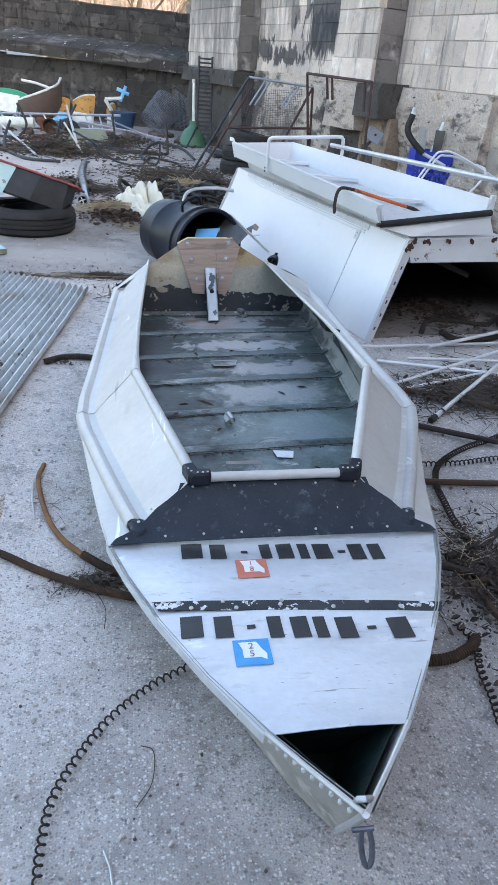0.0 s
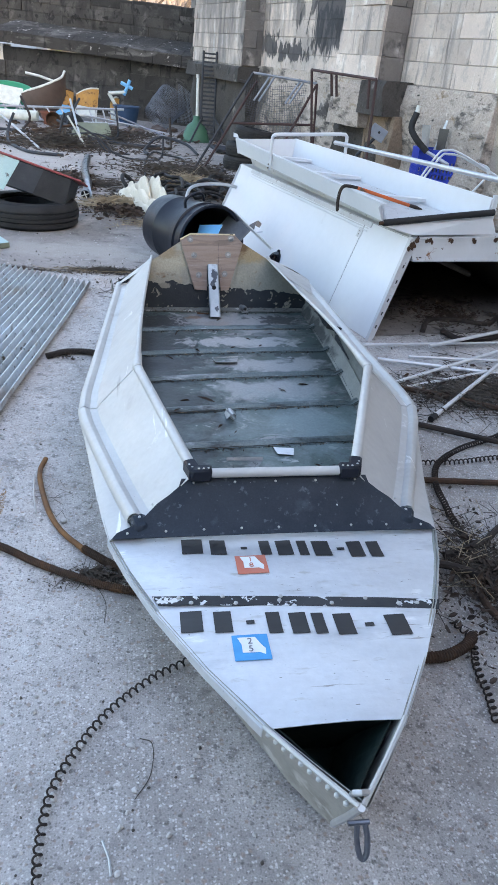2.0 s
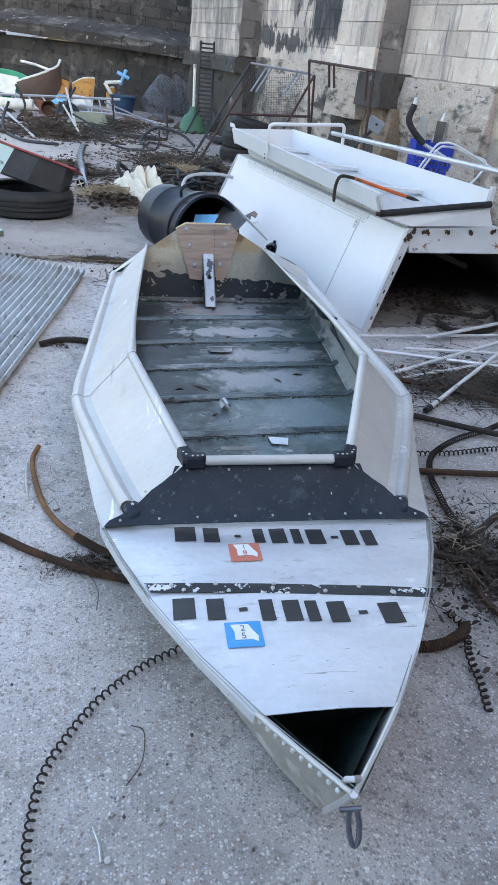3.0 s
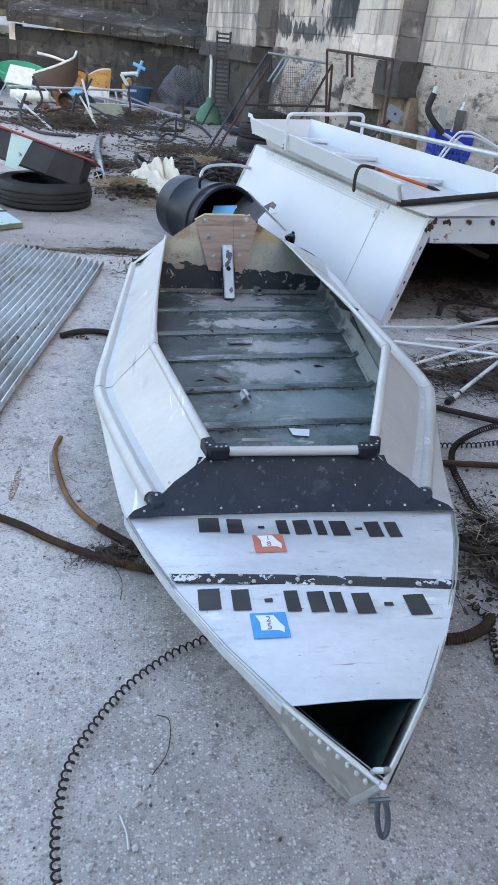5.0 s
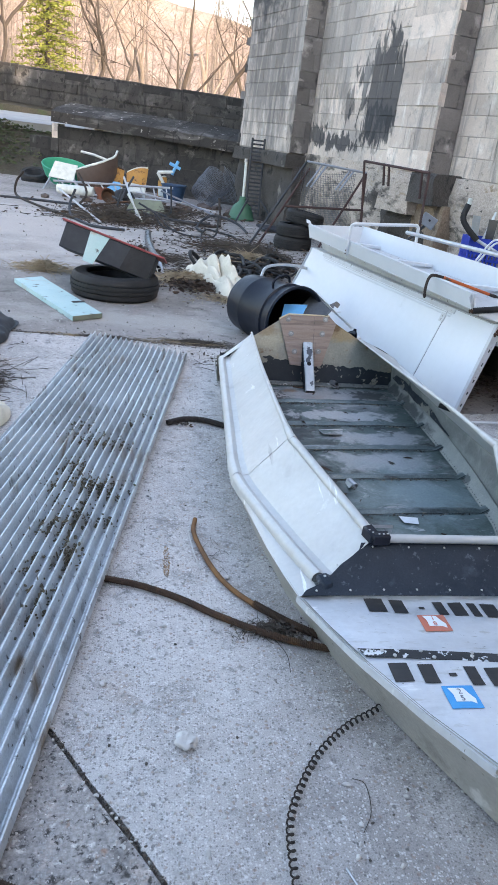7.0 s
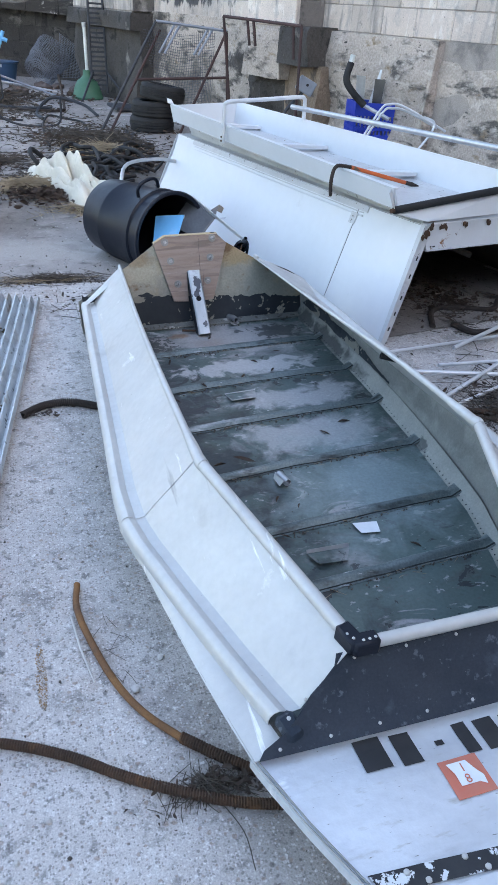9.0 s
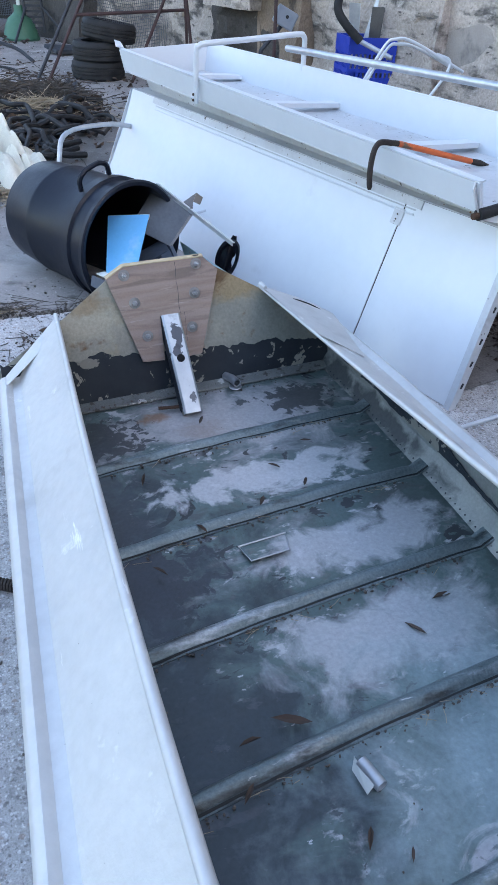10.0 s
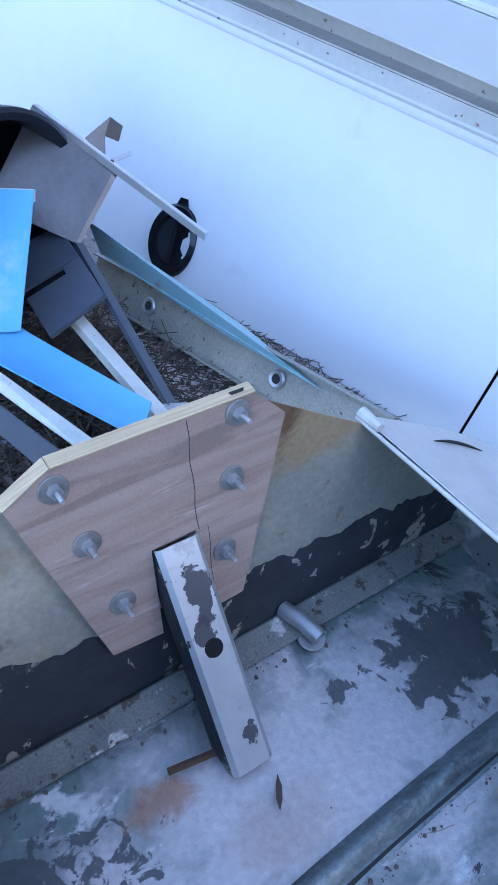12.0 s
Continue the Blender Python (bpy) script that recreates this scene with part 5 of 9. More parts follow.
# shelf on top and the riser that carries the tray
part("top_shelf", sheet([side_pt(0.0, 0.607), side_pt(0.55, 0.607), side_pt(TL, 0.607), (0.95, TL, 0.6), (0.95, 0.06, 0.61)], 0.004), WHITEDIRTY, body, "grimy white top sheet")
part("riser", sheet([(0.25, 0.1, 0.607), (0.2, TL - 0.06, 0.605), (0.16, TL - 0.06, 0.7), (0.2, 0.1, 0.69)], 0.004), WHITEDIRTY, body)
part("far_skin", sheet([(1.75, 0.06, 0.0), (1.75, TL, 0.0), (0.95, TL, 0.6), (0.95, 0.06, 0.6)], 0.003), WHITE, body, "far white side sheet")
part("end_skin", sheet([(-0.155, TL + 0.01, 0.0), (1.75, TL + 0.01, 0.0), (0.95, TL + 0.01, 0.6), (0.1, TL + 0.01, 0.606)], 0.003), WHITE, body)
# end frame of the open side
EF = lambda z: 0.008 + 0.075 * z
part("end_post", sheet([(0.012, EF(0) - 0.004, 0.0), (0.048, EF(0) - 0.004, 0.0), (0.258, EF(0.56) - 0.004, 0.585), (0.214, EF(0.6) - 0.004, 0.612)], 0.03), WHITEDIRTY, body, "white end post with punched slots")
for z in (0.09, 0.17, 0.25, 0.36, 0.45):
    part("slot", bx((0.008, 0.003, 0.022), (0.36 * z + 0.026, EF(z) - 0.0055, z), (0, 20, 0)), RUBBER, body)
part("end_beam", sheet([(0.225, 0.05, 0.612), (0.248, 0.048, 0.478), (0.98, 0.048, 0.482), (0.98, 0.05, 0.628)], 0.028), RUSTW, body, "white cross beam with rust spots")
part("end_beam_lip", sheet([(0.222, 0.046, 0.618), (0.98, 0.046, 0.634), (0.98, 0.09, 0.634), (0.222, 0.09, 0.618)], 0.01), RUSTW, body)
part("end_beam_lip", sheet([(0.248, 0.04, 0.488), (0.98, 0.04, 0.492), (0.98, 0.08, 0.486), (0.248, 0.08, 0.482)], 0.008), WHITEDIRTY, body)
part("front_skirt", sheet([(0.06, 0.1, 0.668), (0.75, 0.07, 0.75), (0.8, 0.062, 0.645), (0.235, 0.062, 0.628)], 0.006), WHITE, body, "white skirt under the bar")
RUSTRAG = random.Random(77)


def rust_blot(x, z, rx, rz, y, name="rust_spot", label=""):
    """A ragged flake of rust on the end frame."""
    pts = []
    for k in range(14):
        a = k / 14 * 2 * math.pi
        r = RUSTRAG.uniform(0.6, 1.15)
        pts.append((x + rx * r * math.cos(a), y, z + rz * r * math.sin(a)))
    part(name, sheet(pts, -0.003), RUST, body, label)


rust_blot(0.222, 0.575, 0.022, 0.028, 0.036, "rust_patch", "rusted-through corner")
rust_blot(0.246, 0.606, 0.016, 0.026, 0.036, "rust_patch", "rusted-through corner")
rust_blot(0.2, 0.555, 0.012, 0.016, 0.036, "rust_patch")
for x, rx, dz in ((0.318, 0.012, 0.0), (0.338, 0.014, 0.006), (0.354, 0.009, -0.008), (0.474, 0.013, 0.004), (0.49, 0.012, -0.004), (0.64, 0.011, 0.006), (0.65, 0.013, -0.006), (0.8, 0.013, 0.0), (0.815, 0.01, 0.008)):
    rust_blot(x, 0.601 + 0.022 * (x - 0.3) + dz, rx, 0.015, 0.043)
for x in (0.272, 0.29, 0.297):
    part("slot", bx((0.008, 0.003, 0.006), (x, 0.044, 0.502), (0, 0, 0)), RUBBER, body)
# tray on top: two long walls, end wall, bottom with cross bars
part("tray_wall", sheet([(0.018, 0.1, 0.786), (0.02, TL - 0.04, 0.82), (0.052, TL - 0.04, 0.712), (0.05, 0.1, 0.69)], 0.012), WHITE, body, "long white tray wall")
part("tray_wall_lip", sheet([(0.016, 0.1, 0.789), (0.018, TL - 0.04, 0.823), (0.046, TL - 0.04, 0.825), (0.044, 0.1, 0.791)], 0.005), WHITE, body)
part("tray_wall", sheet([(0.612, TL, 0.848), (0.744, 0.08, 0.848), (0.728, 0.08, 0.672), (0.592, TL, 0.68)], 0.012), WHITE, body, "long white tray wall")
part("tray_wall_lip", sheet([(0.612, TL, 0.851), (0.744, 0.08, 0.851), (0.784, 0.08, 0.843), (0.652, TL, 0.843)], 0.006), WHITE, body)
part("tray_wall", sheet([(0.02, TL - 0.03, 0.82), (0.612, TL - 0.02, 0.848), (0.6, TL - 0.02, 0.69), (0.05, TL - 0.03, 0.7)], 0.012), WHITE, body)
part("tray_floor", sheet([(0.05, TL - 0.05, 0.706), (0.6, TL - 0.05, 0.69), (0.728, 0.1, 0.68), (0.05, 0.1, 0.688)], 0.006), WHITEDIRTY, body, "grimy white tray bottom")
for u in (0.72, 1.62, 2.5):
    xf = 0.735 - 0.045 * u
    part("tray_bar", sheet([(0.055, u, 0.735), (0.055, u + 0.07, 0.735), (xf - 0.01, u + 0.07, 0.705), (xf - 0.01, u, 0.705)], 0.02), WHITE, body)
part("tray_lip", sheet([(0.0, TL - 0.03, 0.835), (0.02, TL + 0.035, 0.86), (0.055, TL + 0.03, 0.85), (0.05, TL - 0.03, 0.825)], 0.005), WHITE, body, "bent white corner tab")
part("front_tab", sheet([(0.012, 0.11, 0.79), (-0.004, 0.1, 0.772), (0.015, 0.088, 0.715), (0.04, 0.09, 0.69), (0.048, 0.11, 0.71)], 0.004), WHITEDIRTY, body, "torn white corner tab")
part("front_tab", sheet([(0.735, 0.07, 0.68), (0.765, 0.07, 0.68), (0.772, 0.07, 0.868), (0.742, 0.07, 0.868)], 0.02), WHITE, body)
foam = part("foam_bar", tb([(0.035, 0.094, 0.688), (0.25, 0.082, 0.714), (0.5, 0.066, 0.745), (0.744, 0.05, 0.774)], 0.019, 12), RUBBER, body, "bar wrapped in black foam", smooth=True)
part("foam_core", tb([(0.014, 0.095, 0.685), (0.036, 0.094, 0.688)], 0.011, 8), RUST, foam)
# hoop rail across the tray
part("rail", tb(smooth_path([(0.012, 1.965, 0.7), (0.006, 1.95, 0.92), (0.016, 1.94, 0.953), (0.06, 1.935, 0.964), (0.3, 1.945, 0.976), (0.59, 1.963, 0.992), (0.638, 1.966, 0.982), (0.65, 1.97, 0.94), (0.655, 1.975, 0.76)], 4), 0.0135, 8), WHITE, body, "white hoop rail", smooth=True)
for z in (0.715, 0.74):
    part("rail_bolt", lathe([(0, 0.006), (0.006, 0.006), (0.007, 0)], 8, pose(-0.002, 1.962, z, 0, -90, 0)), RUST, body)

pole = thing("steel_pole", "long pale steel pole resting along the white tray wall", "pole")
part("pole_tube", hollow([(1.13, 5.3, 0.925), (1.36, 4.2, 0.955), (1.62, 3.0, 0.985)], 0.0165, 0.003), STEEL, pole, smooth=True)
bar = thing("wrecking_bar", "hooked wrecking bar with worn orange paint, lying across the tray", "pry bar")
ORANGE = mat("worn_orange_paint", (0.7, 0.13, 0.025), (0.55, 0.11, 0.03), 12, 0.5, layers=(((0.14, 0.09, 0.06), 14, 0.56, 0.62),))
hook = smooth_path([(0.8, 3.725, 0.665), (0.797, 3.733, 0.72), (0.803, 3.74, 0.775), (0.82, 3.752, 0.806), (0.85, 3.765, 0.815), (0.92, 3.775, 0.806)], 5)
part("claw", tb(hook, [0.006] + [0.0105] * (len(hook) - 1), 8), DARKRUST, bar, "bare dark claw", smooth=True)
part("shank", tb([(0.92, 3.775, 0.806), (1.3, 3.84, 0.713)], 0.0105, 8), ORANGE, bar, "orange shank", smooth=True)
part("tip", tb([(1.3, 3.84, 0.713), (1.35, 3.85, 0.702), (1.4, 3.858, 0.69)], [0.0105, 0.012, 0.004], 8), DARKRUST, bar)

# dark brown sheets set just inside the white skins darken the hollow body
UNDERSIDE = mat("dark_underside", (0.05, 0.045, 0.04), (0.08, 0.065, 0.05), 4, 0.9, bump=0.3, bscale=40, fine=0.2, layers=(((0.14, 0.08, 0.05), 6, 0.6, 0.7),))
part("underside_lining", sheet([(0.24, 0.1, 0.474), (0.94, 0.1, 0.478), (0.94, TL - 0.02, 0.585), (0.14, TL - 0.02, 0.585)], 0.003), UNDERSIDE, body, "dark brown lining sheet below the top")
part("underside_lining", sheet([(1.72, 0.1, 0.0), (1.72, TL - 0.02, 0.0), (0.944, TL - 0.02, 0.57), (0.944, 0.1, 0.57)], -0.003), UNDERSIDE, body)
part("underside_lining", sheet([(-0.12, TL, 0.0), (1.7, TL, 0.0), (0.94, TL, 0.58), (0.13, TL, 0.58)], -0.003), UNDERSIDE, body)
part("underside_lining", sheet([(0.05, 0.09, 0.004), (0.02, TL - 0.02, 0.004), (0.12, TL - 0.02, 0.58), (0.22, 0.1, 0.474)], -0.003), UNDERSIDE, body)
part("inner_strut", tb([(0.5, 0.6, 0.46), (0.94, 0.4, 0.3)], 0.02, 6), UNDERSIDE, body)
rows = [[tuple(TM @ Vector((0.03 + 1.6 * a / 14, 0.08 + 2.8 * b / 20, 0.006 + 0.02 * abs(noise.noise(Vector((a * 0.6, b * 0.6, 2))))))) for a in range(15)] for b in range(21)]
tagged(part("soil_floor", grid_sheet(rows, 0.004), mat("dusty_soil", (0.24, 0.215, 0.2), (0.16, 0.143, 0.132), 4, 0.9, bump=0.6, bscale=50, fine=0.3, layers=(((0.05, 0.043, 0.037), 5, 0.55, 0.66, 0.5), ((0.04, 0.034, 0.03), 22, 0.6, 0.67))), smooth=True), "dusty soil and debris lying under the white body", "soil", kind="stuff")


# ---- loose things near the boat ----
def scatter(name, shapes, mats, material, label="", category="", parent=None):
    """Many small pieces joined in one mesh: base shapes (verts, faces) at many matrices."""
    vs, fs, base = [], [], 0
    for k, m in enumerate(mats):
        v, f = shapes[k % len(shapes)]
        w = np.c_[v, np.ones(len(v))] @ np.array(m).T
        vs.extend(map(tuple, w[:, :3]))
        fs.extend([tuple(i + base for i in q) for q in f])
        base += len(v)
    me = bpy.data.meshes.new(name)
    me.from_pydata(vs, [], fs)
    me.materials.append(material)
    ob = new(name, me)
    if parent:
        ob.parent = parent
    return tagged(ob, label, category, kind="stuff")


def pebble_shape(seed):
    bm = bmesh.new()
    lump(bm, (0, 0, 0), 1.0, 0.7, seed)
    bm.verts.ensure_lookup_table()
    out = (np.array([tuple(v.co) for v in bm.verts]), [tuple(v.index for v in f.verts) for f in bm.faces])
    bm.free()
    return out


PEBBLES = [pebble_shape(k) for k in range(6)]
STRAWS = []
for k in range(5):
    bend = 0.06 * (k - 2)
    v = []
    for x in (-0.5, 0.0, 0.5):
        for a in range(3):
            v.append((x, 0.5 * math.cos(a * 2.1) + (bend * 60 if x == 0 else 0) * 0.2, 0.5 * math.sin(a * 2.1)))
    f = [(r * 3 + a, r * 3 + (a + 1) % 3, r * 3 + 3 + (a + 1) % 3, r * 3 + 3 + a) for r in (0, 1) for a in range(3)] + [(0, 2, 1), (6, 7, 8)]
    STRAWS.append((np.array(v), f))
LEAVES = []
for k in range(3):
    c = 0.12 + 0.1 * k
    v = np.array([(-0.5, 0, 0.02), (-0.15, 0.22, c), (0.2, 0.2, c * 0.7), (0.5, 0, 0.05), (0.2, -0.22, c * 0.8), (-0.15, -0.2, c), (0, 0, 0.0),
                  (-0.5, 0, 0.0), (-0.15, 0.22, c - 0.02), (0.2, 0.2, c * 0.7 - 0.02), (0.5, 0, 0.03), (0.2, -0.22, c * 0.8 - 0.02), (-0.15, -0.2, c - 0.02), (0, 0, -0.02)])
    ring = [0, 1, 2, 3, 4, 5]
    f = [(6, ring[i], ring[(i + 1) % 6]) for i in range(6)] + [(13, 7 + ring[(i + 1) % 6], 7 + ring[i]) for i in range(6)]
    LEAVES.append((v, f))


def strewn(n, area, seed, size, thin=None, lift=0.0, heap=0.0, tilt=8, aim=None):
    """Matrices for pieces lying in an ellipse (cx, cy, rx, ry); heap piles them towards the middle."""
    rng = random.Random(seed)
    out = []
    for _ in range(n):
        a, r = rng.random() * 6.283, math.sqrt(rng.random())
        if heap:
            r = abs(rng.gauss(0, 0.45))
        x, y = area[0] + area[2] * r * math.cos(a), area[1] + area[3] * r * math.sin(a)
        s = size[0] + (size[1] - size[0]) * (rng.random() if thin else rng.random() ** 3)
        z = lift + heap * max(0, 1 - r) * rng.random()
        turn = aim + rng.gauss(0, 25) if aim is not None else rng.uniform(0, 360)
        t = thin if thin else s
        out.append(pose(x, y, z + (t * 0.5), rng.gauss(0, tilt) if thin else rng.uniform(0, 360), rng.gauss(0, tilt), turn) @ Matrix.Diagonal((s, t, t, 1)))
    return out


PALE = mat("pale_gravel", (0.62, 0.59, 0.56), (0.45, 0.43, 0.41), 9, 0.9, bump=0.4, bscale=200)
DARKBIT = mat("dark_crumbs", (0.075, 0.064, 0.055), (0.12, 0.1, 0.084), 9, 0.95)
STRAW = mat("dry_straw", (0.4, 0.32, 0.215), (0.25, 0.195, 0.13), 6, 0.8)
TWIG = mat("dead_twigs", (0.05, 0.041, 0.034), (0.1, 0.081, 0.065), 5, 0.9)
LEAF = mat("dead_leaves", (0.085, 0.055, 0.04), (0.05, 0.036, 0.03), 7, 0.8, layers=(((0.15, 0.09, 0.055), 5, 0.6, 0.68),))
scatter("gravel", PEBBLES, strewn(1900, (-0.7, 1.2, 1.5, 2.8), 31, (0.001, 0.008)) + strewn(220, (-0.9, 4.9, 1.4, 0.9), 32, (0.003, 0.008))
        + strewn(120, (0.9, 1.3, 0.6, 1.4), 33, (0.003, 0.007)) + strewn(400, (-1.3, 9.5, 3.0, 5.0), 34, (0.004, 0.012)) + strewn(40, (-0.7, 1.0, 0.9, 1.6), 35, (0.007, 0.013)) + strewn(600, (-0.5, 0.8, 1.3, 1.7), 38, (0.003, 0.011)) + strewn(1100, (-1.15, 0.15, 0.35, 0.55), 36, (0.001, 0.007)) + strewn(1200, (-1.1, 0.05, 0.4, 0.5), 37, (0.001, 0.005)), PALE, "pale gravel strewn over the concrete", "gravel")
scatter("crumbs", PEBBLES, strewn(800, (-0.7, 1.4, 1.4, 3.0), 41, (0.0008, 0.006)) + strewn(260, (-1.0, 4.5, 1.5, 0.5), 42, (0.003, 0.008)) + strewn(320, (-1.2, 9.5, 3.2, 5.0), 43, (0.005, 0.012))
        + strewn(160, (0.9, 1.3, 0.5, 1.2), 44, (0.003, 0.01)), DARKBIT, "dark crumbs of soil on the concrete", "soil")
# dirt and moss in the slab joints
jm = []
rj = random.Random(5)
for k in range(1100):
    f = k / 1100
    jm.append(pose(-1.34 + 1.1 * f + rj.gauss(0, 0.007), 0.768 - 1.556 * f + rj.gauss(0, 0.007), -0.003, rj.uniform(0, 360), rj.uniform(0, 360), 0) @ Matrix.Scale(0.0014 + 0.005 * rj.random() ** 2, 4))
for k in range(650):
    x = -3.2 + 3.4 * k / 650
    jm.append(pose(x + rj.gauss(0, 0.02), lerp_table([(-3.9, 4.325), (-1.4, 4.45), (0, 4.43), (3, 4.5)], x) + rj.gauss(0, 0.025), 0.0, rj.uniform(0, 360), rj.uniform(0, 360), 0) @ Matrix.Scale(rj.uniform(0.003, 0.009), 4))
scatter("joint_soil", PEBBLES, jm, DARKBIT, "dark soil packed in the slab joints", "soil")
scatter("joint_straw", STRAWS, strewn(24, (-0.75, 4.47, 0.55, 0.09), 45, (0.06, 0.3), 0.003, 0.004, 0.02, 4, aim=2) + strewn(22, (-1.6, 4.42, 0.8, 0.05), 46, (0.03, 0.15), 0.003, 0.004, 0.01, 4, aim=2), STRAW, "dead grass lying along the slab joint", "dead grass")

scatter("joint_litter", STRAWS, strewn(420, (-0.62, 4.5, 0.42, 0.1), 47, (0.02, 0.16), 0.003, 0.003, 0.02, 6) + strewn(160, (-1.3, 4.45, 0.5, 0.07), 48, (0.02, 0.12), 0.0025, 0.003, 0.01, 6), TWIG, "dark twigs and chaff along the slab joint", "litter")
# stone, wire, twigs
rk = bmesh.new()
bmesh.ops.create_icosphere(rk, subdivisions=3, radius=0.028)
for v in rk.verts:
    q = v.co.normalized()
    v.co *= 1 + 0.5 * noise.noise(q * 1.7 + Vector((3, 1, 2))) + 0.22 * noise.noise(q * 4.5)
    v.co.z = max(0, v.co.z * 0.6 + 0.016)
o = tagged(part("stone", rk, PALE), "whitish chipped stone lying on the slab", "stone")
o.matrix_basis = pose(-0.835, 0.512, 0)
for (x, y), s, sd in (((-0.659, 1.305), 0.013, 1), ((-0.42, 0.38), 0.011, 2), ((-0.41, 0.262), 0.009, 3), ((-0.765, 1.85), 0.01, 4), ((-1.07, 0.735), 0.012, 5), ((-0.584, 0.253), 0.009, 6)):
    rk = bmesh.new()
    lump(rk, (0, 0, s * 0.5), s, 0.6, sd)
    o = tagged(part("stone", rk, PALE), "small pale stone lying on the slab", "stone", "small stones")
    o.matrix_basis = pose(x, y, 0)
tagged(part("stick", tb([(-0.794, 1.6, 0.006), (-0.78, 1.47, 0.007), (-0.757, 1.352, 0.005)], 0.003, 6), PALE), "thin pale stick lying on the concrete", "stick")
tagged(part("wire", tb(smooth_path([(-0.4, 0.4, 0.003), (-0.37, 0.38, 0.004), (-0.375, 0.3, 0.003), (-0.41, 0.24, 0.003)], 6), 0.0012, 5), TWIG), "thin curved wire on the concrete", "wire")
tagged(part("wire", tb(smooth_path([(-0.53, 0.96, 0.004), (-0.5, 0.88, 0.005), (-0.5, 0.8, 0.003)], 6), 0.0012, 5), TWIG), "thin curved wire beside the rusty spring", "wire")
tagged(part("bent_nail", tb([(-0.475, 0.15, 0.004), (-0.46, 0.11, 0.006), (-0.455, 0.075, 0.004)], 0.003, 6), STEEL), "bent bright nail on the concrete", "nail")
RUSTSTAIN = mat("rust_dust", (0.34, 0.19, 0.07), (0.28, 0.18, 0.1), 12, 0.95)
scatter("rust_flakes", PEBBLES, strewn(900, (-0.885, 1.405, 0.014, 0.11), 51, (0.0004, 0.0022), aim=0), RUSTSTAIN, "ochre rust flakes on the slab", "rust")


# ---- springs and rods round the boat ----
def coil(name, pts, r, pitch, wire, material, label, category="spring", per=9, seg=5, n=8):
    return tagged(part(name, tb(helix(smooth_path(pts, n), r, pitch, per), wire, seg), material, smooth=True), label, category)


coil("coil_spring", [(-0.2, 0.69, 0.014), (-0.28, 0.63, 0.014), (-0.37, 0.575, 0.014), (-0.47, 0.48, 0.014), (-0.54, 0.375, 0.014), (-0.588, 0.27, 0.014), (-0.6, 0.17, 0.014), (-0.598, 0.08, 0.014), (-0.57, -0.05, 0.014), (-0.5, -0.2, 0.014)],
     0.0088, 0.0215, 0.0026, DARKRUST, "long dark stretched coil spring curving over the slab", "coil spring")
coil("rusty_spring", [(-1.11, 1.252, 0.018), (-0.98, 1.215, 0.018), (-0.84, 1.145, 0.018), (-0.72, 1.06, 0.018), (-0.6, 0.99, 0.018), (-0.48, 0.935, 0.018), (-0.36, 0.9, 0.018), (-0.25, 0.88, 0.018)],
     0.0098, 0.0066, 0.0036, RUST, "tightly wound brown rusty spring running under the boat", "spring", per=7)
coil("rusty_spring", [(-1.3, 0.14, 0.018), (-1.07, 0.05, 0.018), (-0.97, 0.0, 0.018), (-0.84, -0.045, 0.018), (-0.6, -0.1, 0.018)], 0.0105, 0.007, 0.0038, RUST, "tightly wound brown rusty spring on rough concrete", "spring", per=7)
tagged(part("rusty_rod", tb(smooth_path([(-0.765, 1.715, 0.014), (-0.775, 1.62, 0.014), (-0.755, 1.5, 0.014), (-0.71, 1.34, 0.014), (-0.655, 1.225, 0.014), (-0.58, 1.13, 0.014)], 6), 0.0095, 10), mat("orange_rust", (0.24, 0.11, 0.04), (0.13, 0.065, 0.035), 14, 0.85, bump=0.5, bscale=150, fine=0.25), smooth=True), "curved orange-brown rusty rod end on the slab", "rod")
coil("rusty_spring", [(-0.58, 1.13, 0.016), (-0.52, 1.075, 0.016), (-0.45, 1.015, 0.016), (-0.38, 0.97, 0.016)], 0.0115, 0.007, 0.0036, RUST, "rusty spring beside the curved rod", "spring", per=7)
coil("rusty_spring", [(-0.88, 2.77, 0.018), (-0.79, 2.84, 0.018), (-0.68, 2.85, 0.018), (-0.57, 2.79, 0.018), (-0.5, 2.74, 0.018)], 0.013, 0.0085, 0.0045, DARKRUST, "short dark rusty spring against the hull", "spring", per=7)
scatter("leaf_litter", LEAVES, strewn(900, (-0.1, 4.05, 0.5, 0.32), 75, (0.012, 0.05), None, 0.0, 0.02) + strewn(260, (-0.52, 1.0, 0.22, 0.08), 61, (0.008, 0.03), None, 0.0, 0.012, 20) + strewn(30, (-0.78, 2.78, 0.12, 0.06), 62, (0.012, 0.03), None, 0, 0.02), LEAF, "dead leaves caught beside the springs", "dead leaves")
scatter("twigs", STRAWS, strewn(110, (-0.55, 0.99, 0.18, 0.06), 63, (0.03, 0.11), 0.002, 0.003, 0.03) + strewn(14, (-0.7, 1.45, 0.07, 0.12), 64, (0.03, 0.09), 0.0015, 0.003), TWIG, "thin dead twigs beside the boat", "twigs")

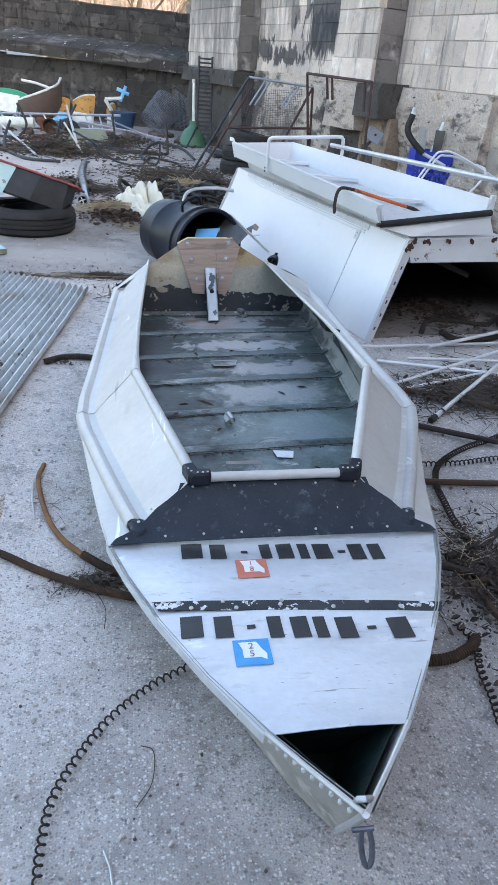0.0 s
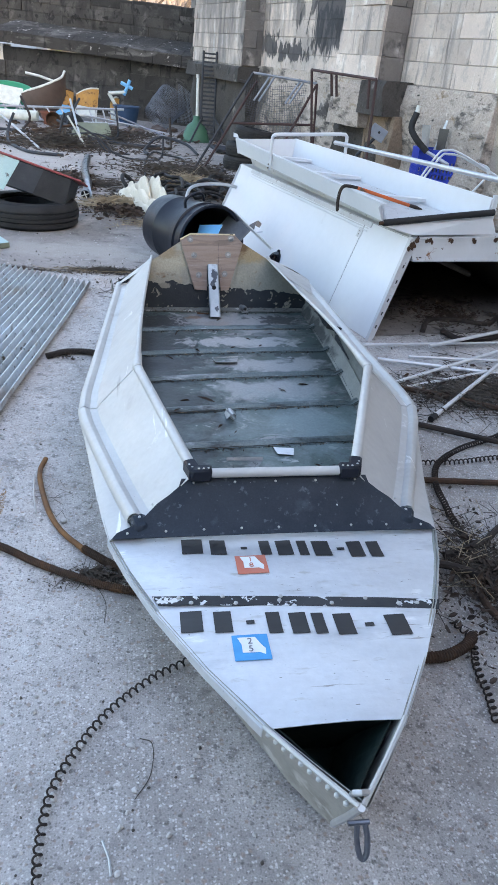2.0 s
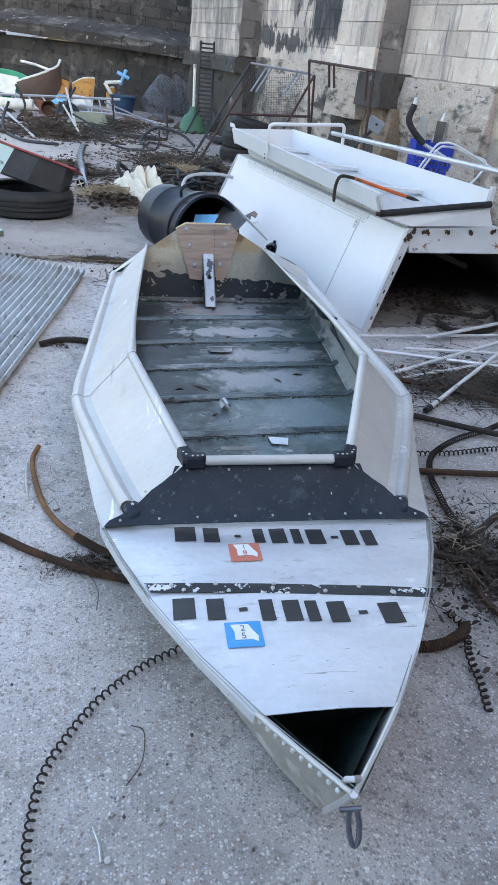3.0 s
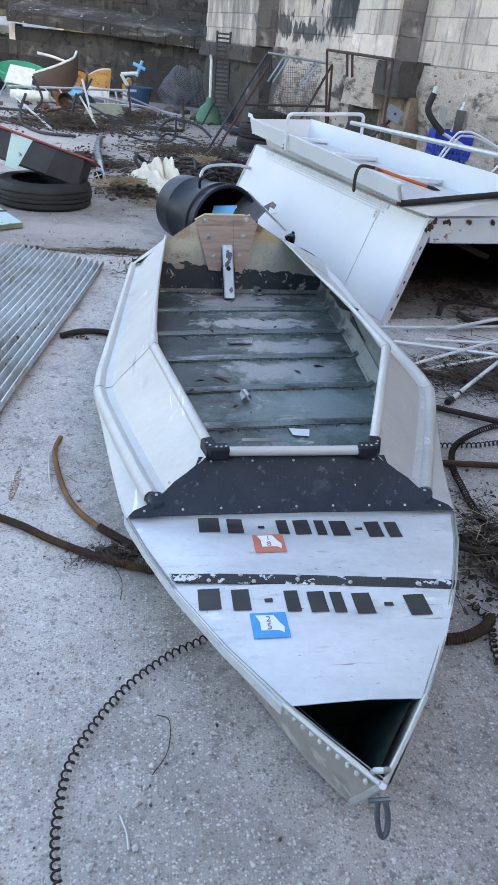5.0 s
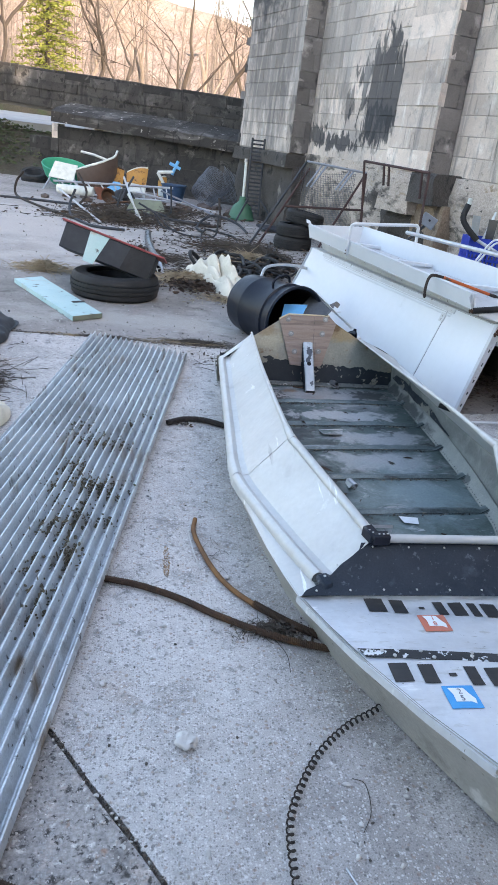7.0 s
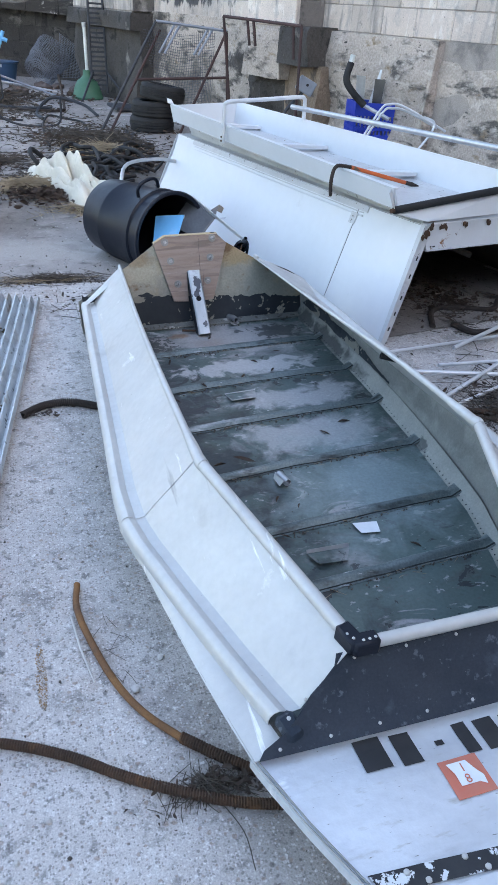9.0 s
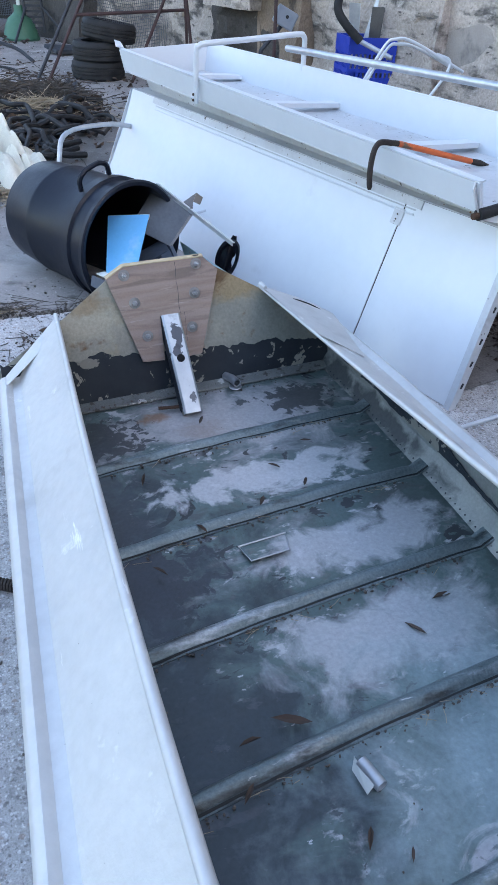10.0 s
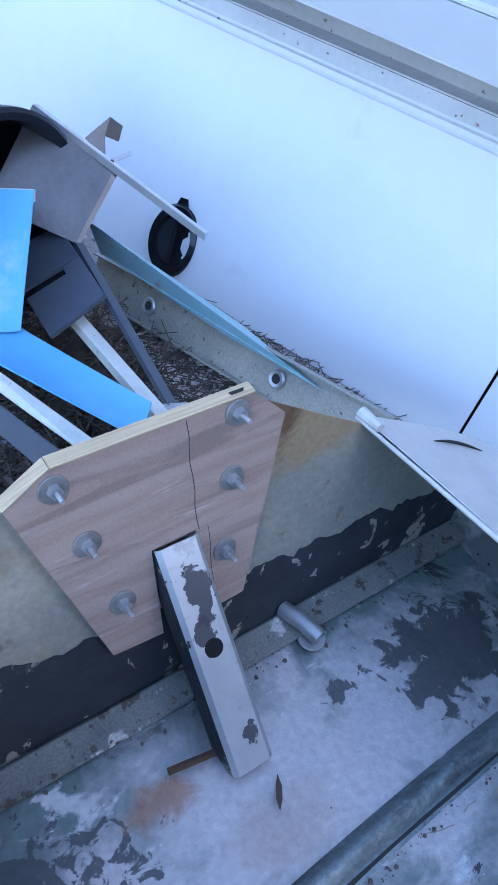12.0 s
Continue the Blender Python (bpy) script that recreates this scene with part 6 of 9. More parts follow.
# ---- heap on the far side of the boat ----
for k, (pts, r, lab) in enumerate((
        ([(0.72, 2.14, 0.02), (0.9, 2.06, 0.02), (1.05, 1.96, 0.03), (1.22, 1.88, 0.03), (1.5, 1.8, 0.02)], 0.014, "brown rusty rod lying across the slab"),
        ([(0.68, 1.57, 0.02), (0.85, 1.56, 0.02), (1.05, 1.55, 0.02), (1.4, 1.56, 0.02)], 0.013, "straight brown rusty rod on the slab"),
        ([(0.5, 1.02, 0.04), (0.62, 0.97, 0.05), (0.75, 0.9, 0.04), (0.95, 0.8, 0.03)], 0.013, "curved rusty rod in the leaf heap"),
        ([(0.7, 0.95, 0.02), (0.66, 0.82, 0.03), (0.7, 0.7, 0.03), (0.82, 0.6, 0.02), (1.0, 0.55, 0.02)], 0.012, "curved rusty rod in the leaf heap"),
        ([(0.62, 1.06, 0.03), (0.78, 1.12, 0.04), (0.92, 1.24, 0.03), (1.2, 1.4, 0.02)], 0.013, "curved rusty rod in the leaf heap"),
        ([(0.9, 2.5, 0.02), (1.1, 2.42, 0.02), (1.35, 2.28, 0.02), (1.7, 2.1, 0.02)], 0.015, "dark rusty rod beside the metal poles"))):
    tagged(part("rusty_rod", tb(smooth_path(pts, 6), r, 8), RUST if k % 2 else DARKRUST, smooth=True), lab, "rod", "rusty rods")
coil("coil_spring", [(0.72, 1.7, 0.014), (0.79, 1.72, 0.014), (0.95, 1.73, 0.014), (1.13, 1.77, 0.014), (1.4, 1.8, 0.014)], 0.0095, 0.022, 0.003, DARKRUST, "dark stretched coil spring on the slab", "coil spring")
coil("coil_spring", [(1.3, 2.02, 0.014), (1.2, 1.95, 0.016), (1.0, 1.84, 0.02), (0.84, 1.7, 0.02), (0.775, 1.55, 0.016), (0.755, 1.4, 0.016), (0.745, 1.28, 0.016), (0.75, 1.12, 0.016)], 0.0105, 0.0165, 0.0036, DARKRUST, "dark coil spring looping over the slab", "coil spring")
coil("coil_spring", [(0.53, 0.76, 0.016), (0.56, 0.68, 0.014), (0.53, 0.58, 0.014), (0.52, 0.48, 0.014), (0.5, 0.38, 0.014)], 0.0095, 0.022, 0.003, DARKRUST, "dark stretched coil spring end by the bow", "coil spring")
coil("coil_spring", [(0.8, 1.16, 0.02), (0.86, 1.05, 0.02), (0.87, 0.9, 0.02), (0.86, 0.75, 0.02)], 0.0095, 0.02, 0.003, DARKRUST, "dark coil spring in the leaf heap", "coil spring")
coil("rusty_spring", [(0.3, 0.6, 0.03), (0.37, 0.605, 0.025), (0.45, 0.61, 0.025), (0.52, 0.64, 0.03), (0.56, 0.68, 0.03)], 0.0135, 0.0085, 0.0045, RUST, "thick rusty spring poking from under the bow", "spring", per=7)
scatter("leaf_heap", LEAVES, strewn(1500, (0.72, 0.95, 0.32, 0.45), 65, (0.01, 0.036), None, 0.0, 0.07, 20) + strewn(200, (1.1, 2.4, 0.6, 0.35), 66, (0.015, 0.05), None, 0, 0.03), LEAF, "heap of dead brown leaves beside the boat", "dead leaves")
scatter("twig_heap", STRAWS, strewn(420, (0.74, 0.98, 0.32, 0.45), 67, (0.04, 0.2), 0.0026, 0.01, 0.07, 14) + strewn(520, (1.25, 2.42, 0.65, 0.4), 68, (0.05, 0.3), 0.003, 0.006, 0.04), TWIG, "tangled dead twigs on the leaf heap", "twigs")
scatter("straw_stalks", STRAWS, strewn(40, (0.7, 1.0, 0.3, 0.5), 69, (0.06, 0.2), 0.003, 0.03, 0.05, 10), STRAW, "pale straw stalks on the leaf heap", "dead grass")
# aluminium poles in front of the white body
POLE = mat("bright_pole_metal", (0.78, 0.79, 0.8), (0.66, 0.67, 0.69), 12, 0.3, 0.4, layers=(((0.42, 0.43, 0.44), 9, 0.6, 0.72),))
for a, b, r, lab in (((0.88, 3.08, 0.03), (2.3, 3.28, 0.03), 0.008, "thin pale metal pole on the slab"), ((1.28, 3.02, 0.06), (2.2, 3.5, 0.07), 0.011, "grey metal pole on the slab"),
                     ((0.92, 2.86, 0.03), (1.75, 2.66, 0.03), 0.011, "shiny aluminium pole on the slab"), ((1.1, 2.86, 0.05), (2.1, 2.86, 0.04), 0.009, "blue-grey metal pole on the slab"),
                     ((0.92, 2.55, 0.02), (2.1, 3.2, 0.08), 0.011, "long aluminium pole on the slab"), ((0.97, 2.5, 0.02), (2.2, 2.98, 0.05), 0.009, "long aluminium pole on the slab"),
                     ((0.98, 2.14, 0.02), (1.95, 3.1, 0.1), 0.0115, "aluminium pole with a dark plugged end")):
    t = thing("metal_pole", lab, "pole", "loose metal poles")
    part("pole_tube", hollow([a, tuple((Vector(a) + Vector(b)) / 2), b], r, 0.002, 10), POLE, t, smooth=True)
    if "plugged" in lab:
        d = (Vector(a) - Vector(b)).normalized()
        part("end_plug", tb([Vector(a) + d * 0.02, Vector(a) - d * 0.03], r + 0.004, 10), RUBBER, t, "black end plug")
tagged(part("rope", tb(smooth_path([(1.38, 3.4, 0.02), (1.5, 3.62, 0.02), (1.66, 3.66, 0.02), (1.9, 3.6, 0.02), (2.05, 3.74, 0.02), (1.9, 3.38, 0.02), (1.6, 3.28, 0.02), (1.52, 3.42, 0.02)], 6), 0.018, 8), DARKRUST, smooth=True), "dark hose looped in the shade under the white body", "hose")

scatter("leaf_litter", LEAVES, strewn(900, (1.5, 2.5, 0.75, 0.5), 71, (0.012, 0.045), None, 0.0, 0.03) + strewn(700, (1.7, 3.8, 0.6, 0.6), 72, (0.012, 0.05), None, 0.0, 0.02), LEAF, "dark dead leaves strewn round the white body and the drum", "dead leaves")
scatter("twig_litter", STRAWS, strewn(420, (-0.1, 4.05, 0.5, 0.32), 76, (0.04, 0.22), 0.004, 0.003, 0.03, 8) + strewn(420, (1.5, 2.45, 0.7, 0.45), 73, (0.05, 0.28), 0.004, 0.003, 0.05, 10) + strewn(160, (1.6, 3.7, 0.5, 0.6), 74, (0.04, 0.2), 0.004, 0.003, 0.02, 6), TWIG, "dark twigs lying by the drum and among the metal poles", "twigs")

# ---- corrugated sheet ----
ca, cw = Vector((-0.129, -0.9917, 0)), Vector((-0.9917, 0.129, 0))
rows = []
L, NC, CW = 4.9, 18, 0.74


def on_sheet(w, f):
    """A spot of the corrugated sheet: w across it, f along it from the far end."""
    p = Vector((-0.735, 4.07, 0)) + cw * w + ca * (f * L - 0.3 * w * (1 - f))
    sag = 0.012 * noise.noise(Vector((w * 1.5, f * 4, 2))) * (1 if f > 0.02 else 0) + 0.02 * max(0, 1 - f * 12) * (w / CW)
    return p.x, p.y, max(0.0285 + 0.0215 * math.sin(w / CW * NC * 2 * math.pi) + sag, 0.005)


for i in range(60):
    rows.append([on_sheet(CW * j / (NC * 10), i / 59) for j in range(NC * 10 + 1)])
GALV = mat("weathered_galvanised", (0.62, 0.645, 0.66), (0.46, 0.475, 0.485), 3, 0.34, 0.6, bump=0.15, bscale=60, fine=0.15,
           layers=(((0.26, 0.25, 0.24), 5, 0.57, 0.74, 0.4), ((0.3, 0.2, 0.13), 1.6, 0.58, 0.74, 0.4), ((0.17, 0.165, 0.16), 14, 0.6, 0.72, 0.3), ((0.66, 0.69, 0.71), 7, 0.6, 0.72), ((0.1, 0.095, 0.09), 30, 0.62, 0.68), ((0.24, 0.18, 0.13), 3.0, 0.6, 0.7, 0.4, (6, 0.8, 1), 8)))
tagged(part("corrugated_sheet", grid_sheet(rows, 0.0015), GALV, smooth=True), "weathered galvanised corrugated sheet lying on the slab with dirt clumps", "metal sheet")
MOSSY = mat("mossy_dirt", (0.105, 0.082, 0.052), (0.05, 0.045, 0.03), 9, 0.95, bump=0.5, bscale=200)
dm = []
rj = random.Random(8)
VALLEYS = [(k + 0.75) * CW / NC for k in range(NC)]
for w0, f0, rw_, rf, n in ((0.39, 0.324, 0.06, 0.008, 34), (0.29, 0.355, 0.14, 0.011, 110), (0.32, 0.419, 0.06, 0.011, 60), (0.2, 0.45, 0.13, 0.013, 120), (0.19, 0.489, 0.03, 0.012, 24), (0.27, 0.521, 0.05, 0.02, 55), (0.18, 0.512, 0.03, 0.014, 30), (0.16, 0.563, 0.04, 0.014, 60), (0.18, 0.622, 0.03, 0.02, 28), (0.07, 0.504, 0.04, 0.01, 14), (0.28, 0.579, 0.02, 0.012, 14), (0.69, 0.121, 0.04, 0.006, 20), (0.6, 0.173, 0.02, 0.003, 14), (0.08, 0.261, 0.03, 0.002, 16), (0.16, 0.093, 0.02, 0.001, 8), (0.16, 0.295, 0.02, 0.002, 8), (0.37, 0.464, 0.02, 0.008, 12), (0.3, 0.483, 0.01, 0.006, 8)):
    for _ in range(n * 2):
        w, f = min(CW, max(0, w0 + rj.gauss(0, rw_ * 0.6))), f0 + rj.gauss(0, rf * 0.7)
        v = min(VALLEYS, key=lambda q: abs(q - w))
        w = v + rj.gauss(0, 0.006) if rj.random() < 0.8 else w
        x, y, z = on_sheet(min(CW, max(0.0, w)), f)
        dm.append(pose(x, y, z + 0.004 + rj.random() * 0.007, rj.uniform(-20, 20), rj.uniform(-20, 20), 97 + rj.gauss(0, 22)) @ Matrix.Diagonal((0.004 + 0.016 * rj.random() ** 2, 0.003 + 0.006 * rj.random() ** 2, 0.005, 1)))
scatter("dirt_clumps", PEBBLES, dm, MOSSY, "dark dirt clumps lying on the corrugated sheet", "dirt")

# ---- black drum with scrap ----
drum = thing("plastic_drum", "black plastic drum tipped on its side and full of scrap", "drum")
da, db = Vector((-0.19, 5.1, 0.235)), Vector((0.11, 4.52, 0.235))
DM = Matrix.Translation(da) @ (db - da).to_track_quat("Z", "Y").to_matrix().to_4x4()
prof = [(0.0, 0.0), (0.19, 0.0), (0.205, 0.012), (0.212, 0.1), (0.214, 0.17), (0.219, 0.175), (0.219, 0.187), (0.216, 0.192), (0.222, 0.42), (0.235, 0.43), (0.237, 0.47), (0.226, 0.478), (0.227, 0.545), (0.243, 0.55), (0.245, 0.568), (0.238, 0.574),
        (0.224, 0.568), (0.219, 0.42), (0.21, 0.1), (0.19, 0.012), (0.0, 0.012)]
prof = [(a * 1.16, b * 1.14) for a, b in prof]
part("barrel", lathe(prof, 48, DM), PLASTIC, drum, smooth=True)
hd = (DM.to_3x3().inverted() @ Vector((-0.09, -0.03, 0.32)))
hang = math.degrees(math.atan2(hd.y, hd.x))
for ang in (hang, hang + 180):
    c, s = math.cos(radians(ang)), math.sin(radians(ang))
    tg = Vector((-s, c, 0))
    pts = [DM @ (Vector((c, s, 0)) * rr + tg * tt + Vector((0, 0, zz))) for rr, tt, zz in ((0.27, -0.08, 0.51), (0.315, -0.075, 0.515), (0.34, -0.045, 0.52), (0.345, 0.0, 0.52), (0.34, 0.045, 0.52), (0.315, 0.075, 0.515), (0.27, 0.08, 0.51))]
    part("handle", tb(smooth_path(pts, 4), 0.011, 8), PLASTIC, drum, "black moulded handle", smooth=True)

# ---- scrap in and in front of the drum ----
SKYBLUE = mat("sky_blue_paint", (0.1, 0.39, 0.7), (0.15, 0.45, 0.74), 3, 0.4, bump=0.05, bscale=30, fine=0.04, layers=(((0.34, 0.52, 0.74), 6, 0.62, 0.76),))
AQUA = mat("faded_aqua_paint", (0.24, 0.42, 0.46), (0.32, 0.5, 0.53), 8, 0.55, bump=0.15, bscale=80, fine=0.1, layers=(((0.3, 0.3, 0.27), 16, 0.62, 0.68),))
SLATE = mat("slate_grey_paint", (0.06, 0.075, 0.1), (0.08, 0.095, 0.12), 6, 0.4, bump=0.1, bscale=60, layers=(((0.2, 0.22, 0.24), 18, 0.68, 0.7),))
BEIGE = mat("pitted_beige_channel", (0.4, 0.38, 0.33), (0.3, 0.29, 0.26), 10, 0.5, 0.4, bump=0.3, bscale=90, fine=0.2, layers=(((0.12, 0.1, 0.08), 60, 0.62, 0.68),))
SHEETG = mat("dull_grey_sheet", (0.15, 0.147, 0.145), (0.09, 0.089, 0.09), 4, 0.3, 0.9, bump=0.08, bscale=40, fine=0.08)
PALEPOST = mat("pale_flaked_paint", (0.66, 0.68, 0.64), (0.5, 0.53, 0.5), 12, 0.6, bump=0.2, bscale=80, layers=(((0.08, 0.07, 0.06), 30, 0.68, 0.7),))
GLOSS = mat("gloss_black_plastic", (0.008, 0.009, 0.012), (0.012, 0.012, 0.016), 5, 0.08, rough2=0.15)

t = thing("sheet_metal_panel", "folded dull grey sheet-metal panel sticking out of the drum", "metal sheet")
part("panel", sheet([(0.265, 4.694, 0.452), (0.395, 4.56, 0.36), (0.268, 4.5, 0.23), (0.12, 4.62, 0.29)], 0.003), SHEETG, t)
part("flange", sheet([(0.395, 4.56, 0.36), (0.268, 4.5, 0.23), (0.272, 4.494, 0.222), (0.4, 4.554, 0.352)], 0.003), SHEETG, t, "bright folded flange")
t = thing("angle_strip", "narrow white-edged aluminium angle strip", "metal strip")
a, b = Vector((0.266, 4.69, 0.456)), Vector((0.527, 4.38, 0.268))
sd = Vector((0.4, 0.3, -0.2)).normalized() * 0.022
part("web", sheet([a, b, b + sd, a + sd], 0.003), PALEPOST, t)
part("flange", sheet([a, b, b - Vector((0, 0, 0.018)), a - Vector((0, 0, 0.018))], 0.003), ALU, t)
part("rivet", lathe([(0, 0.003), (0.004, 0.002), (0.0045, 0)], 10, Matrix.Translation(a.lerp(b, 0.43) + sd * 0.5) @ pose(0, 0, 0, 30, 10, 0)), SHEETG, t)
# round lamp housing lying against the white side
t = thing("lamp_housing", "glossy black oval lamp housing leaning on the white side", "lamp housing")
LM = Matrix.Translation((0.606, 4.645, 0.087)) @ Vector((-0.8, -0.5, 0.45)).to_track_quat("Z", "X").to_matrix().to_4x4() @ Matrix.Diagonal((1.12, 0.84, 1, 1))
part("ring", lathe([(0.045, 0.0), (0.082, 0.0), (0.086, 0.008), (0.08, 0.018), (0.062, 0.02), (0.055, 0.006), (0.045, 0.004)], 32, LM), GLOSS, t, smooth=True)
part("bowl", lathe([(0.0, 0.001), (0.03, 0.002), (0.05, 0.006)], 24, LM), GLOSS, t, smooth=True)
part("crossbar", tb([LM @ Vector((-0.05, 0.0, 0.012)), LM @ Vector((0.05, 0.0, 0.012))], 0.006, 6), GLOSS, t)
part("mount_tab", sheet([LM @ Vector(q) for q in ((0.06, -0.03, 0.008), (0.1, -0.012, 0.008), (0.1, 0.012, 0.008), (0.06, 0.03, 0.008))], 0.006), GLOSS, t)
# blue sheets
t = thing("blue_panel", "bent sky-blue painted metal panel leaning out of the drum", "metal sheet")
part("upright_leaf", grid_sheet([[tuple(Vector((0.02, 4.6, 0.35)).lerp(Vector((0.169, 4.452, 0.392)), u).lerp(Vector((-0.05, 4.36, 0.17)).lerp(Vector((0.064, 4.3, 0.19)), u), v)) for u in np.linspace(0, 1, 6)] for v in np.linspace(0, 1, 6)], 0.003), SKYBLUE, t, "upright sky-blue leaf", smooth=True)
part("upright_rim", sheet([(0.02, 4.602, 0.352), (0.169, 4.454, 0.394), (0.162, 4.441, 0.376), (0.014, 4.588, 0.336)], -0.005), PALEPOST, t, "pale flaking edge")
rows = []
for i in range(8):
    f = i / 7
    row = []
    for j in range(6):
        g = j / 5
        top_e = Vector((-0.02, 4.5, 0.2)).lerp(Vector((0.181, 3.98, 0.223)), f) + Vector((0.025, 0, -0.03)) * math.sin(math.pi * f)
        low_e = Vector((-0.06, 4.25, 0.235)).lerp(Vector((0.114, 3.9, 0.237)), f)
        q = top_e.lerp(low_e, g) - Vector((0, 0, 0.03 * math.sin(math.pi * g) * (1 - 0.5 * f)))
        row.append(tuple(q))
    rows.append(row)
part("curved_leaf", grid_sheet(rows, 0.003), SKYBLUE, t, "curved sky-blue leaf", smooth=True)
t = thing("painted_rail", "pale flaking painted rail beside the blue panel", "rail")
part("rail_web", sheet([(-0.1, 4.3, 0.21), (-0.068, 4.29, 0.22), (0.03, 3.86, 0.29), (-0.002, 3.85, 0.3)], 0.004), PALEPOST, t)
part("rail_lip", sheet([(-0.115, 4.3, 0.208), (-0.02, 3.85, 0.295), (-0.035, 3.845, 0.245), (-0.125, 4.295, 0.165)], 0.004), SLATE, t)
# slate bracket
t = thing("steel_bracket", "slate-grey slotted steel bracket with two legs", "bracket")
bp = [Vector(q) for q in ((0.259, 4.56, 0.235), (0.252, 4.31, 0.213), (0.126, 4.3, 0.15), (0.14, 4.62, 0.15))]
mid = lambda p, q, f: p + (q - p) * f
part("plate", sheet([bp[0], mid(bp[0], bp[1], 0.46), mid(bp[3], bp[2], 0.46), bp[3]], 0.01), SLATE, t)
part("plate", sheet([mid(bp[0], bp[1], 0.56), bp[1], bp[2], mid(bp[3], bp[2], 0.56)], 0.01), SLATE, t)
part("plate_web", sheet([mid(bp[0], bp[1], 0.4), mid(bp[0], bp[1], 0.6), mid(mid(bp[0], bp[1], 0.6), mid(bp[3], bp[2], 0.6), 0.3), mid(mid(bp[0], bp[1], 0.4), mid(bp[3], bp[2], 0.4), 0.3)], 0.008), SLATE, t)
part("leg", sheet([bp[0] + Vector((0.006, 0, 0)), bp[0] + Vector((0.024, 0, -0.005)), Vector((0.277, 4.05, 0.108)), Vector((0.255, 4.05, 0.116))], 0.012), SLATE, t)
part("leg", sheet([(0.186, 4.38, 0.13), (0.216, 4.38, 0.125), (0.222, 3.98, 0.155), (0.19, 3.97, 0.165)], 0.018), PALEPOST, t, "pale leg")
part("foot_tab", sheet([(0.235, 4.06, 0.125), (0.295, 4.045, 0.12), (0.305, 4.03, 0.12), (0.295, 4.015, 0.12), (0.235, 4.03, 0.125)], 0.004), STEEL, t)
# aqua wedge and beige channel leaning between drum and transom
t = thing("aqua_panel", "wedge of faded aqua painted sheet against the white side", "metal sheet")
part("panel", sheet([(0.354, 4.63, 0.2), (0.372, 4.6, 0.125), (0.48, 4.2, 0.128), (0.55, 3.93, 0.15), (0.52, 4.2, 0.145)], 0.004), AQUA, t)
t = thing("channel_beam", "pitted beige metal channel with round holes leaning on the transom", "channel")
c0, c1 = Vector((0.38, 4.66, 0.03)), Vector((0.588, 3.766, 0.138))
dd = (c1 - c0).normalized()
wv = Vector((0.45, 0.15, 1.0))
wv = (wv - dd * wv.dot(dd)).normalized()
nv = dd.cross(wv).normalized()
if nv.x > 0:
    nv = -nv
part("web", sheet([c0 - wv * 0.05, c1 - wv * 0.05, c1 + wv * 0.05, c0 + wv * 0.05], 0.004), BEIGE, t)
for sg in (-1, 1):
    part("flange", sheet([c0 + wv * 0.05 * sg, c1 + wv * 0.05 * sg, c1 + wv * 0.05 * sg + nv * 0.02, c0 + wv * 0.05 * sg + nv * 0.02], 0.003), BEIGE, t)
for f in (0.24, 0.69):
    p = c0 + (c1 - c0) * f + nv * 0.005
    m = Matrix.Translation(p) @ nv.to_track_quat("Z", "Y").to_matrix().to_4x4()
    part("hole_rim", lathe([(0.011, 0.002), (0.018, 0.004), (0.022, 0.0)], 20, m), STEEL, t)
    part("hole", lathe([(0.0, 0.001), (0.012, 0.001)], 16, m), RUBBER, t, "dark round hole")
t = thing("folded_bracket", "small folded galvanised bracket caught on the strip", "bracket")
part("fold", sheet([(0.405, 4.75, 0.342), (0.474, 4.757, 0.381), (0.452, 4.74, 0.345), (0.44, 4.71, 0.3)], 0.003), SHEETG, t)
part("fold", sheet([(0.44, 4.71, 0.3), (0.51, 4.72, 0.31), (0.508, 4.71, 0.304), (0.44, 4.7, 0.294)], 0.002), ALU, t)
part("fold", sheet([(0.474, 4.757, 0.381), (0.503, 4.75, 0.359), (0.485, 4.735, 0.33), (0.452, 4.74, 0.345)], 0.003), SHEETG, t)
scatter("dead_grass", STRAWS, strewn(2200, (0.17, 4.3, 0.4, 0.45), 71, (0.05, 0.22), 0.0025, 0.004, 0.06, 14) + strewn(500, (0.6, 4.05, 0.2, 0.4), 74, (0.05, 0.2), 0.0025, 0.004, 0.02, 8), TWIG, "dark dead grass under the scrap", "dead grass")

# ---- odds and ends on the boat floor ----
FZ = 0.044
t = thing("metal_clip", "bent aluminium tray-like clip lying on the boat floor", "clip")
for (x0, y0, x1, y1, w) in ((-0.03, 2.742, 0.11, 2.749, 0.06),):
    part("base", sheet([(x0, y0, FZ + 0.004), (x1, y1, FZ + 0.008), (x1 - 0.015, y1 - w, FZ + 0.006), (x0 + 0.015, y0 - w, FZ + 0.004)], 0.0015), FLOORP, t)
    corners = [(x0, y0, FZ + 0.008), (x1, y1, FZ + 0.014), (x1 - 0.015, y1 - w, FZ + 0.009), (x0 + 0.015, y0 - w, FZ + 0.007)]
    part("rim", tb(corners, 0.0022, 6, True), ALU, t, "bright turned-up rim")
t = thing("metal_clip", "bent aluminium tray-like clip lying on the boat floor", "clip")
part("base", sheet([(-0.065, 1.655, FZ + 0.004), (0.08, 1.655, FZ + 0.006), (0.05, 1.597, FZ + 0.005), (-0.045, 1.6, FZ + 0.004)], 0.0015), FLOORP, t)
part("rim", sheet([(-0.065, 1.655, FZ + 0.004), (0.08, 1.655, FZ + 0.006), (0.08, 1.66, FZ + 0.02), (-0.065, 1.66, FZ + 0.016)], 0.0015), ALU, t)
t = thing("foil_curl", "curled scrap of bright aluminium on the boat floor", "metal scrap")
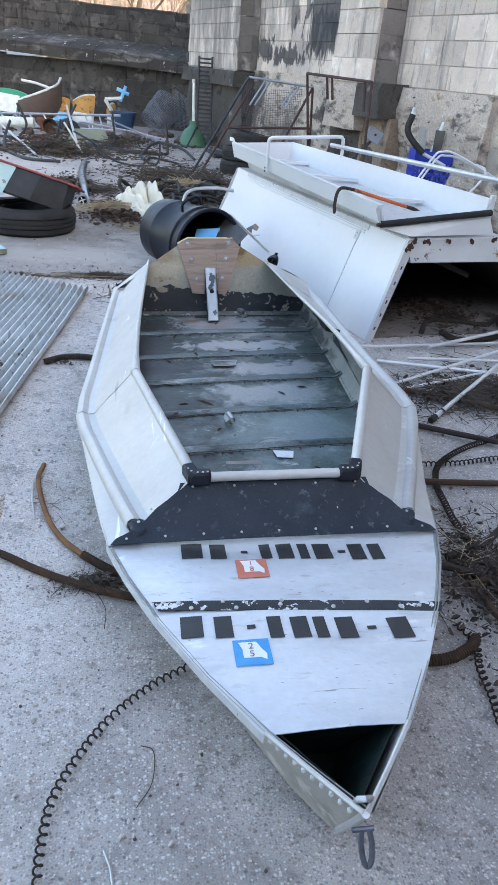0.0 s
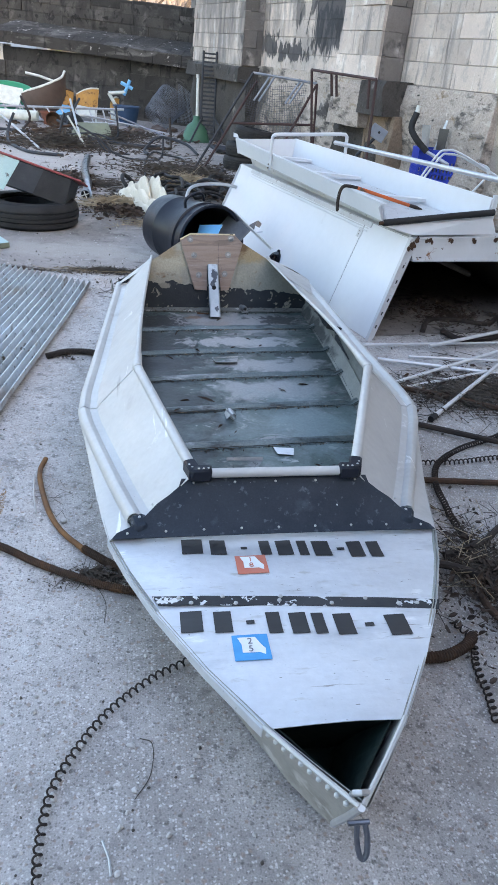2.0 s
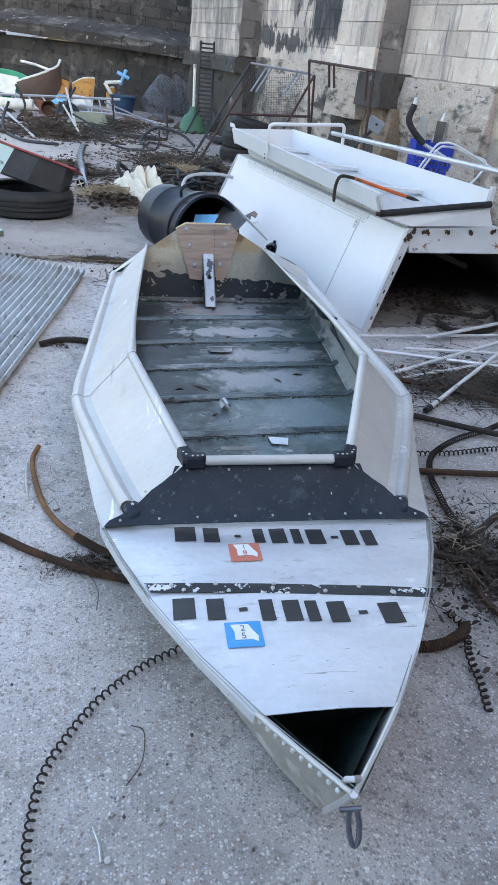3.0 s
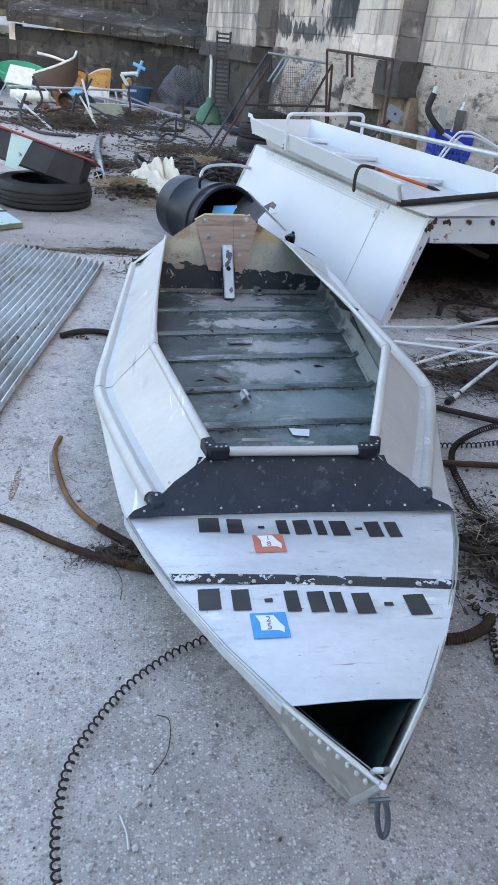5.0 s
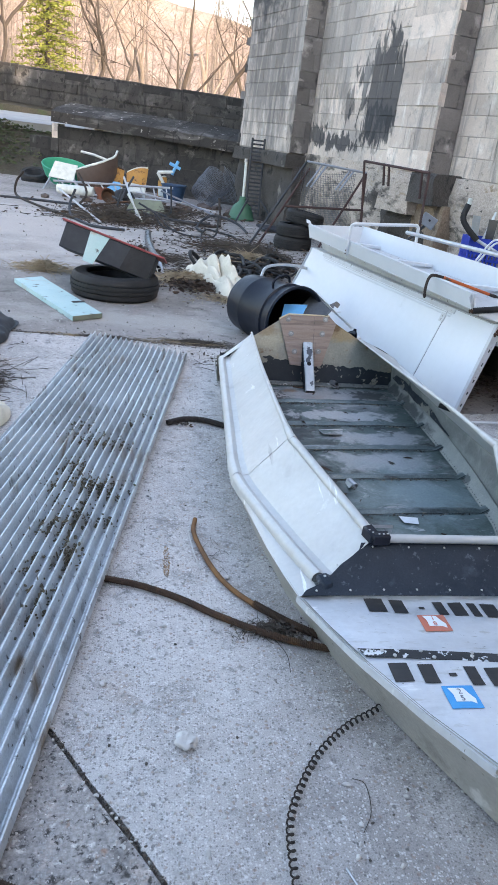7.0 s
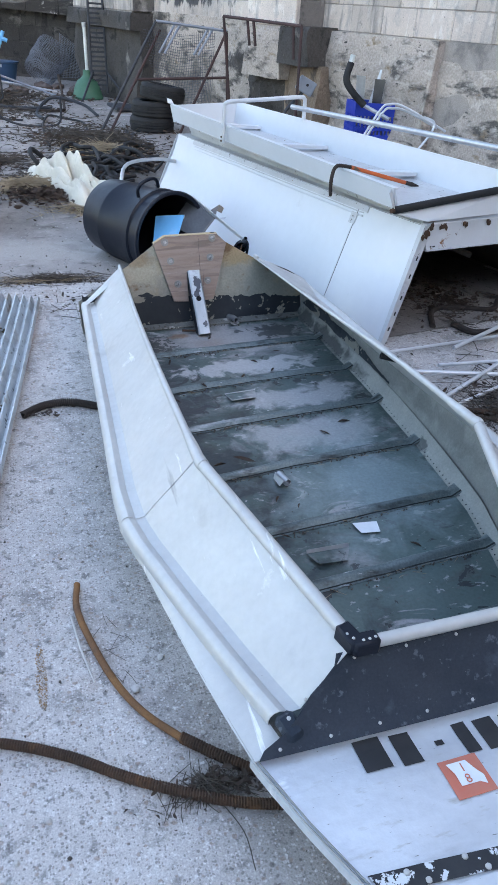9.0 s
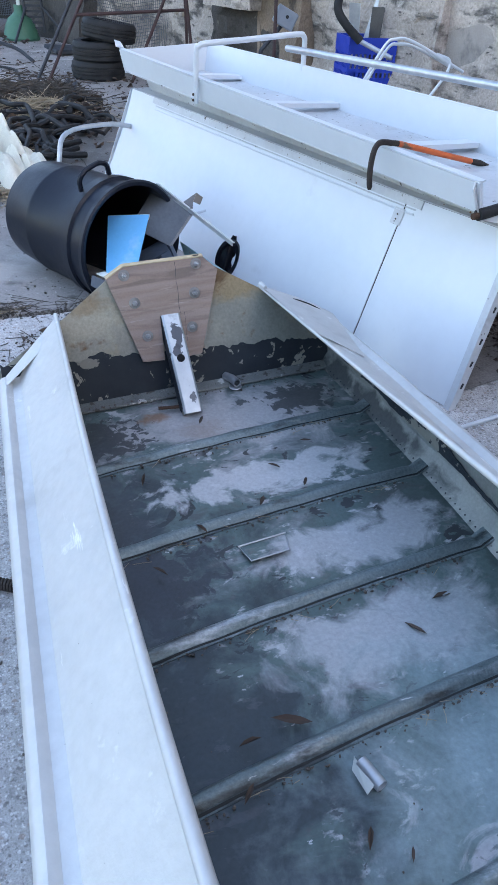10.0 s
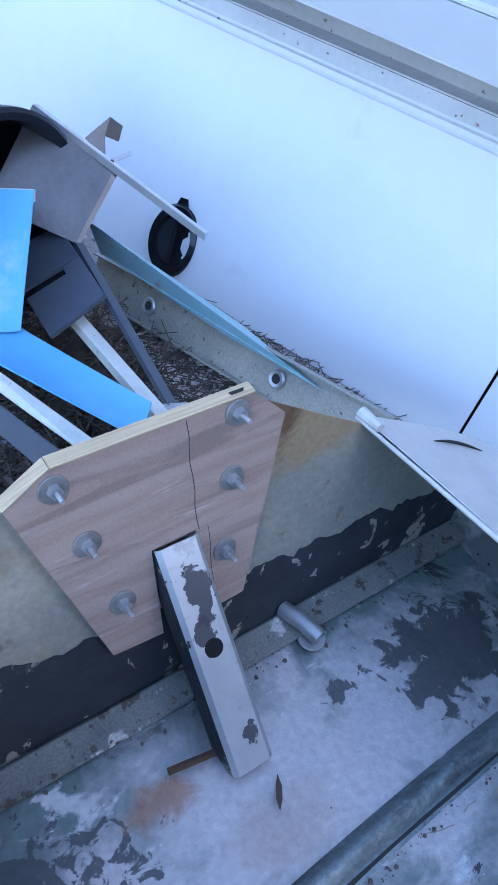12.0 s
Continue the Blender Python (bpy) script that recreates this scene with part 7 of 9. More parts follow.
part("curl", hollow([(-0.01, 2.085, FZ + 0.016), (0.004, 2.025, FZ + 0.016)], 0.014, 0.001, 10), ALU, t, smooth=True)
part("tab", sheet([(-0.03, 2.08, FZ + 0.004), (-0.02, 2.095, FZ + 0.022), (-0.01, 2.03, FZ + 0.02), (-0.025, 2.025, FZ + 0.004)], 0.001), PALEPOST, t)
tagged(part("paper_scrap", sheet([(0.14, 1.765, FZ + 0.008), (0.225, 1.755, FZ + 0.01), (0.215, 1.705, FZ + 0.006), (0.15, 1.712, FZ + 0.006)], 0.001), WHITEV), "torn white scrap lying by a floor rib", "paper scrap")
tagged(part("rusty_screw", tb([(-0.06, 3.46, FZ + 0.012), (0.01, 3.45, FZ + 0.012)], 0.006, 6), RUST), "rusty screw lying against the transom", "screw")
rj = random.Random(12)
lm = []
for x, y, s in ((0.06, 3.36, 0.05), (0.2, 3.05, 0.045), (-0.2, 3.1, 0.05), (0.26, 2.95, 0.05), (0.1, 2.9, 0.06), (-0.1, 2.84, 0.05), (0.28, 2.35, 0.06), (0.4, 2.42, 0.07), (-0.2, 2.2, 0.05), (-0.1, 2.22, 0.09), (-0.24, 2.1, 0.05), (-0.06, 1.95, 0.05), (0.0, 1.9, 0.03), (-0.1, 1.75, 0.04), (0.3, 1.62, 0.04), (0.35, 3.15, 0.04), (-0.25, 2.72, 0.05)):
    lm.append(pose(x, y, FZ + 0.006, rj.gauss(0, 6), rj.gauss(0, 6), rj.uniform(0, 360)) @ Matrix.Diagonal((s, s * 0.45, s * 0.5, 1)))
scatter("fallen_leaves", LEAVES, lm, LEAF, "curled dark leaves on the boat floor", "dead leaves")
dm, sm = [], []
for y in RIBS:
    w = lerp_table([(a, b) for a, b, _ in CHINES], y) - 0.04
    for _ in range(200):
        x = rj.uniform(-w, w)
        dm.append(pose(x, rib_y(y, x) - 0.024 - abs(rj.gauss(0, 0.011)), FZ - 0.002 + 0.035 * x, rj.uniform(0, 360), rj.uniform(0, 360), 0) @ Matrix.Scale(0.0008 + 0.005 * rj.random() ** 3, 4))
    for _ in range(16):
        x = rj.uniform(-w, w)
        sm.append(pose(x, rib_y(y, x) - 0.036 + rj.gauss(0, 0.01), FZ + 0.002 + 0.035 * x, 0, rj.gauss(0, 5), rj.gauss(0, 25)) @ Matrix.Diagonal((rj.uniform(0.01, 0.05), 0.0015, 0.0015, 1)))
for _ in range(260):
    dm.append(pose(rj.uniform(-0.5, 0.52), 3.535 + rj.gauss(0, 0.014), FZ + 0.004, 0, rj.uniform(0, 360), 0) @ Matrix.Scale(0.0008 + 0.0045 * rj.random() ** 3, 4))
for _ in range(160):
    dm.append(pose(rj.uniform(-0.4, 0.45), rj.uniform(1.1, 3.4), FZ - 0.003, 0, rj.uniform(0, 360), 0) @ Matrix.Scale(0.0006 + 0.003 * rj.random() ** 3, 4))
scatter("grit", PEBBLES, dm, DARKBIT, "dark grit along the floor ribs of the boat", "grit")
scatter("straw_bits", STRAWS, sm, STRAW, "short straw bits along the floor ribs", "dead grass")
scatter("scrap_soil", PEBBLES, strewn(2600, (0.2, 4.25, 0.42, 0.5), 72, (0.002, 0.01), None, -0.002) + strewn(1500, (0.6, 4.0, 0.22, 0.5), 73, (0.001, 0.006), None, -0.001), DARKBIT, "dark soil under the scrap by the drum", "soil")


# ---- things further back in the yard ----
TURQ = mat("chalky_turquoise_paint", (0.38, 0.56, 0.56), (0.46, 0.62, 0.61), 4, 0.7, bump=0.2, bscale=60, fine=0.1, layers=(((0.45, 0.4, 0.33), 7, 0.58, 0.7), ((0.1, 0.09, 0.08), 12, 0.62, 0.68)))
REDP = mat("worn_red_paint", (0.36, 0.07, 0.068), (0.28, 0.06, 0.058), 8, 0.55, fine=0.1)
DKBOX = mat("charcoal_board", (0.02, 0.023, 0.03), (0.034, 0.037, 0.044), 5, 0.6, bump=0.1, bscale=60, fine=0.1)
CLOTH = mat("grubby_white_cloth", (0.74, 0.69, 0.58), (0.6, 0.55, 0.45), 6, 0.95, bump=0.3, bscale=150, fine=0.12, layers=(((0.28, 0.24, 0.19), 5, 0.62, 0.74),))
BLUEPL = mat("blue_plastic", (0.008, 0.035, 0.34), (0.012, 0.05, 0.42), 6, 0.4)
GREENPL = mat("dull_green_plastic", (0.035, 0.12, 0.075), (0.05, 0.15, 0.09), 5, 0.5, bump=0.1, bscale=40, fine=0.08)
OLIVE = mat("olive_paint", (0.2, 0.22, 0.15), (0.15, 0.165, 0.12), 6, 0.6, fine=0.1)
BROWNP = mat("brown_vinyl", (0.075, 0.05, 0.042), (0.1, 0.07, 0.055), 6, 0.5)
MUSTARD = mat("torn_mustard_vinyl", (0.5, 0.26, 0.06), (0.4, 0.2, 0.06), 10, 0.6, layers=(((0.14, 0.07, 0.03), 12, 0.56, 0.64),))
GREENC = mat("green_plastic", (0.02, 0.3, 0.18), (0.03, 0.34, 0.21), 6, 0.45)
WIREM = mat("dull_wire", (0.12, 0.13, 0.15), (0.08, 0.085, 0.1), 9, 0.5, 0.7)
GREYBLUE = mat("blue_grey_steel", (0.3, 0.33, 0.37), (0.22, 0.24, 0.28), 6, 0.45, 0.5)


def tyre(name, label, at, R, w, rot=(0, 0, 0), group=""):
    """A tyre lying flat or tilted: tread with grooves, side walls and bead."""
    t = thing(name, label, "tyre", group, pose(*at, *rot))
    prof = [(R * 0.62, 0.02), (R * 0.66, 0.0), (R * 0.9, 0.0), (R * 0.975, w * 0.12), (R * 0.978, w * 0.3), (R * 0.955, w * 0.31), (R * 0.955, w * 0.35), (R, w * 0.36), (R, w * 0.48), (R * 0.975, w * 0.49), (R * 0.975, w * 0.53),
            (R, w * 0.54), (R, w * 0.66), (R * 0.955, w * 0.67), (R * 0.955, w * 0.71), (R * 0.978, w * 0.72), (R * 0.965, w * 0.88), (R * 0.9, w), (R * 0.66, w), (R * 0.62, w - 0.02), (R * 0.7, w * 0.75), (R * 0.86, w * 0.5), (R * 0.7, w * 0.25), (R * 0.62, 0.02)]
    part("casing", lathe(prof, 48), RUBBER, t, smooth=True)
    rim = [(R * 0.62, 0.03), (R * 0.6, w - 0.03), (R * 0.57, w - 0.035), (R * 0.585, 0.035)]
    part("bead", lathe(rim, 36), DKBOX, t)
    return t


tyre("tyre", "worn black truck tyre lying flat under a painted box", (-1.37, 6.0, 0.0), 0.415, 0.21)
pl = thing("plank", "chalky turquoise painted plank lying on the concrete", "plank")
part("board", sheet([(-2.306, 6.065, 0.045), (-1.629, 4.837, 0.045), (-1.413, 5.026, 0.045), (-2.09, 6.29, 0.045)], 0.04), TURQ, pl)
part("slot", sheet([(-1.7, 5.35, 0.047), (-1.68, 5.3, 0.047), (-1.58, 5.36, 0.047), (-1.6, 5.41, 0.047)], 0.002), RUBBER, pl, "dark slot")
part("end_grain", sheet([(-1.628, 4.836, 0.044), (-1.412, 5.025, 0.044), (-1.411, 5.022, 0.006), (-1.627, 4.833, 0.006)], 0.002), OLIVE, pl)
# black box with a turquoise stripe and a red lid, tilted on the tyre
bxm = pose(-1.43, 6.1, 0.36, 0, 14.5, -8) @ pose(0, 0, 0, -15, 0, 0)
bt = thing("painted_box", "black box with turquoise stripe and red lid, tilted on a tyre", "box", m=bxm)
part("carcass", bx((0.86, 0.42, 0.23), (0, 0, 0), bevel=0.006), DKBOX, bt)
part("lid", bx((0.98, 0.46, 0.017), (0.02, 0, 0.124), bevel=0.004), REDP, bt, "worn red lid")
part("stripe", sheet([(-0.2, -0.214, 0.112), (-0.02, -0.214, 0.112), (-0.09, -0.214, -0.16), (-0.19, -0.214, -0.16)], -0.004), TURQ, bt, "turquoise stripe")
part("end_panel", sheet([(0.19, -0.213, 0.11), (0.43, -0.213, 0.11), (0.43, -0.213, -0.113), (0.15, -0.213, -0.113)], -0.003), RUBBER, bt)
# grey duct pipe
DUCT = mat("dark_shiny_duct", (0.13, 0.14, 0.16), (0.08, 0.087, 0.1), 6, 0.24, 0.85, bump=0.2, bscale=30)
dp = thing("duct_pipe", "dark shiny metal pipe lying bent on the concrete", "pipe")
part("pipe_shell", hollow(smooth_path([(-0.985, 7.25, 0.05), (-1.0, 7.9, 0.05), (-1.07, 8.6, 0.05), (-1.13, 9.4, 0.05), (-1.15, 10.2, 0.05)], 6), 0.046, 0.004, 20), DUCT, dp, smooth=True)
part("inner_spider", tb([(-1.025, 7.26, 0.035), (-0.945, 7.26, 0.065)], 0.006, 6), PALEPOST, dp)
part("inner_spider", tb([(-1.0, 7.26, 0.085), (-0.97, 7.26, 0.015)], 0.006, 6), PALEPOST, dp)
part("inner_plug", lathe([(0, 0.0), (0.043, 0.0), (0.043, 0.004), (0, 0.004)], 16, pose(-0.985, 7.29, 0.05, 90, 0, 0)), RUBBER, dp)
tagged(part("steel_strip", sheet([(-1.0, 7.5, 0.17), (-0.97, 7.5, 0.17), (-0.9, 7.28, 0.01), (-0.95, 7.3, 0.0)], 0.006), STEEL), "short bent steel strip beside the duct pipe", "metal strip")


def crumple(name, label, at, rx, ry, hgt, seed, material, n=40, category="cloth", turn=0.0):
    """A crumpled cloth with folds."""
    rows = []
    for i in range(n + 1):
        row = []
        for j in range(n + 1):
            u, v = 2 * i / n - 1, 2 * j / n - 1
            edge = 1 + 0.3 * noise.noise(Vector((u * 1.5, v * 1.5, seed)))
            r = min(1, max(abs(u), abs(v)) * 0.6 + 0.4 * math.hypot(u, v))
            fold = abs(noise.noise(Vector((u * 2.6 + seed, v * 1.7, seed * 2)))) * 1.2 + 0.5 * abs(noise.noise(Vector((u * 5.5, v * 3.5 + seed, seed)))) + 0.18 * noise.noise(Vector((u * 4, v * 4, seed)))
            row.append((at[0] + u * rx * edge + turn * v, at[1] + v * ry * edge, at[2] + 0.01 + hgt * math.sqrt(max(0, 1 - r * r)) * (0.3 + 0.75 * fold + 0.4 * noise.noise(Vector((u * 1.6, v * 2.2, seed)))) + 0.018 * (1 + noise.noise(Vector((u * 5 + v * 2, v * 3, seed * 3)))) * (r < 0.98)))
        rows.append(row)
    return tagged(part(name, grid_sheet(rows, 0.003), material, smooth=True), label, category)


crumple("cloth_sack", "grubby white cloth sack crumpled on the ground with a black strap", (-0.3, 6.95, 0), 0.2, 0.75, 0.26, 3, CLOTH, turn=-0.2)
tagged(part("strap", tb(smooth_path([(-0.5, 7.55, 0.05), (-0.6, 7.62, 0.16), (-0.6, 7.8, 0.2), (-0.5, 7.85, 0.12), (-0.47, 7.8, 0.03)], 5), 0.022, 6), RUBBER, smooth=True), "black strap loop at the end of the cloth sack", "strap")
crumple("cloth_sack", "grubby pale cloth crumpled beside the corrugated sheet", (-1.93, 2.68, 0), 0.18, 0.2, 0.12, 9, CLOTH)
crumple("tarpaulin", "dark crumpled tarpaulin heaped on the concrete", (-2.32, 4.2, 0), 0.3, 0.5, 0.16, 5, DKBOX)
scatter("straw_heap", STRAWS, strewn(700, (-0.65, 6.95, 0.45, 0.35), 81, (0.08, 0.35), 0.005, 0.004, 0.1, 10) + strewn(420, (-2.15, 6.85, 0.42, 0.25), 82, (0.08, 0.3), 0.005, 0.004, 0.1, 10)
        + strewn(700, (0.2, 8.6, 0.7, 0.7), 83, (0.08, 0.35), 0.005, 0.004, 0.14, 12) + strewn(260, (-0.3, 6.2, 0.4, 0.3), 84, (0.06, 0.25), 0.004, 0.004, 0.03), STRAW, "loose heaps of dry straw on the ground", "straw")
scatter("dark_litter", STRAWS, strewn(700, (-0.35, 7.4, 0.7, 0.9), 85, (0.06, 0.3), 0.006, 0.003, 0.05, 8) + strewn(600, (-1.4, 8.4, 0.5, 0.9), 86, (0.05, 0.2), 0.007, 0.003, 0.05) + strewn(350, (-1.0, 13.4, 1.8, 1.2), 87, (0.1, 0.5), 0.012, 0.005, 0.15, 12)
        + strewn(300, (-1.95, 3.2, 0.25, 0.7), 88, (0.05, 0.3), 0.004, 0.003, 0.04), TWIG, "dead stalks and litter strewn on the ground", "litter")
scatter("leaf_scatter", LEAVES, strewn(500, (-0.3, 7.6, 0.8, 0.9), 91, (0.02, 0.07), None, 0, 0.04) + strewn(400, (-1.4, 8.6, 0.6, 1.0), 92, (0.02, 0.06), None, 0, 0.03) + strewn(700, (-0.8, 13.5, 2.6, 1.4), 93, (0.03, 0.1), None, 0, 0.06)
        + strewn(400, (1.6, 9.0, 0.8, 2.0), 94, (0.03, 0.1), None, 0, 0.06), LEAF, "dead leaves strewn over the yard", "dead leaves")
# black cables
rj = random.Random(21)
for k in range(24):
    cx, cy = rj.uniform(0.1, 0.75), rj.uniform(7.2, 9.0)
    pts = [(cx + rj.gauss(0, 0.05) - 0.45 * f + 0.12 * math.sin(f * 5 + k), cy + rj.gauss(0, 0.08) + 0.4 * math.sin(f * 3 + k), 0.03 + 0.1 * rj.random() * math.sin(math.pi * f)) for f in (0, 0.2, 0.4, 0.6, 0.8, 1.0)]
    tagged(part("rubber_hose", tb(smooth_path(pts, 5), rj.uniform(0.014, 0.026), 7), RUBBER, smooth=True), "black rubber hose tangled on the ground", "hose", "tangled hoses")
hb = thing("bent_tube", "bent galvanised tube hoop standing behind the drum", "tube")
part("hoop", tb(smooth_path([(-0.05, 5.75, 0.0), (-0.02, 5.8, 0.3), (0.05, 5.9, 0.42), (0.3, 6.0, 0.44), (0.45, 6.02, 0.42)], 5), 0.014, 8), STEEL, hb, smooth=True)

# ---- frames, rack and green funnel by the wall ----
fr = thing("trestle", "grey and red tubular steel trestle frame leaning over", "metal frame")
RED = mat("rusty_red_paint", (0.075, 0.036, 0.033), (0.05, 0.03, 0.03), 6, 0.7, fine=0.2)
for a, b, m_ in (((0.35, 10.15, 0.0), (1.12, 10.35, 1.3), DKBOX), ((1.12, 10.35, 1.3), (2.03, 10.3, 1.24), GREYBLUE), ((2.03, 10.3, 1.24), (1.66, 10.25, 0.5), RED), ((1.66, 10.25, 0.5), (1.4, 10.2, 0.0), RED), ((2.03, 10.3, 1.22), (2.12, 10.4, 0.0), RED),
                 ((0.85, 10.28, 0.64), (2.06, 10.35, 0.7), RED), ((0.47, 10.15, 0.0), (1.2, 10.5, 1.2), RED)):
    part("strut", tb([a, b], 0.017, 8), m_, fr, smooth=True)
for x in (1.35, 1.42, 1.8, 1.86):
    part("bar", tb([(x, 10.33, 1.27), (x - 0.2, 10.3, 0.95)], 0.014, 6), GREYBLUE, fr)
msh = bmesh.new()
for k in range(34):
    f = k / 33
    tube(msh, [(1.0 + 0.9 * f, 10.42, 1.2 + 0.03 * math.sin(f * 9)), (1.15 + 0.75 * f, 10.46, 0.7 - 0.1 * f), (1.35 + 0.5 * f, 10.5, 0.1)], 0.003, 4)
    tube(msh, [(0.95 + 0.3 * f, 10.45, 1.2 - 1.05 * f), (1.45, 10.5, 1.14 - 1.05 * f), (1.92 - 0.15 * f, 10.45, 1.2 - 1.05 * f)], 0.003, 4)
tagged(part("mesh_infill", msh, WIREM, fr, "sagging wire mesh"), kind="stuff")
f2 = thing("trestle", "dark red tubular steel frame standing against the wall", "metal frame")
for a, b in (((1.76, 9.5, 1.41), (2.27, 8.25, 1.38)), ((1.76, 9.5, 1.41), (1.95, 9.55, 0.0)), ((2.27, 8.25, 1.38), (2.32, 8.3, 0.0)), ((1.93, 9.1, 1.4), (1.97, 9.1, 1.14)), ((1.97, 9.0, 1.4), (2.01, 9.0, 1.14)), ((2.22, 8.37, 1.38), (2.25, 8.37, 1.06))):
    part("strut", tb([a, b], 0.017, 8), RED, f2, smooth=True)
gf = thing("green_funnel", "dull green bell-shaped drum with a long pale pole", "funnel")
part("bell", lathe([(0.0, 0.0), (0.26, 0.0), (0.265, 0.03), (0.25, 0.05), (0.225, 0.16), (0.17, 0.27), (0.09, 0.33), (0.07, 0.36), (0.065, 0.44), (0.0, 0.44)], 36, pose(0.62, 14.0, 0.0)), GREENPL, gf, smooth=True)
part("pole", tb([(0.625, 14.0, 0.43), (0.61, 14.02, 1.1)], 0.028, 10), PALEPOST, gf)
part("pole_cap", tb([(0.61, 14.02, 1.08), (0.607, 14.02, 1.14)], 0.036, 10), STEEL, gf)
rk = thing("metal_rack", "tall black metal rack with many rungs leaning on the ledge", "rack")
for x0, x1 in ((0.69, 0.7), (0.95, 0.94)):
    part("rail", tb([(x0, 13.9, 0.1), (x1, 14.15, 1.53)], 0.02, 6), DKBOX, rk)
for k in range(20):
    z = 0.16 + k * 0.07
    y = 13.9 + (z - 0.1) * 0.175
    part("rung", bx((0.25, 0.012, 0.03), (0.82, y, z)), DKBOX, rk)
for dx in (-0.35, 0.45):
    part("stay", tb([(0.82 + dx * 0.3, 13.92, 0.42), (0.82 + dx, 13.5, 0.0)], 0.018, 6), DKBOX, rk)
mr = thing("wire_mesh_roll", "roll of grey-blue wire mesh lying half unrolled", "wire mesh")
MESHW = mat("blue_grey_mesh_wire", (0.2, 0.22, 0.26), (0.13, 0.145, 0.17), 9, 0.5, 0.6)
wm = bmesh.new()
m0, m1 = Vector((-0.09, 15.65, 0.24)), Vector((0.24, 16.1, 0.58))
ax_ = (m1 - m0).normalized()
au_ = Vector((0.75, -0.2, -0.62))
au_ = (au_ - ax_ * au_.dot(ax_)).normalized()
av_ = ax_.cross(au_)
mring = lambda c, r, th: c + au_ * (r * math.cos(th)) + av_ * (r * 0.8 * math.sin(th))
for k in range(26):
    c, r = m0.lerp(m1, k / 25), 0.29 + 0.05 * k / 25
    tube(wm, [mring(c, r + 0.012 * math.sin(a * 0.7 + k * 0.3), a / 30 * 2 * math.pi) for a in range(31)], 0.003, 4)
for a in range(52):
    th = a / 52 * 2 * math.pi
    tube(wm, [mring(m0, 0.29, th), mring(m1, 0.34, th + 0.25)], 0.003, 4)
for f in (0.0, 0.04):   # spiral of the rolled layers at the lower end
    tube(wm, [mring(m0 + ax_ * f, 0.28 - 0.2 * a / 110, a / 24 * 2 * math.pi) for a in range(111)], 0.006, 4)
tagged(part("roll", wm, MESHW, mr), kind="stuff")
wf = bmesh.new()
for k in range(24):
    f = k / 23
    tube(wf, [(0.36, 16.1, 0.88 - 0.75 * f), (0.65, 16.0, 0.7 - 0.55 * f), (1.0, 15.9, 0.45 - 0.33 * f)], 0.004, 4)
    g2 = Vector((0.36, 16.1, 0.88)).lerp(Vector((1.0, 15.9, 0.45)), f)
    tube(wf, [g2, g2 - Vector((0, 0, 0.75 - 0.42 * f))], 0.004, 4)
tagged(part("loose_flap", wf, MESHW, mr), kind="stuff")
tagged(part("slab_offcut", bx((0.5, 0.35, 0.05), (1.05, 12.5, 0.05), (6, 4, 20), 0.01), DKBOX), "dark flat board lying on the ground", "board")
for at, lab in (((1.1, 10.55, 0.0), "worn tyre at the bottom of a stack"), ((1.12, 10.53, 0.19), "worn tyre in a stack"), ((1.22, 10.5, 0.385), "worn tyre on top of a stack")):
    tyre("tyre", lab, at, 0.3, 0.19, (0, 8 if at[2] > 0.3 else 0, 0), "stacked tyres")

# ---- crate and scrap by the footing ----
cr = thing("milk_crate", "blue plastic milk crate filled with metal scrap", "crate", m=pose(2.93, 7.72, 0.38, 0, 0, -8))
CWX, CWY, CH = 0.42, 0.34, 0.36
for sx, sy, ln, rot in ((0, -CWY / 2, CWX, 0), (0, CWY / 2, CWX, 0), (-CWX / 2, 0, CWY, 90), (CWX / 2, 0, CWY, 90)):
    for z, h_ in ((0.025, 0.06), (0.11, 0.028), (0.18, 0.028), (0.25, 0.028), (CH - 0.05, 0.1)):
        part("band", bx((ln + 0.012, 0.014, h_), (sx, sy, z), (0, 0, rot)), BLUEPL, cr)
    for k in range(11):
        part("slat", bx((0.02, 0.01, CH - 0.06), (sx + (k - 5) * ln / 10.4 * (rot == 0), sy + (k - 5) * ln / 10.4 * (rot == 90), CH / 2 - 0.02), (0, 0, rot)), BLUEPL, cr)
part("crate_floor", bx((CWX, CWY, 0.012), (0, 0, 0.006)), BLUEPL, cr)
base = bmesh.new()
for k in range(16):
    lump(base, (2.75 + 0.5 * math.sin(k * 2.1) + 0.15, 7.75 + 0.25 * math.cos(k * 3.3), 0.16 + 0.05 * (k % 3)), 0.2, 0.8, 300 + k)
tagged(part("rubble_heap", base, FOOT), "heap of broken masonry under the crate", "rubble", kind="stuff")
for k, (a, b, w) in enumerate((((2.72, 7.75, 0.5), (2.66, 7.8, 0.98), 0.05), ((2.85, 7.7, 0.5), (2.84, 7.72, 0.96), 0.06), ((2.92, 7.78, 0.55), (3.12, 7.85, 1.12), 0.09), ((2.98, 7.72, 0.5), (3.05, 7.7, 0.98), 0.04), ((2.8, 7.8, 0.5), (2.95, 7.85, 1.04), 0.05))):
    a, b = Vector(a), Vector(b)
    a, b = a + Vector((0.08, 0, 0)), b + Vector((0.08, -0.05, 0))
    s = Vector((w * 1.5, -0.06, 0))
    tagged(part("metal_offcut", sheet([a, b, b + s, a + s * 0.8], 0.006), SHEETG if k % 2 else STEEL), "jagged grey metal offcut standing in the crate", "metal scrap", "offcuts in the crate")
fp = thing("foam_pole", "pole in black foam sleeve with a pale bare end", "pole")
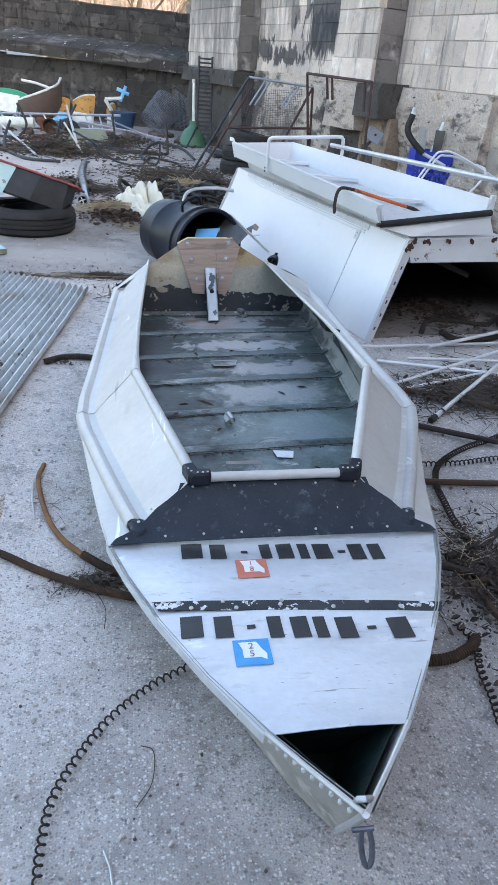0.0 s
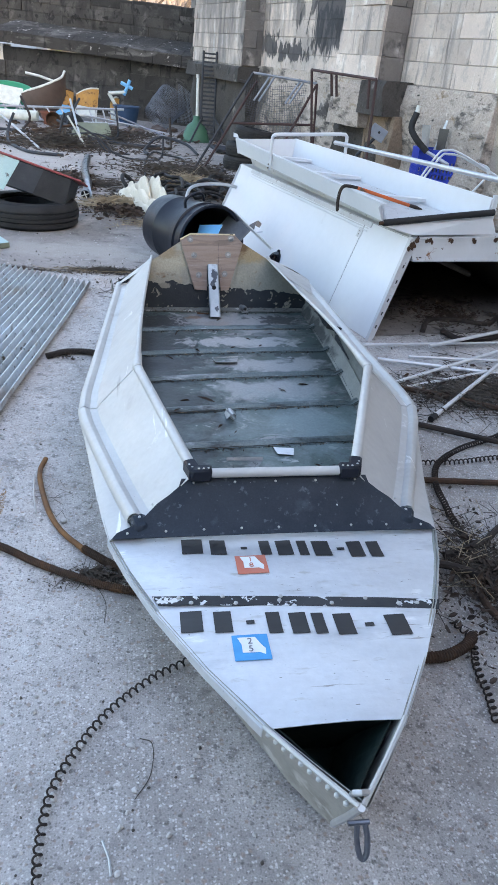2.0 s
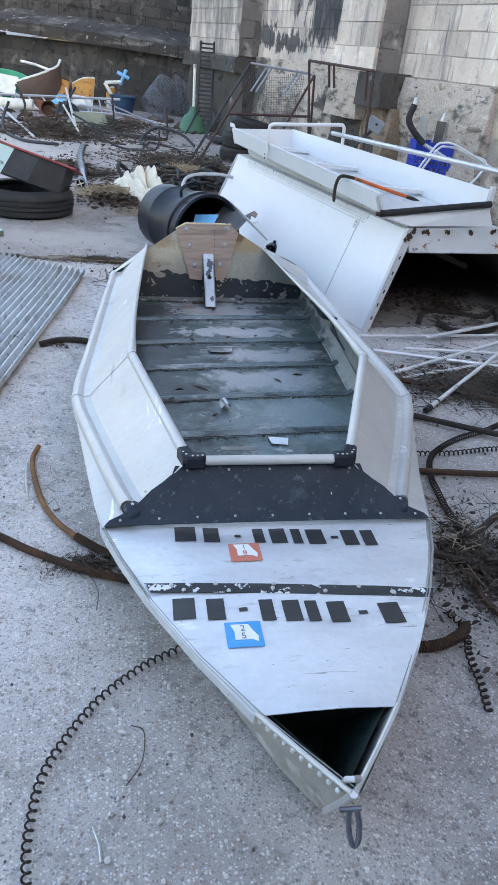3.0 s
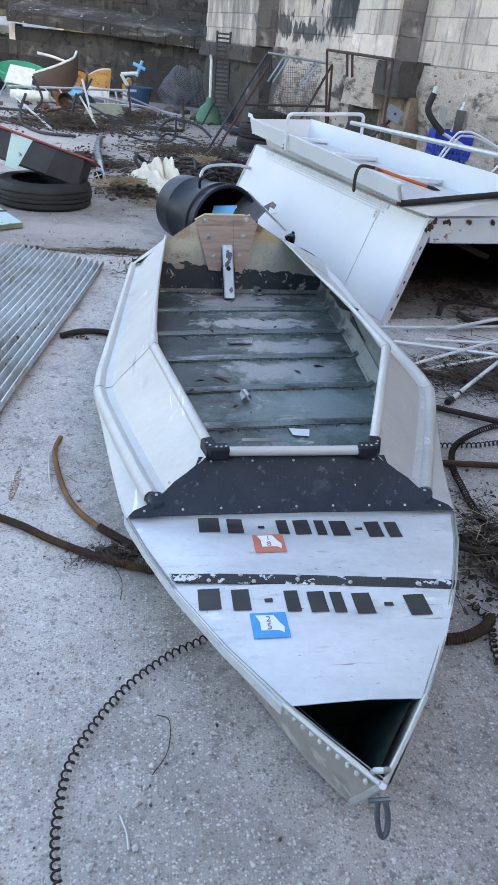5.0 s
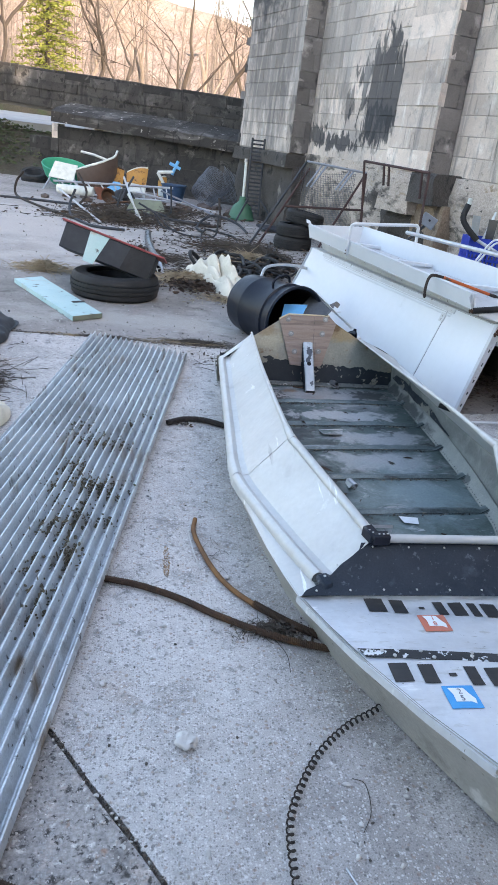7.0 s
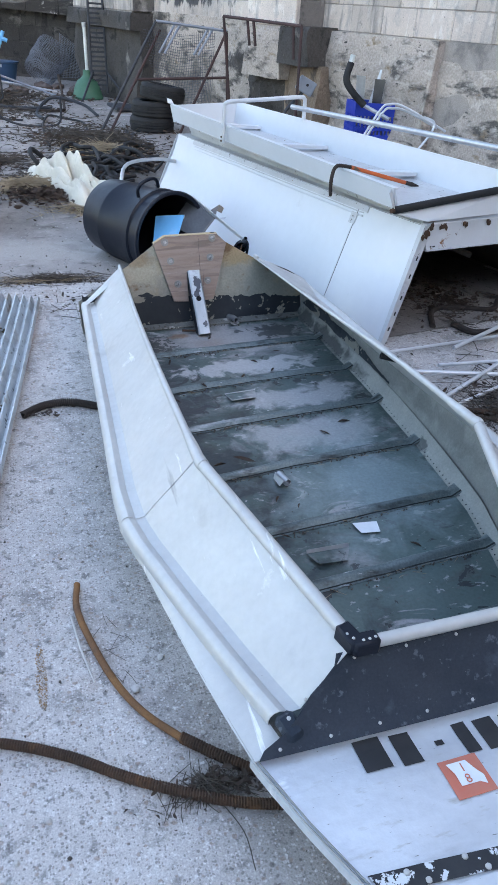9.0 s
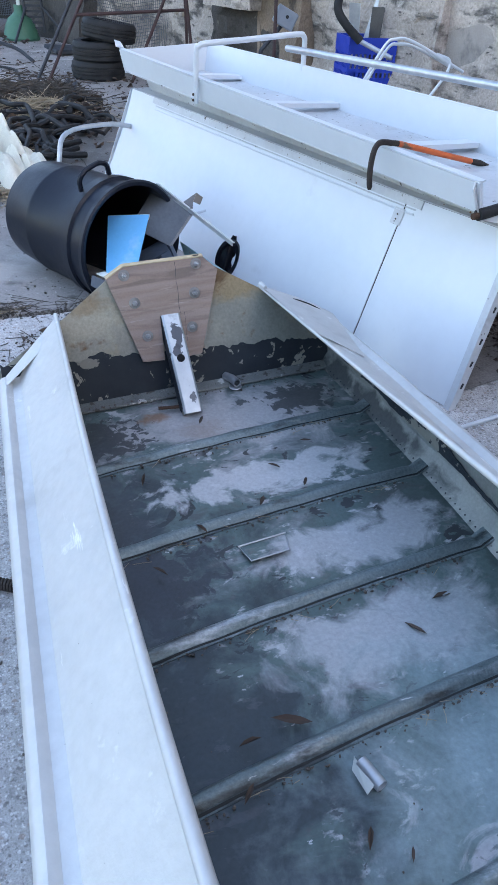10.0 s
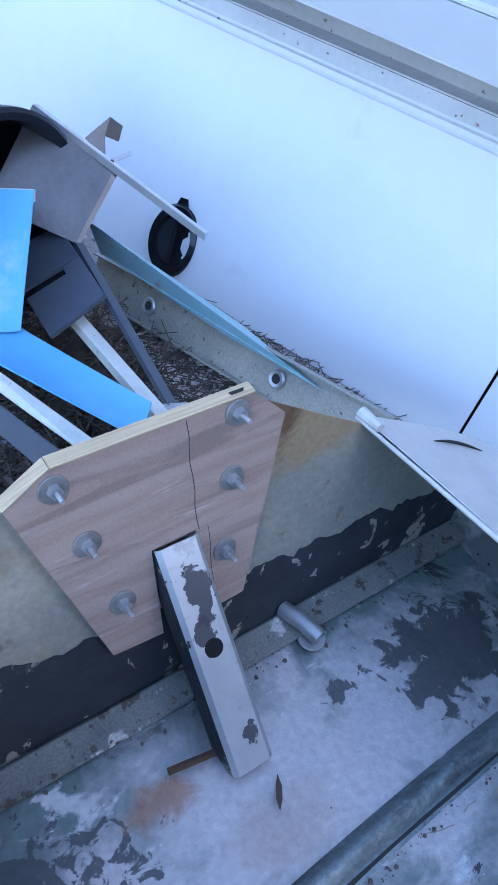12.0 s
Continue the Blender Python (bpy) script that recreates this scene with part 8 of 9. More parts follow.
part("sleeve", tb(smooth_path([(2.75, 7.5, 0.72), (2.62, 7.55, 0.84), (2.56, 7.6, 0.95), (2.6, 7.62, 1.1)], 5), 0.035, 10), RUBBER, fp, smooth=True)
part("bare_end", tb([(2.6, 7.62, 1.09), (2.615, 7.625, 1.17)], 0.026, 10), PALEPOST, fp)
part("bare_tail", tb([(2.75, 7.5, 0.72), (2.95, 7.3, 0.62)], 0.02, 8), STEEL, fp)
cf = thing("tubular_chair", "bare white tubular chair frame lying on its side", "chair frame")
for pts in ([(2.5, 7.0, 0.42), (2.66, 6.95, 0.74), (2.74, 6.92, 0.8), (2.9, 6.9, 0.78), (3.36, 6.85, 0.58)], [(2.56, 7.05, 0.42), (2.72, 7.0, 0.72), (2.8, 6.97, 0.76), (2.95, 6.95, 0.74), (3.3, 6.92, 0.6)], [(3.08, 6.85, 0.4), (3.2, 6.85, 0.56), (3.22, 6.86, 0.66), (3.12, 6.9, 0.7)]):
    part("tube", tb(smooth_path(pts, 5), 0.012, 8), WHITE, cf, smooth=True)
base = bmesh.new()
for k in range(14):
    lump(base, (2.5 + 0.07 * k + 0.1 * math.sin(k * 3), 6.95 + 0.2 * math.cos(k * 2.3), 0.14 + 0.04 * (k % 3)), 0.17, 0.9, 340 + k)
tagged(part("rubble_heap", base, FOOT), "heap of broken masonry behind the white body", "rubble", kind="stuff")
gb = thing("meter_box", "small grey metal box on a bracket by the footing", "metal box")
part("case", bx((0.2, 0.08, 0.15), (2.42, 8.35, 0.81), (0, 25, -20), 0.01), GREYBLUE, gb)
part("face_dot", lathe([(0, 0.002), (0.015, 0.002)], 10, pose(2.42, 8.305, 0.82, 90, 0, -20)), RUBBER, gb)
part("bracket", tb([(2.42, 8.38, 0.77), (2.2, 8.35, 0.55), (2.1, 8.4, 0.0)], 0.02, 6), DKBOX, gb)

# ---- old chairs and scrap by the low wall ----
ch = thing("plastic_tub", "green plastic tub with a paler rim, tipped towards the yard", "tub")
tm = pose(-3.2, 16.8, 0.08, 22, 4, 0) @ Matrix.Diagonal((1.4, 1.0, 1.7, 1))
part("shell", lathe([(0.0, 0.0), (0.2, 0.01), (0.3, 0.1), (0.36, 0.24), (0.34, 0.24), (0.28, 0.11), (0.19, 0.03), (0.0, 0.02)], 28, tm), GREENC, ch, smooth=True)
part("rim", tb([tm @ Vector((0.35 * math.cos(a / 28 * 6.283), 0.35 * math.sin(a / 28 * 6.283), 0.245)) for a in range(28)], 0.016, 6, True), GREENC, ch)
wt = thing("side_table", "pale blue-grey metal table on thin splayed legs", "table")
part("top", sheet([(-3.32, 16.25, 0.56), (-2.83, 16.2, 0.51), (-2.91, 16.05, 0.19), (-3.44, 16.1, 0.24)], 0.03), PALEPOST, wt)
for a, b in (((-3.4, 16.1, 0.25), (-3.5, 15.7, 0.0)), ((-2.93, 16.05, 0.2), (-3.0, 15.6, -0.0)), ((-2.9, 16.1, 0.25), (-2.7, 15.8, 0.0)), ((-3.35, 16.2, 0.5), (-3.2, 16.35, 0.0))):
    part("leg", tb([a, b], 0.016, 6), STEEL, wt)
bc = thing("bench_seat", "curved brown vinyl bench seat with a white rim", "seat")
RIMB = [(-2.84, 16.05, 0.44), (-2.7, 15.98, 0.5), (-2.54, 15.95, 0.56), (-2.36, 15.98, 0.63), (-2.19, 16.06, 0.71), (-2.05, 16.2, 0.79), (-2.01, 16.4, 0.9)]
FOOTB = [(-2.76, 16.2, 0.02), (-2.62, 16.12, 0.02), (-2.5, 16.1, 0.02), (-2.36, 16.12, 0.02), (-2.22, 16.16, 0.06), (-2.08, 16.26, 0.3), (-2.02, 16.42, 0.46)]
rows = [[tuple(Vector(p).lerp(Vector(q), f) - Vector((0, 0.06 * math.sin(math.pi * f), 0))) for p, q in zip(RIMB, FOOTB)] for f in np.linspace(0, 1, 6)]
part("back", grid_sheet(rows, 0.03), BROWNP, bc, smooth=True)
rear = [(x, 2 * 16.45 - y, z) for x, y, z in RIMB]
part("back", grid_sheet([rear, [(x, 16.75 - 0.1 * (z > 0.1), z) for x, y, z in FOOTB]], 0.03), BROWNP, bc, smooth=True)
part("rim", tb(smooth_path([Vector(q) + Vector((0, -0.01, 0.01)) for q in RIMB], 4), 0.024, 8), PALEPOST, bc, smooth=True)
part("rim", tb(smooth_path(rear, 4), 0.022, 8), PALEPOST, bc, smooth=True)
part("arm", tb([(-2.79, 16.3, 0.82), (-2.5, 16.3, 0.78), (-2.2, 16.3, 0.7)], 0.026, 8), PALEPOST, bc)
for x, m_, w, lean_, z0, lab in ((-2.03, BLUEPL, 0.36, 0.02, 0.5, "torn blue and mustard chair back"), (-1.55, MUSTARD, 0.46, 0.14, 0.54, "torn mustard vinyl chair back"), (-0.98, MUSTARD, 0.14, 0.1, 0.42, "broken chair with a mustard back")):
    c = thing("broken_chair", lab, "chair", "broken chairs")
    at_ = lambda u, z: (x + w * (u - 0.5) * (0.75 + 0.4 * z), 16.4 + 0.25 * z - 0.07 * math.sin(3.14 * u), z + lean_ * (u - 0.5) + 0.05 * math.sin(3.14 * u) * (z > 0.4))
    part("backrest", grid_sheet([[at_(u, z) for u in np.linspace(0, 1, 9)] for z in (z0, z0 - 0.12, z0 - 0.26, z0 - 0.36)], 0.04), MUSTARD, c, "mustard vinyl with torn dark edges", smooth=True)
    part("seat", bx((w * 0.85, 0.3, 0.05), (x - 0.02, 16.25, 0.18), (35, 6, 8), 0.014), SKYBLUE if m_ is BLUEPL else PALEPOST, c, "pale seat board")
    for u in (0.0, 1.0):
        part("side_tube", tb(smooth_path([at_(u, z0), at_(u, z0 - 0.3), (x + (u - 0.5) * w * 0.8, 16.15, 0.0)], 4), 0.018, 6), PALEPOST, c)
    part("top_tube", tb([at_(u, z0 + 0.02) for u in np.linspace(0, 1, 7)], 0.018, 6), PALEPOST if m_ is MUSTARD else RUST, c)
bk = thing("toy_trike", "small white and blue toy frame lying in the scrap", "toy")
for a, b, m_ in (((-1.1, 16.3, 0.58), (-0.95, 16.3, 0.35), PALEPOST), ((-1.1, 16.3, 0.58), (-0.75, 16.3, 0.62), PALEPOST), ((-0.78, 16.3, 0.56), (-0.66, 16.3, 0.86), SKYBLUE), ((-0.85, 16.3, 0.8), (-0.6, 16.3, 0.7), SKYBLUE), ((-0.95, 16.3, 0.35), (-0.9, 16.3, 0.1), PALEPOST)):
    part("tube", tb([a, b], 0.035, 8), m_, bk)
tub = thing("plastic_tub", "dark blue plastic tub among the scrap", "tub")
part("bowl", lathe([(0.0, 0.0), (0.2, 0.0), (0.27, 0.35), (0.29, 0.36), (0.29, 0.38), (0.255, 0.37), (0.19, 0.02), (0.0, 0.02)], 24, pose(-0.72, 16.0, 0.0)), mat("navy_plastic", (0.02, 0.06, 0.13), None, 5, 0.45), tub, smooth=True)
tyre("tyre", "old black tyre leaning on the earth bank", (-3.95, 17.4, 0.03), 0.31, 0.2, (20, 0, 0))
ld = thing("ladder", "aluminium ladder lying across the scrap heap", "ladder")
LR = ((Vector((-3.19, 15.0, 0.25)), Vector((-0.75, 15.0, 0.37))), (Vector((-2.95, 14.85, 0.06)), Vector((-0.71, 14.85, 0.11))))
for p, q in LR:
    part("rail", tb([p, q], 0.024, 6), STEEL, ld)
for k in range(9):
    f = 0.06 + 0.11 * k
    part("rung", tb([LR[0][0].lerp(LR[0][1], f), LR[1][0].lerp(LR[1][1], f)], 0.015, 6), STEEL, ld)
tagged(part("metal_rail", tb([(-1.5, 14.5, 0.25), (-0.6, 14.5, 0.14), (0.16, 14.5, 0.03)], 0.022, 6), STEEL), "long straight steel rail lying across the scrap", "rail")
for k, pts in enumerate(([(-3.53, 13.6, 0.47), (-3.66, 13.6, 0.28), (-3.66, 13.55, 0.05), (-3.2, 12.6, 0.025), (-2.6, 11.6, 0.025), (-2.2, 11.0, 0.025)], [(-2.45, 12.3, 0.36), (-2.5, 12.0, 0.15), (-2.4, 11.4, 0.03), (-2.1, 10.7, 0.025), (-1.9, 10.45, 0.025), (-1.5, 10.4, 0.025)], [(-4.6, 13.2, 0.02), (-3.4, 13.3, 0.02), (-2.2, 13.0, 0.04)], [(-1.7, 13.2, 0.03), (-0.8, 12.4, 0.03), (-0.4, 12.0, 0.03), (0.02, 12.1, 0.03), (0.1, 12.6, 0.06), (0.08, 13.1, 0.42)],
                         [(-1.9, 13.6, 0.2), (-1.2, 12.6, 0.05), (-0.6, 12.2, 0.04), (-0.1, 12.3, 0.03)], [(-0.3, 11.2, 0.03), (-0.35, 11.8, 0.03), (-0.1, 12.1, 0.2), (0.3, 11.9, 0.15), (0.5, 11.6, 0.03)], [(-2.6, 14.2, 0.5), (-2.4, 13.8, 0.2), (-2.5, 13.5, 0.0)], [(-1.55, 14.2, 0.55), (-1.7, 13.8, 0.25), (-1.8, 13.5, 0.0)])):
    tagged(part("bent_pipe", tb(smooth_path(pts, 6), 0.022, 7), DKBOX if k % 3 else DARKRUST, smooth=True), "dark bent steel pipe lying in the scrap", "pipe", "bent pipes")
tagged(part("metal_pole", tb([(-1.75, 14.6, 0.5), (-1.32, 11.6, 0.03)], 0.02, 8), STEEL), "long pale metal leg leaning into the scrap heap", "pole")
rb = bmesh.new()
for k in range(30):
    lump(rb, (-3.2 + 0.13 * k + 0.2 * math.sin(k * 1.7), 14.0 + 1.6 * abs(math.sin(k * 2.7)), 0.03), 0.09 + 0.06 * abs(math.sin(k)), 0.6, 400 + k)
tagged(part("scrap_rubble", rb, BROWNP), "dark lumps of rubble under the scrap heap", "rubble", kind="stuff")
tagged(part("flower_pot", lathe([(0.0, 0.0), (0.13, 0.0), (0.2, 0.28), (0.22, 0.28), (0.22, 0.33), (0.18, 0.33), (0.11, 0.02), (0.0, 0.02)], 24, pose(-2.2, 14.9, 0.0) @ Matrix.Diagonal((0.7, 0.7, 0.7, 1))), mat("terracotta", (0.22, 0.08, 0.05), None, 6, 0.8), smooth=True), "brown terracotta pot in the scrap heap", "flower pot")
tagged(part("black_bag", lathe([(0.0, 0.0), (0.2, 0.02), (0.24, 0.12), (0.16, 0.22), (0.05, 0.27), (0.0, 0.28)], 12, pose(-1.75, 14.7, 0.0)), RUBBER, smooth=True), "black bag lying in the scrap heap", "bag")

# ---- bent tubes, rods and brush in the scrap before the low wall ----
for pts, r, m_, lab, cat in (
        ([(-1.32, 10.6, 0.42), (-1.04, 10.6, 0.28), (-0.81, 10.6, 0.09), (-0.56, 10.6, 0.02), (-0.26, 10.6, 0.02), (-0.11, 10.6, 0.08), (-0.09, 10.6, 0.37)], 0.014, DKBOX, "black tubular chair frame lying in the yard", "chair frame"),
        ([(-1.07, 11.0, 0.24), (-0.98, 11.0, 0.1), (-0.86, 11.0, 0.04), (-0.57, 11.0, 0.03)], 0.013, DKBOX, "bent black tube lying in the yard", "tube"),
        ([(-0.83, 12.5, 0.59), (-0.8, 12.5, 0.25), (-0.84, 12.5, 0.1), (-1.28, 12.5, 0.02)], 0.016, DKBOX, "bent black tube standing in the scrap", "tube"),
        ([(-0.35, 9.07, 0.02), (-0.36, 9.78, 0.02), (-0.32, 10.81, 0.02), (-0.2, 11.51, 0.03), (-0.01, 11.37, 0.02), (0.22, 11.0, 0.02), (0.21, 10.26, 0.02), (0.29, 9.76, 0.02)], 0.014, RUBBER, "black cable curling over the concrete", "cable"),
        ([(-1.53, 11.5, 0.46), (-1.25, 11.5, 0.012)], 0.015, PALEPOST, "thin pale pole leaning on the scrap", "pole"),
        ([(-2.6, 11.66, 0.05), (-1.6, 11.92, 0.05)], 0.02, RUST, "brown rusty rod lying in the scrap", "rod"),
        ([(-2.9, 13.8, 0.2), (-1.9, 10.9, 0.04)], 0.018, STEEL, "grey steel rod lying in the scrap", "rod"),
        ([(-1.79, 12.5, 0.0), (-1.67, 12.5, 0.42)], 0.018, DKBOX, "short black post standing in the scrap", "post"),
        ([(0.41, 8.66, 0.05), (0.68, 10.06, 0.05)], 0.025, DKBOX, "dark steel bar lying on the ground", "bar"),
        ([(0.48, 8.6, 0.05), (0.73, 9.91, 0.05)], 0.025, DKBOX, "dark steel bar lying on the ground", "bar"),
        ([(-2.2, 12.6, 0.1), (-1.5, 12.9, 0.2), (-0.9, 13.2, 0.08)], 0.02, RUST, "bent rusty rod in the scrap", "rod"),
        ([(-1.9, 12.2, 0.06), (-1.2, 12.3, 0.16), (-0.7, 12.1, 0.03)], 0.012, DKBOX, "bent thin black rod in the scrap", "rod"),
        ([(-1.0, 13.6, 0.4), (-0.4, 13.7, 0.2), (0.2, 13.5, 0.03)], 0.016, GREYBLUE, "blue-grey tube lying in the scrap", "tube")):
    tagged(part(cat.replace(" ", "_"), tb(smooth_path(pts, 5), r, 8), m_, smooth=True), lab, cat)
tagged(part("leaning_board", sheet([(-1.49, 12.95, 0.24), (-0.98, 12.95, 0.26), (-0.86, 12.7, 0.03), (-1.62, 12.7, 0.03)], 0.02), OLIVE), "olive painted board leaning in the scrap", "board")
tagged(part("cable_reel", hollow([(-1.9, 11.75, 0.06), (-1.82, 11.8, 0.06)], 0.055, 0.02, 16), STRAW, smooth=True), "small pale roll of tape on the ground", "roll")
tagged(part("rusty_pan", lathe([(0.0, 0.0), (0.2, 0.0), (0.26, 0.16), (0.27, 0.16), (0.21, -0.01), (0.0, -0.01)], 20, pose(-2.02, 14.0, 0.14, 70, 0, 10) @ Matrix.Diagonal((0.5, 0.5, 0.8, 1))), RUST, smooth=True), "rusty brown pan tipped in the scrap", "pan")
tagged(part("white_drum", tb([(-3.0, 14.2, 0.18), (-2.3, 14.1, 0.2)], 0.09, 16), PALEPOST, smooth=True), "short white pipe lying in the scrap", "pipe")
scatter("brush_pile", STRAWS, strewn(380, (-1.7, 11.6, 0.7, 0.6), 201, (0.12, 0.6), 0.009, 0.004, 0.2, 14) + strewn(220, (-0.9, 12.6, 0.9, 0.7), 202, (0.1, 0.45), 0.008, 0.004, 0.15, 12)
        + strewn(600, (0.45, 9.3, 0.45, 1.2), 203, (0.08, 0.4), 0.007, 0.004, 0.12, 12), TWIG, "pile of dead brush and stalks before the low wall", "brush")
scatter("leaf_drift", LEAVES, strewn(1500, (-1.35, 8.1, 0.45, 0.9), 204, (0.02, 0.09), None, 0.0, 0.06) + strewn(1300, (-0.55, 6.65, 0.6, 0.5), 205, (0.02, 0.08), None, 0.0, 0.05)
        + strewn(900, (0.4, 8.4, 0.6, 1.2), 206, (0.02, 0.09), None, 0.0, 0.06) + strewn(700, (-1.9, 12.3, 1.0, 0.9), 207, (0.03, 0.1), None, 0.0, 0.15), LEAF, "dark drift of dead leaves on the yard", "dead leaves")
scatter("stick_litter", STRAWS, strewn(420, (0.1, 9.6, 1.3, 1.6), 301, (0.08, 0.6), 0.009, 0.004, 0.08, 8) + strewn(360, (-1.6, 11.6, 2.0, 0.9), 302, (0.08, 0.7), 0.01, 0.004, 0.12, 9)
        + strewn(260, (-0.9, 8.2, 0.7, 0.7), 303, (0.05, 0.35), 0.006, 0.004, 0.04, 6) + strewn(240, (0.2, 6.2, 0.5, 0.6), 304, (0.05, 0.3), 0.005, 0.003, 0.03, 6), TWIG, "dark sticks and dead stems strewn among the scrap", "sticks")
scatter("leaf_mould", LEAVES, strewn(1300, (0.0, 9.6, 1.5, 1.8), 305, (0.02, 0.07), None, 0, 0.02) + strewn(900, (-1.6, 11.4, 2.2, 1.0), 306, (0.02, 0.08), None, 0, 0.03) + strewn(500, (0.1, 6.1, 0.6, 0.7), 307, (0.012, 0.04), None, 0, 0.01), LEAF, "dark dead leaves blown among the scrap", "dead leaves")


# ---- bank, road, hill and trees beyond the low wall ----
BANK = mat("weedy_bank", (0.05, 0.048, 0.032), (0.085, 0.07, 0.052), 1.5, 0.95, bump=1.0, bscale=14, fine=0.4, layers=(((0.05, 0.07, 0.03), 2, 0.55, 0.65),))
ASPH = mat("asphalt", (0.34, 0.335, 0.33), (0.27, 0.265, 0.265), 2, 0.9, bump=0.3, bscale=90)
rows = []
for i in range(13):
    row = []
    for j in range(19):
        f, s = i / 12, j / 18
        x = -4.05 - 9 * s + 0.6 * f
        y = 18.3 + 3.5 * f + 1.2 * s
        z = 1.03 * f ** 0.8 + 0.28 * noise.noise(Vector((x * 1.3, y * 1.3, 4))) * math.sin(math.pi * f)
        row.append((x, y, z - 0.04))
    rows.append(row)
tagged(part("earth_bank", grid_sheet(rows, -0.3), BANK, smooth=True), "weedy earth bank rising to the road", "bank", kind="structure")
tagged(part("road", sheet([(-3.3, 21.6, 1.0), (-16, 23.0, 1.0), (-26, 52, 1.95), (-4, 48, 1.85)], 0.2), ASPH), "pale asphalt road on the bank", "road", kind="structure")
tagged(part("upper_ground", sheet([(-2, 19.5, 1.0), (-2, 28, 1.15), (-40, 31, 1.15), (-40, 60, 1.2), (40, 60, 1.2), (40, 12, 1.0), (4, 16, 1.0)], 0.5), BANK), "level ground behind the walls", "ground", kind="structure")
steps = [(18.7, 0.22), (19.4, 0.42), (20.1, 0.6), (20.8, 0.76), (21.5, 0.92)]
scatter("bank_weeds", STRAWS, [m for k, (y, z) in enumerate(steps) for m in strewn(160, (-5.6, y, 2.0, 0.35), 101 + k, (0.1, 0.45), 0.007, z, 0.25, 55)], TWIG, "dry weeds on the bank", "weeds")
scatter("bank_leaves", LEAVES, [m for k, (y, z) in enumerate(steps) for m in strewn(520, (-5.6, y, 2.0, 0.35), 111 + k, (0.05, 0.16), None, z, 0.25)], mat("ivy", (0.045, 0.07, 0.028), (0.075, 0.085, 0.04), 5, 0.7), "dark ivy on the bank", "ivy")

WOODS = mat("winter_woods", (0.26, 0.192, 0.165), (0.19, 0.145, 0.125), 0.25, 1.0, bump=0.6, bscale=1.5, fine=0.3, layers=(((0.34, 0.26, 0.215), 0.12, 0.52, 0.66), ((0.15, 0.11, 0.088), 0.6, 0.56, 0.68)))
# slight emission in the woods' own colour, added to brighten the distant hill
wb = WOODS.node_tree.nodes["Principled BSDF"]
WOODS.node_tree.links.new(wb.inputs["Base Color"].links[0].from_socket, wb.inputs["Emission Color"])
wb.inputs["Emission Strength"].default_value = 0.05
CREST = [(-160, 40), (-60, 32), (-21, 25), (-9, 21), (-1, 19.0), (8, 18.0), (20, 15), (60, 8), (160, 12)]
rows = []
for i in range(15):
    f = i / 14
    row = []
    for j in range(61):
        x = -160 + 320 * j / 60
        crest = lerp_table(CREST, x) + 1.5 * noise.noise(Vector((x * 0.05, 0, 3)))
        z = 0.8 + max(2, crest) * f ** 1.1 + 1.3 * noise.noise(Vector((x * 0.12, f * 9, 5))) * (f > 0.05)
        row.append((x, 75 + 65 * f + 4 * noise.noise(Vector((x * 0.05, f * 4, 8))), z))
    rows.append(row)
tagged(part("backdrop_hill", grid_sheet(rows, -1.0), WOODS, smooth=True), "far hillside of bare sunlit winter woods with a faint added glow", "hill", kind="structure")

BARK = mat("pale_bark", (0.22, 0.178, 0.155), (0.15, 0.122, 0.106), 5, 0.9, bump=0.4, bscale=40, fine=0.2)
BARKD = mat("dark_bark", (0.065, 0.05, 0.042), (0.042, 0.034, 0.029), 5, 0.9, bump=0.4, bscale=40, fine=0.2)


def bare_tree(at, hgt, seed, material, label, lean=(0, 0)):
    """A leafless tree: a tapered trunk and forking limbs down to twigs."""
    rng = random.Random(seed)
    t = thing("bare_tree", label, "tree", "bare trees", pose(*at))
    trunk, limbs = bmesh.new(), bmesh.new()

    def grow(p, d, length, r, depth, bm):
        pts, rad = [p], [r]
        n = 5
        for k in range(n):
            d = (d + Vector((rng.gauss(0, 0.16), rng.gauss(0, 0.16), rng.gauss(0.03, 0.1)))).normalized()
            p = p + d * length / n
            pts.append(p)
            rad.append(r * (1 - 0.5 * (k + 1) / n))
        tube(bm, pts, rad, 6 if depth < 2 else 4)
        if depth < 6:
            for k in range(3 if depth < 3 else 3):
                q = pts[rng.randrange(2, n + 1)] if k else pts[-1]
                nd = (d + Vector((rng.gauss(0, 0.55), rng.gauss(0, 0.55), rng.gauss(0.05, 0.4)))).normalized()
                grow(q, nd, length * rng.uniform(0.55, 0.8), r * 0.5 * rng.uniform(0.8, 1.1), depth + 1, limbs)

    grow(Vector((0, 0, 0)), Vector((lean[0], lean[1], 1)).normalized(), hgt * 0.4, hgt * 0.017, 0, trunk)
    part("trunk", trunk, material, t, smooth=True)
    part("crown", limbs, material, t, "leafless crown of fine branches", smooth=True)
    return t


bare_tree((0.6, 27, 1.0), 7.5, 3, BARKD, "dark leafless tree with a many-forked crown behind the wall")
bare_tree((-0.6, 30, 1.0), 8, 14, BARKD, "dark leafless tree with upright limbs behind the wall", (0.1, 0))
bare_tree((-1.9, 26, 1.0), 6.5, 25, BARKD, "dark leafless tree leaning behind the wall", (-0.2, 0))
bare_tree((-3.6, 31, 1.0), 8, 36, BARKD, "dark leafless tree beyond the road", (0.1, 0))
bare_tree((-7.2, 29, 1.0), 8, 47, BARKD, "dark leafless tree beside the road", (0.15, 0))
bare_tree((-9.0, 33, 1.0), 9, 58, BARK, "tall leafless tree beyond the road")
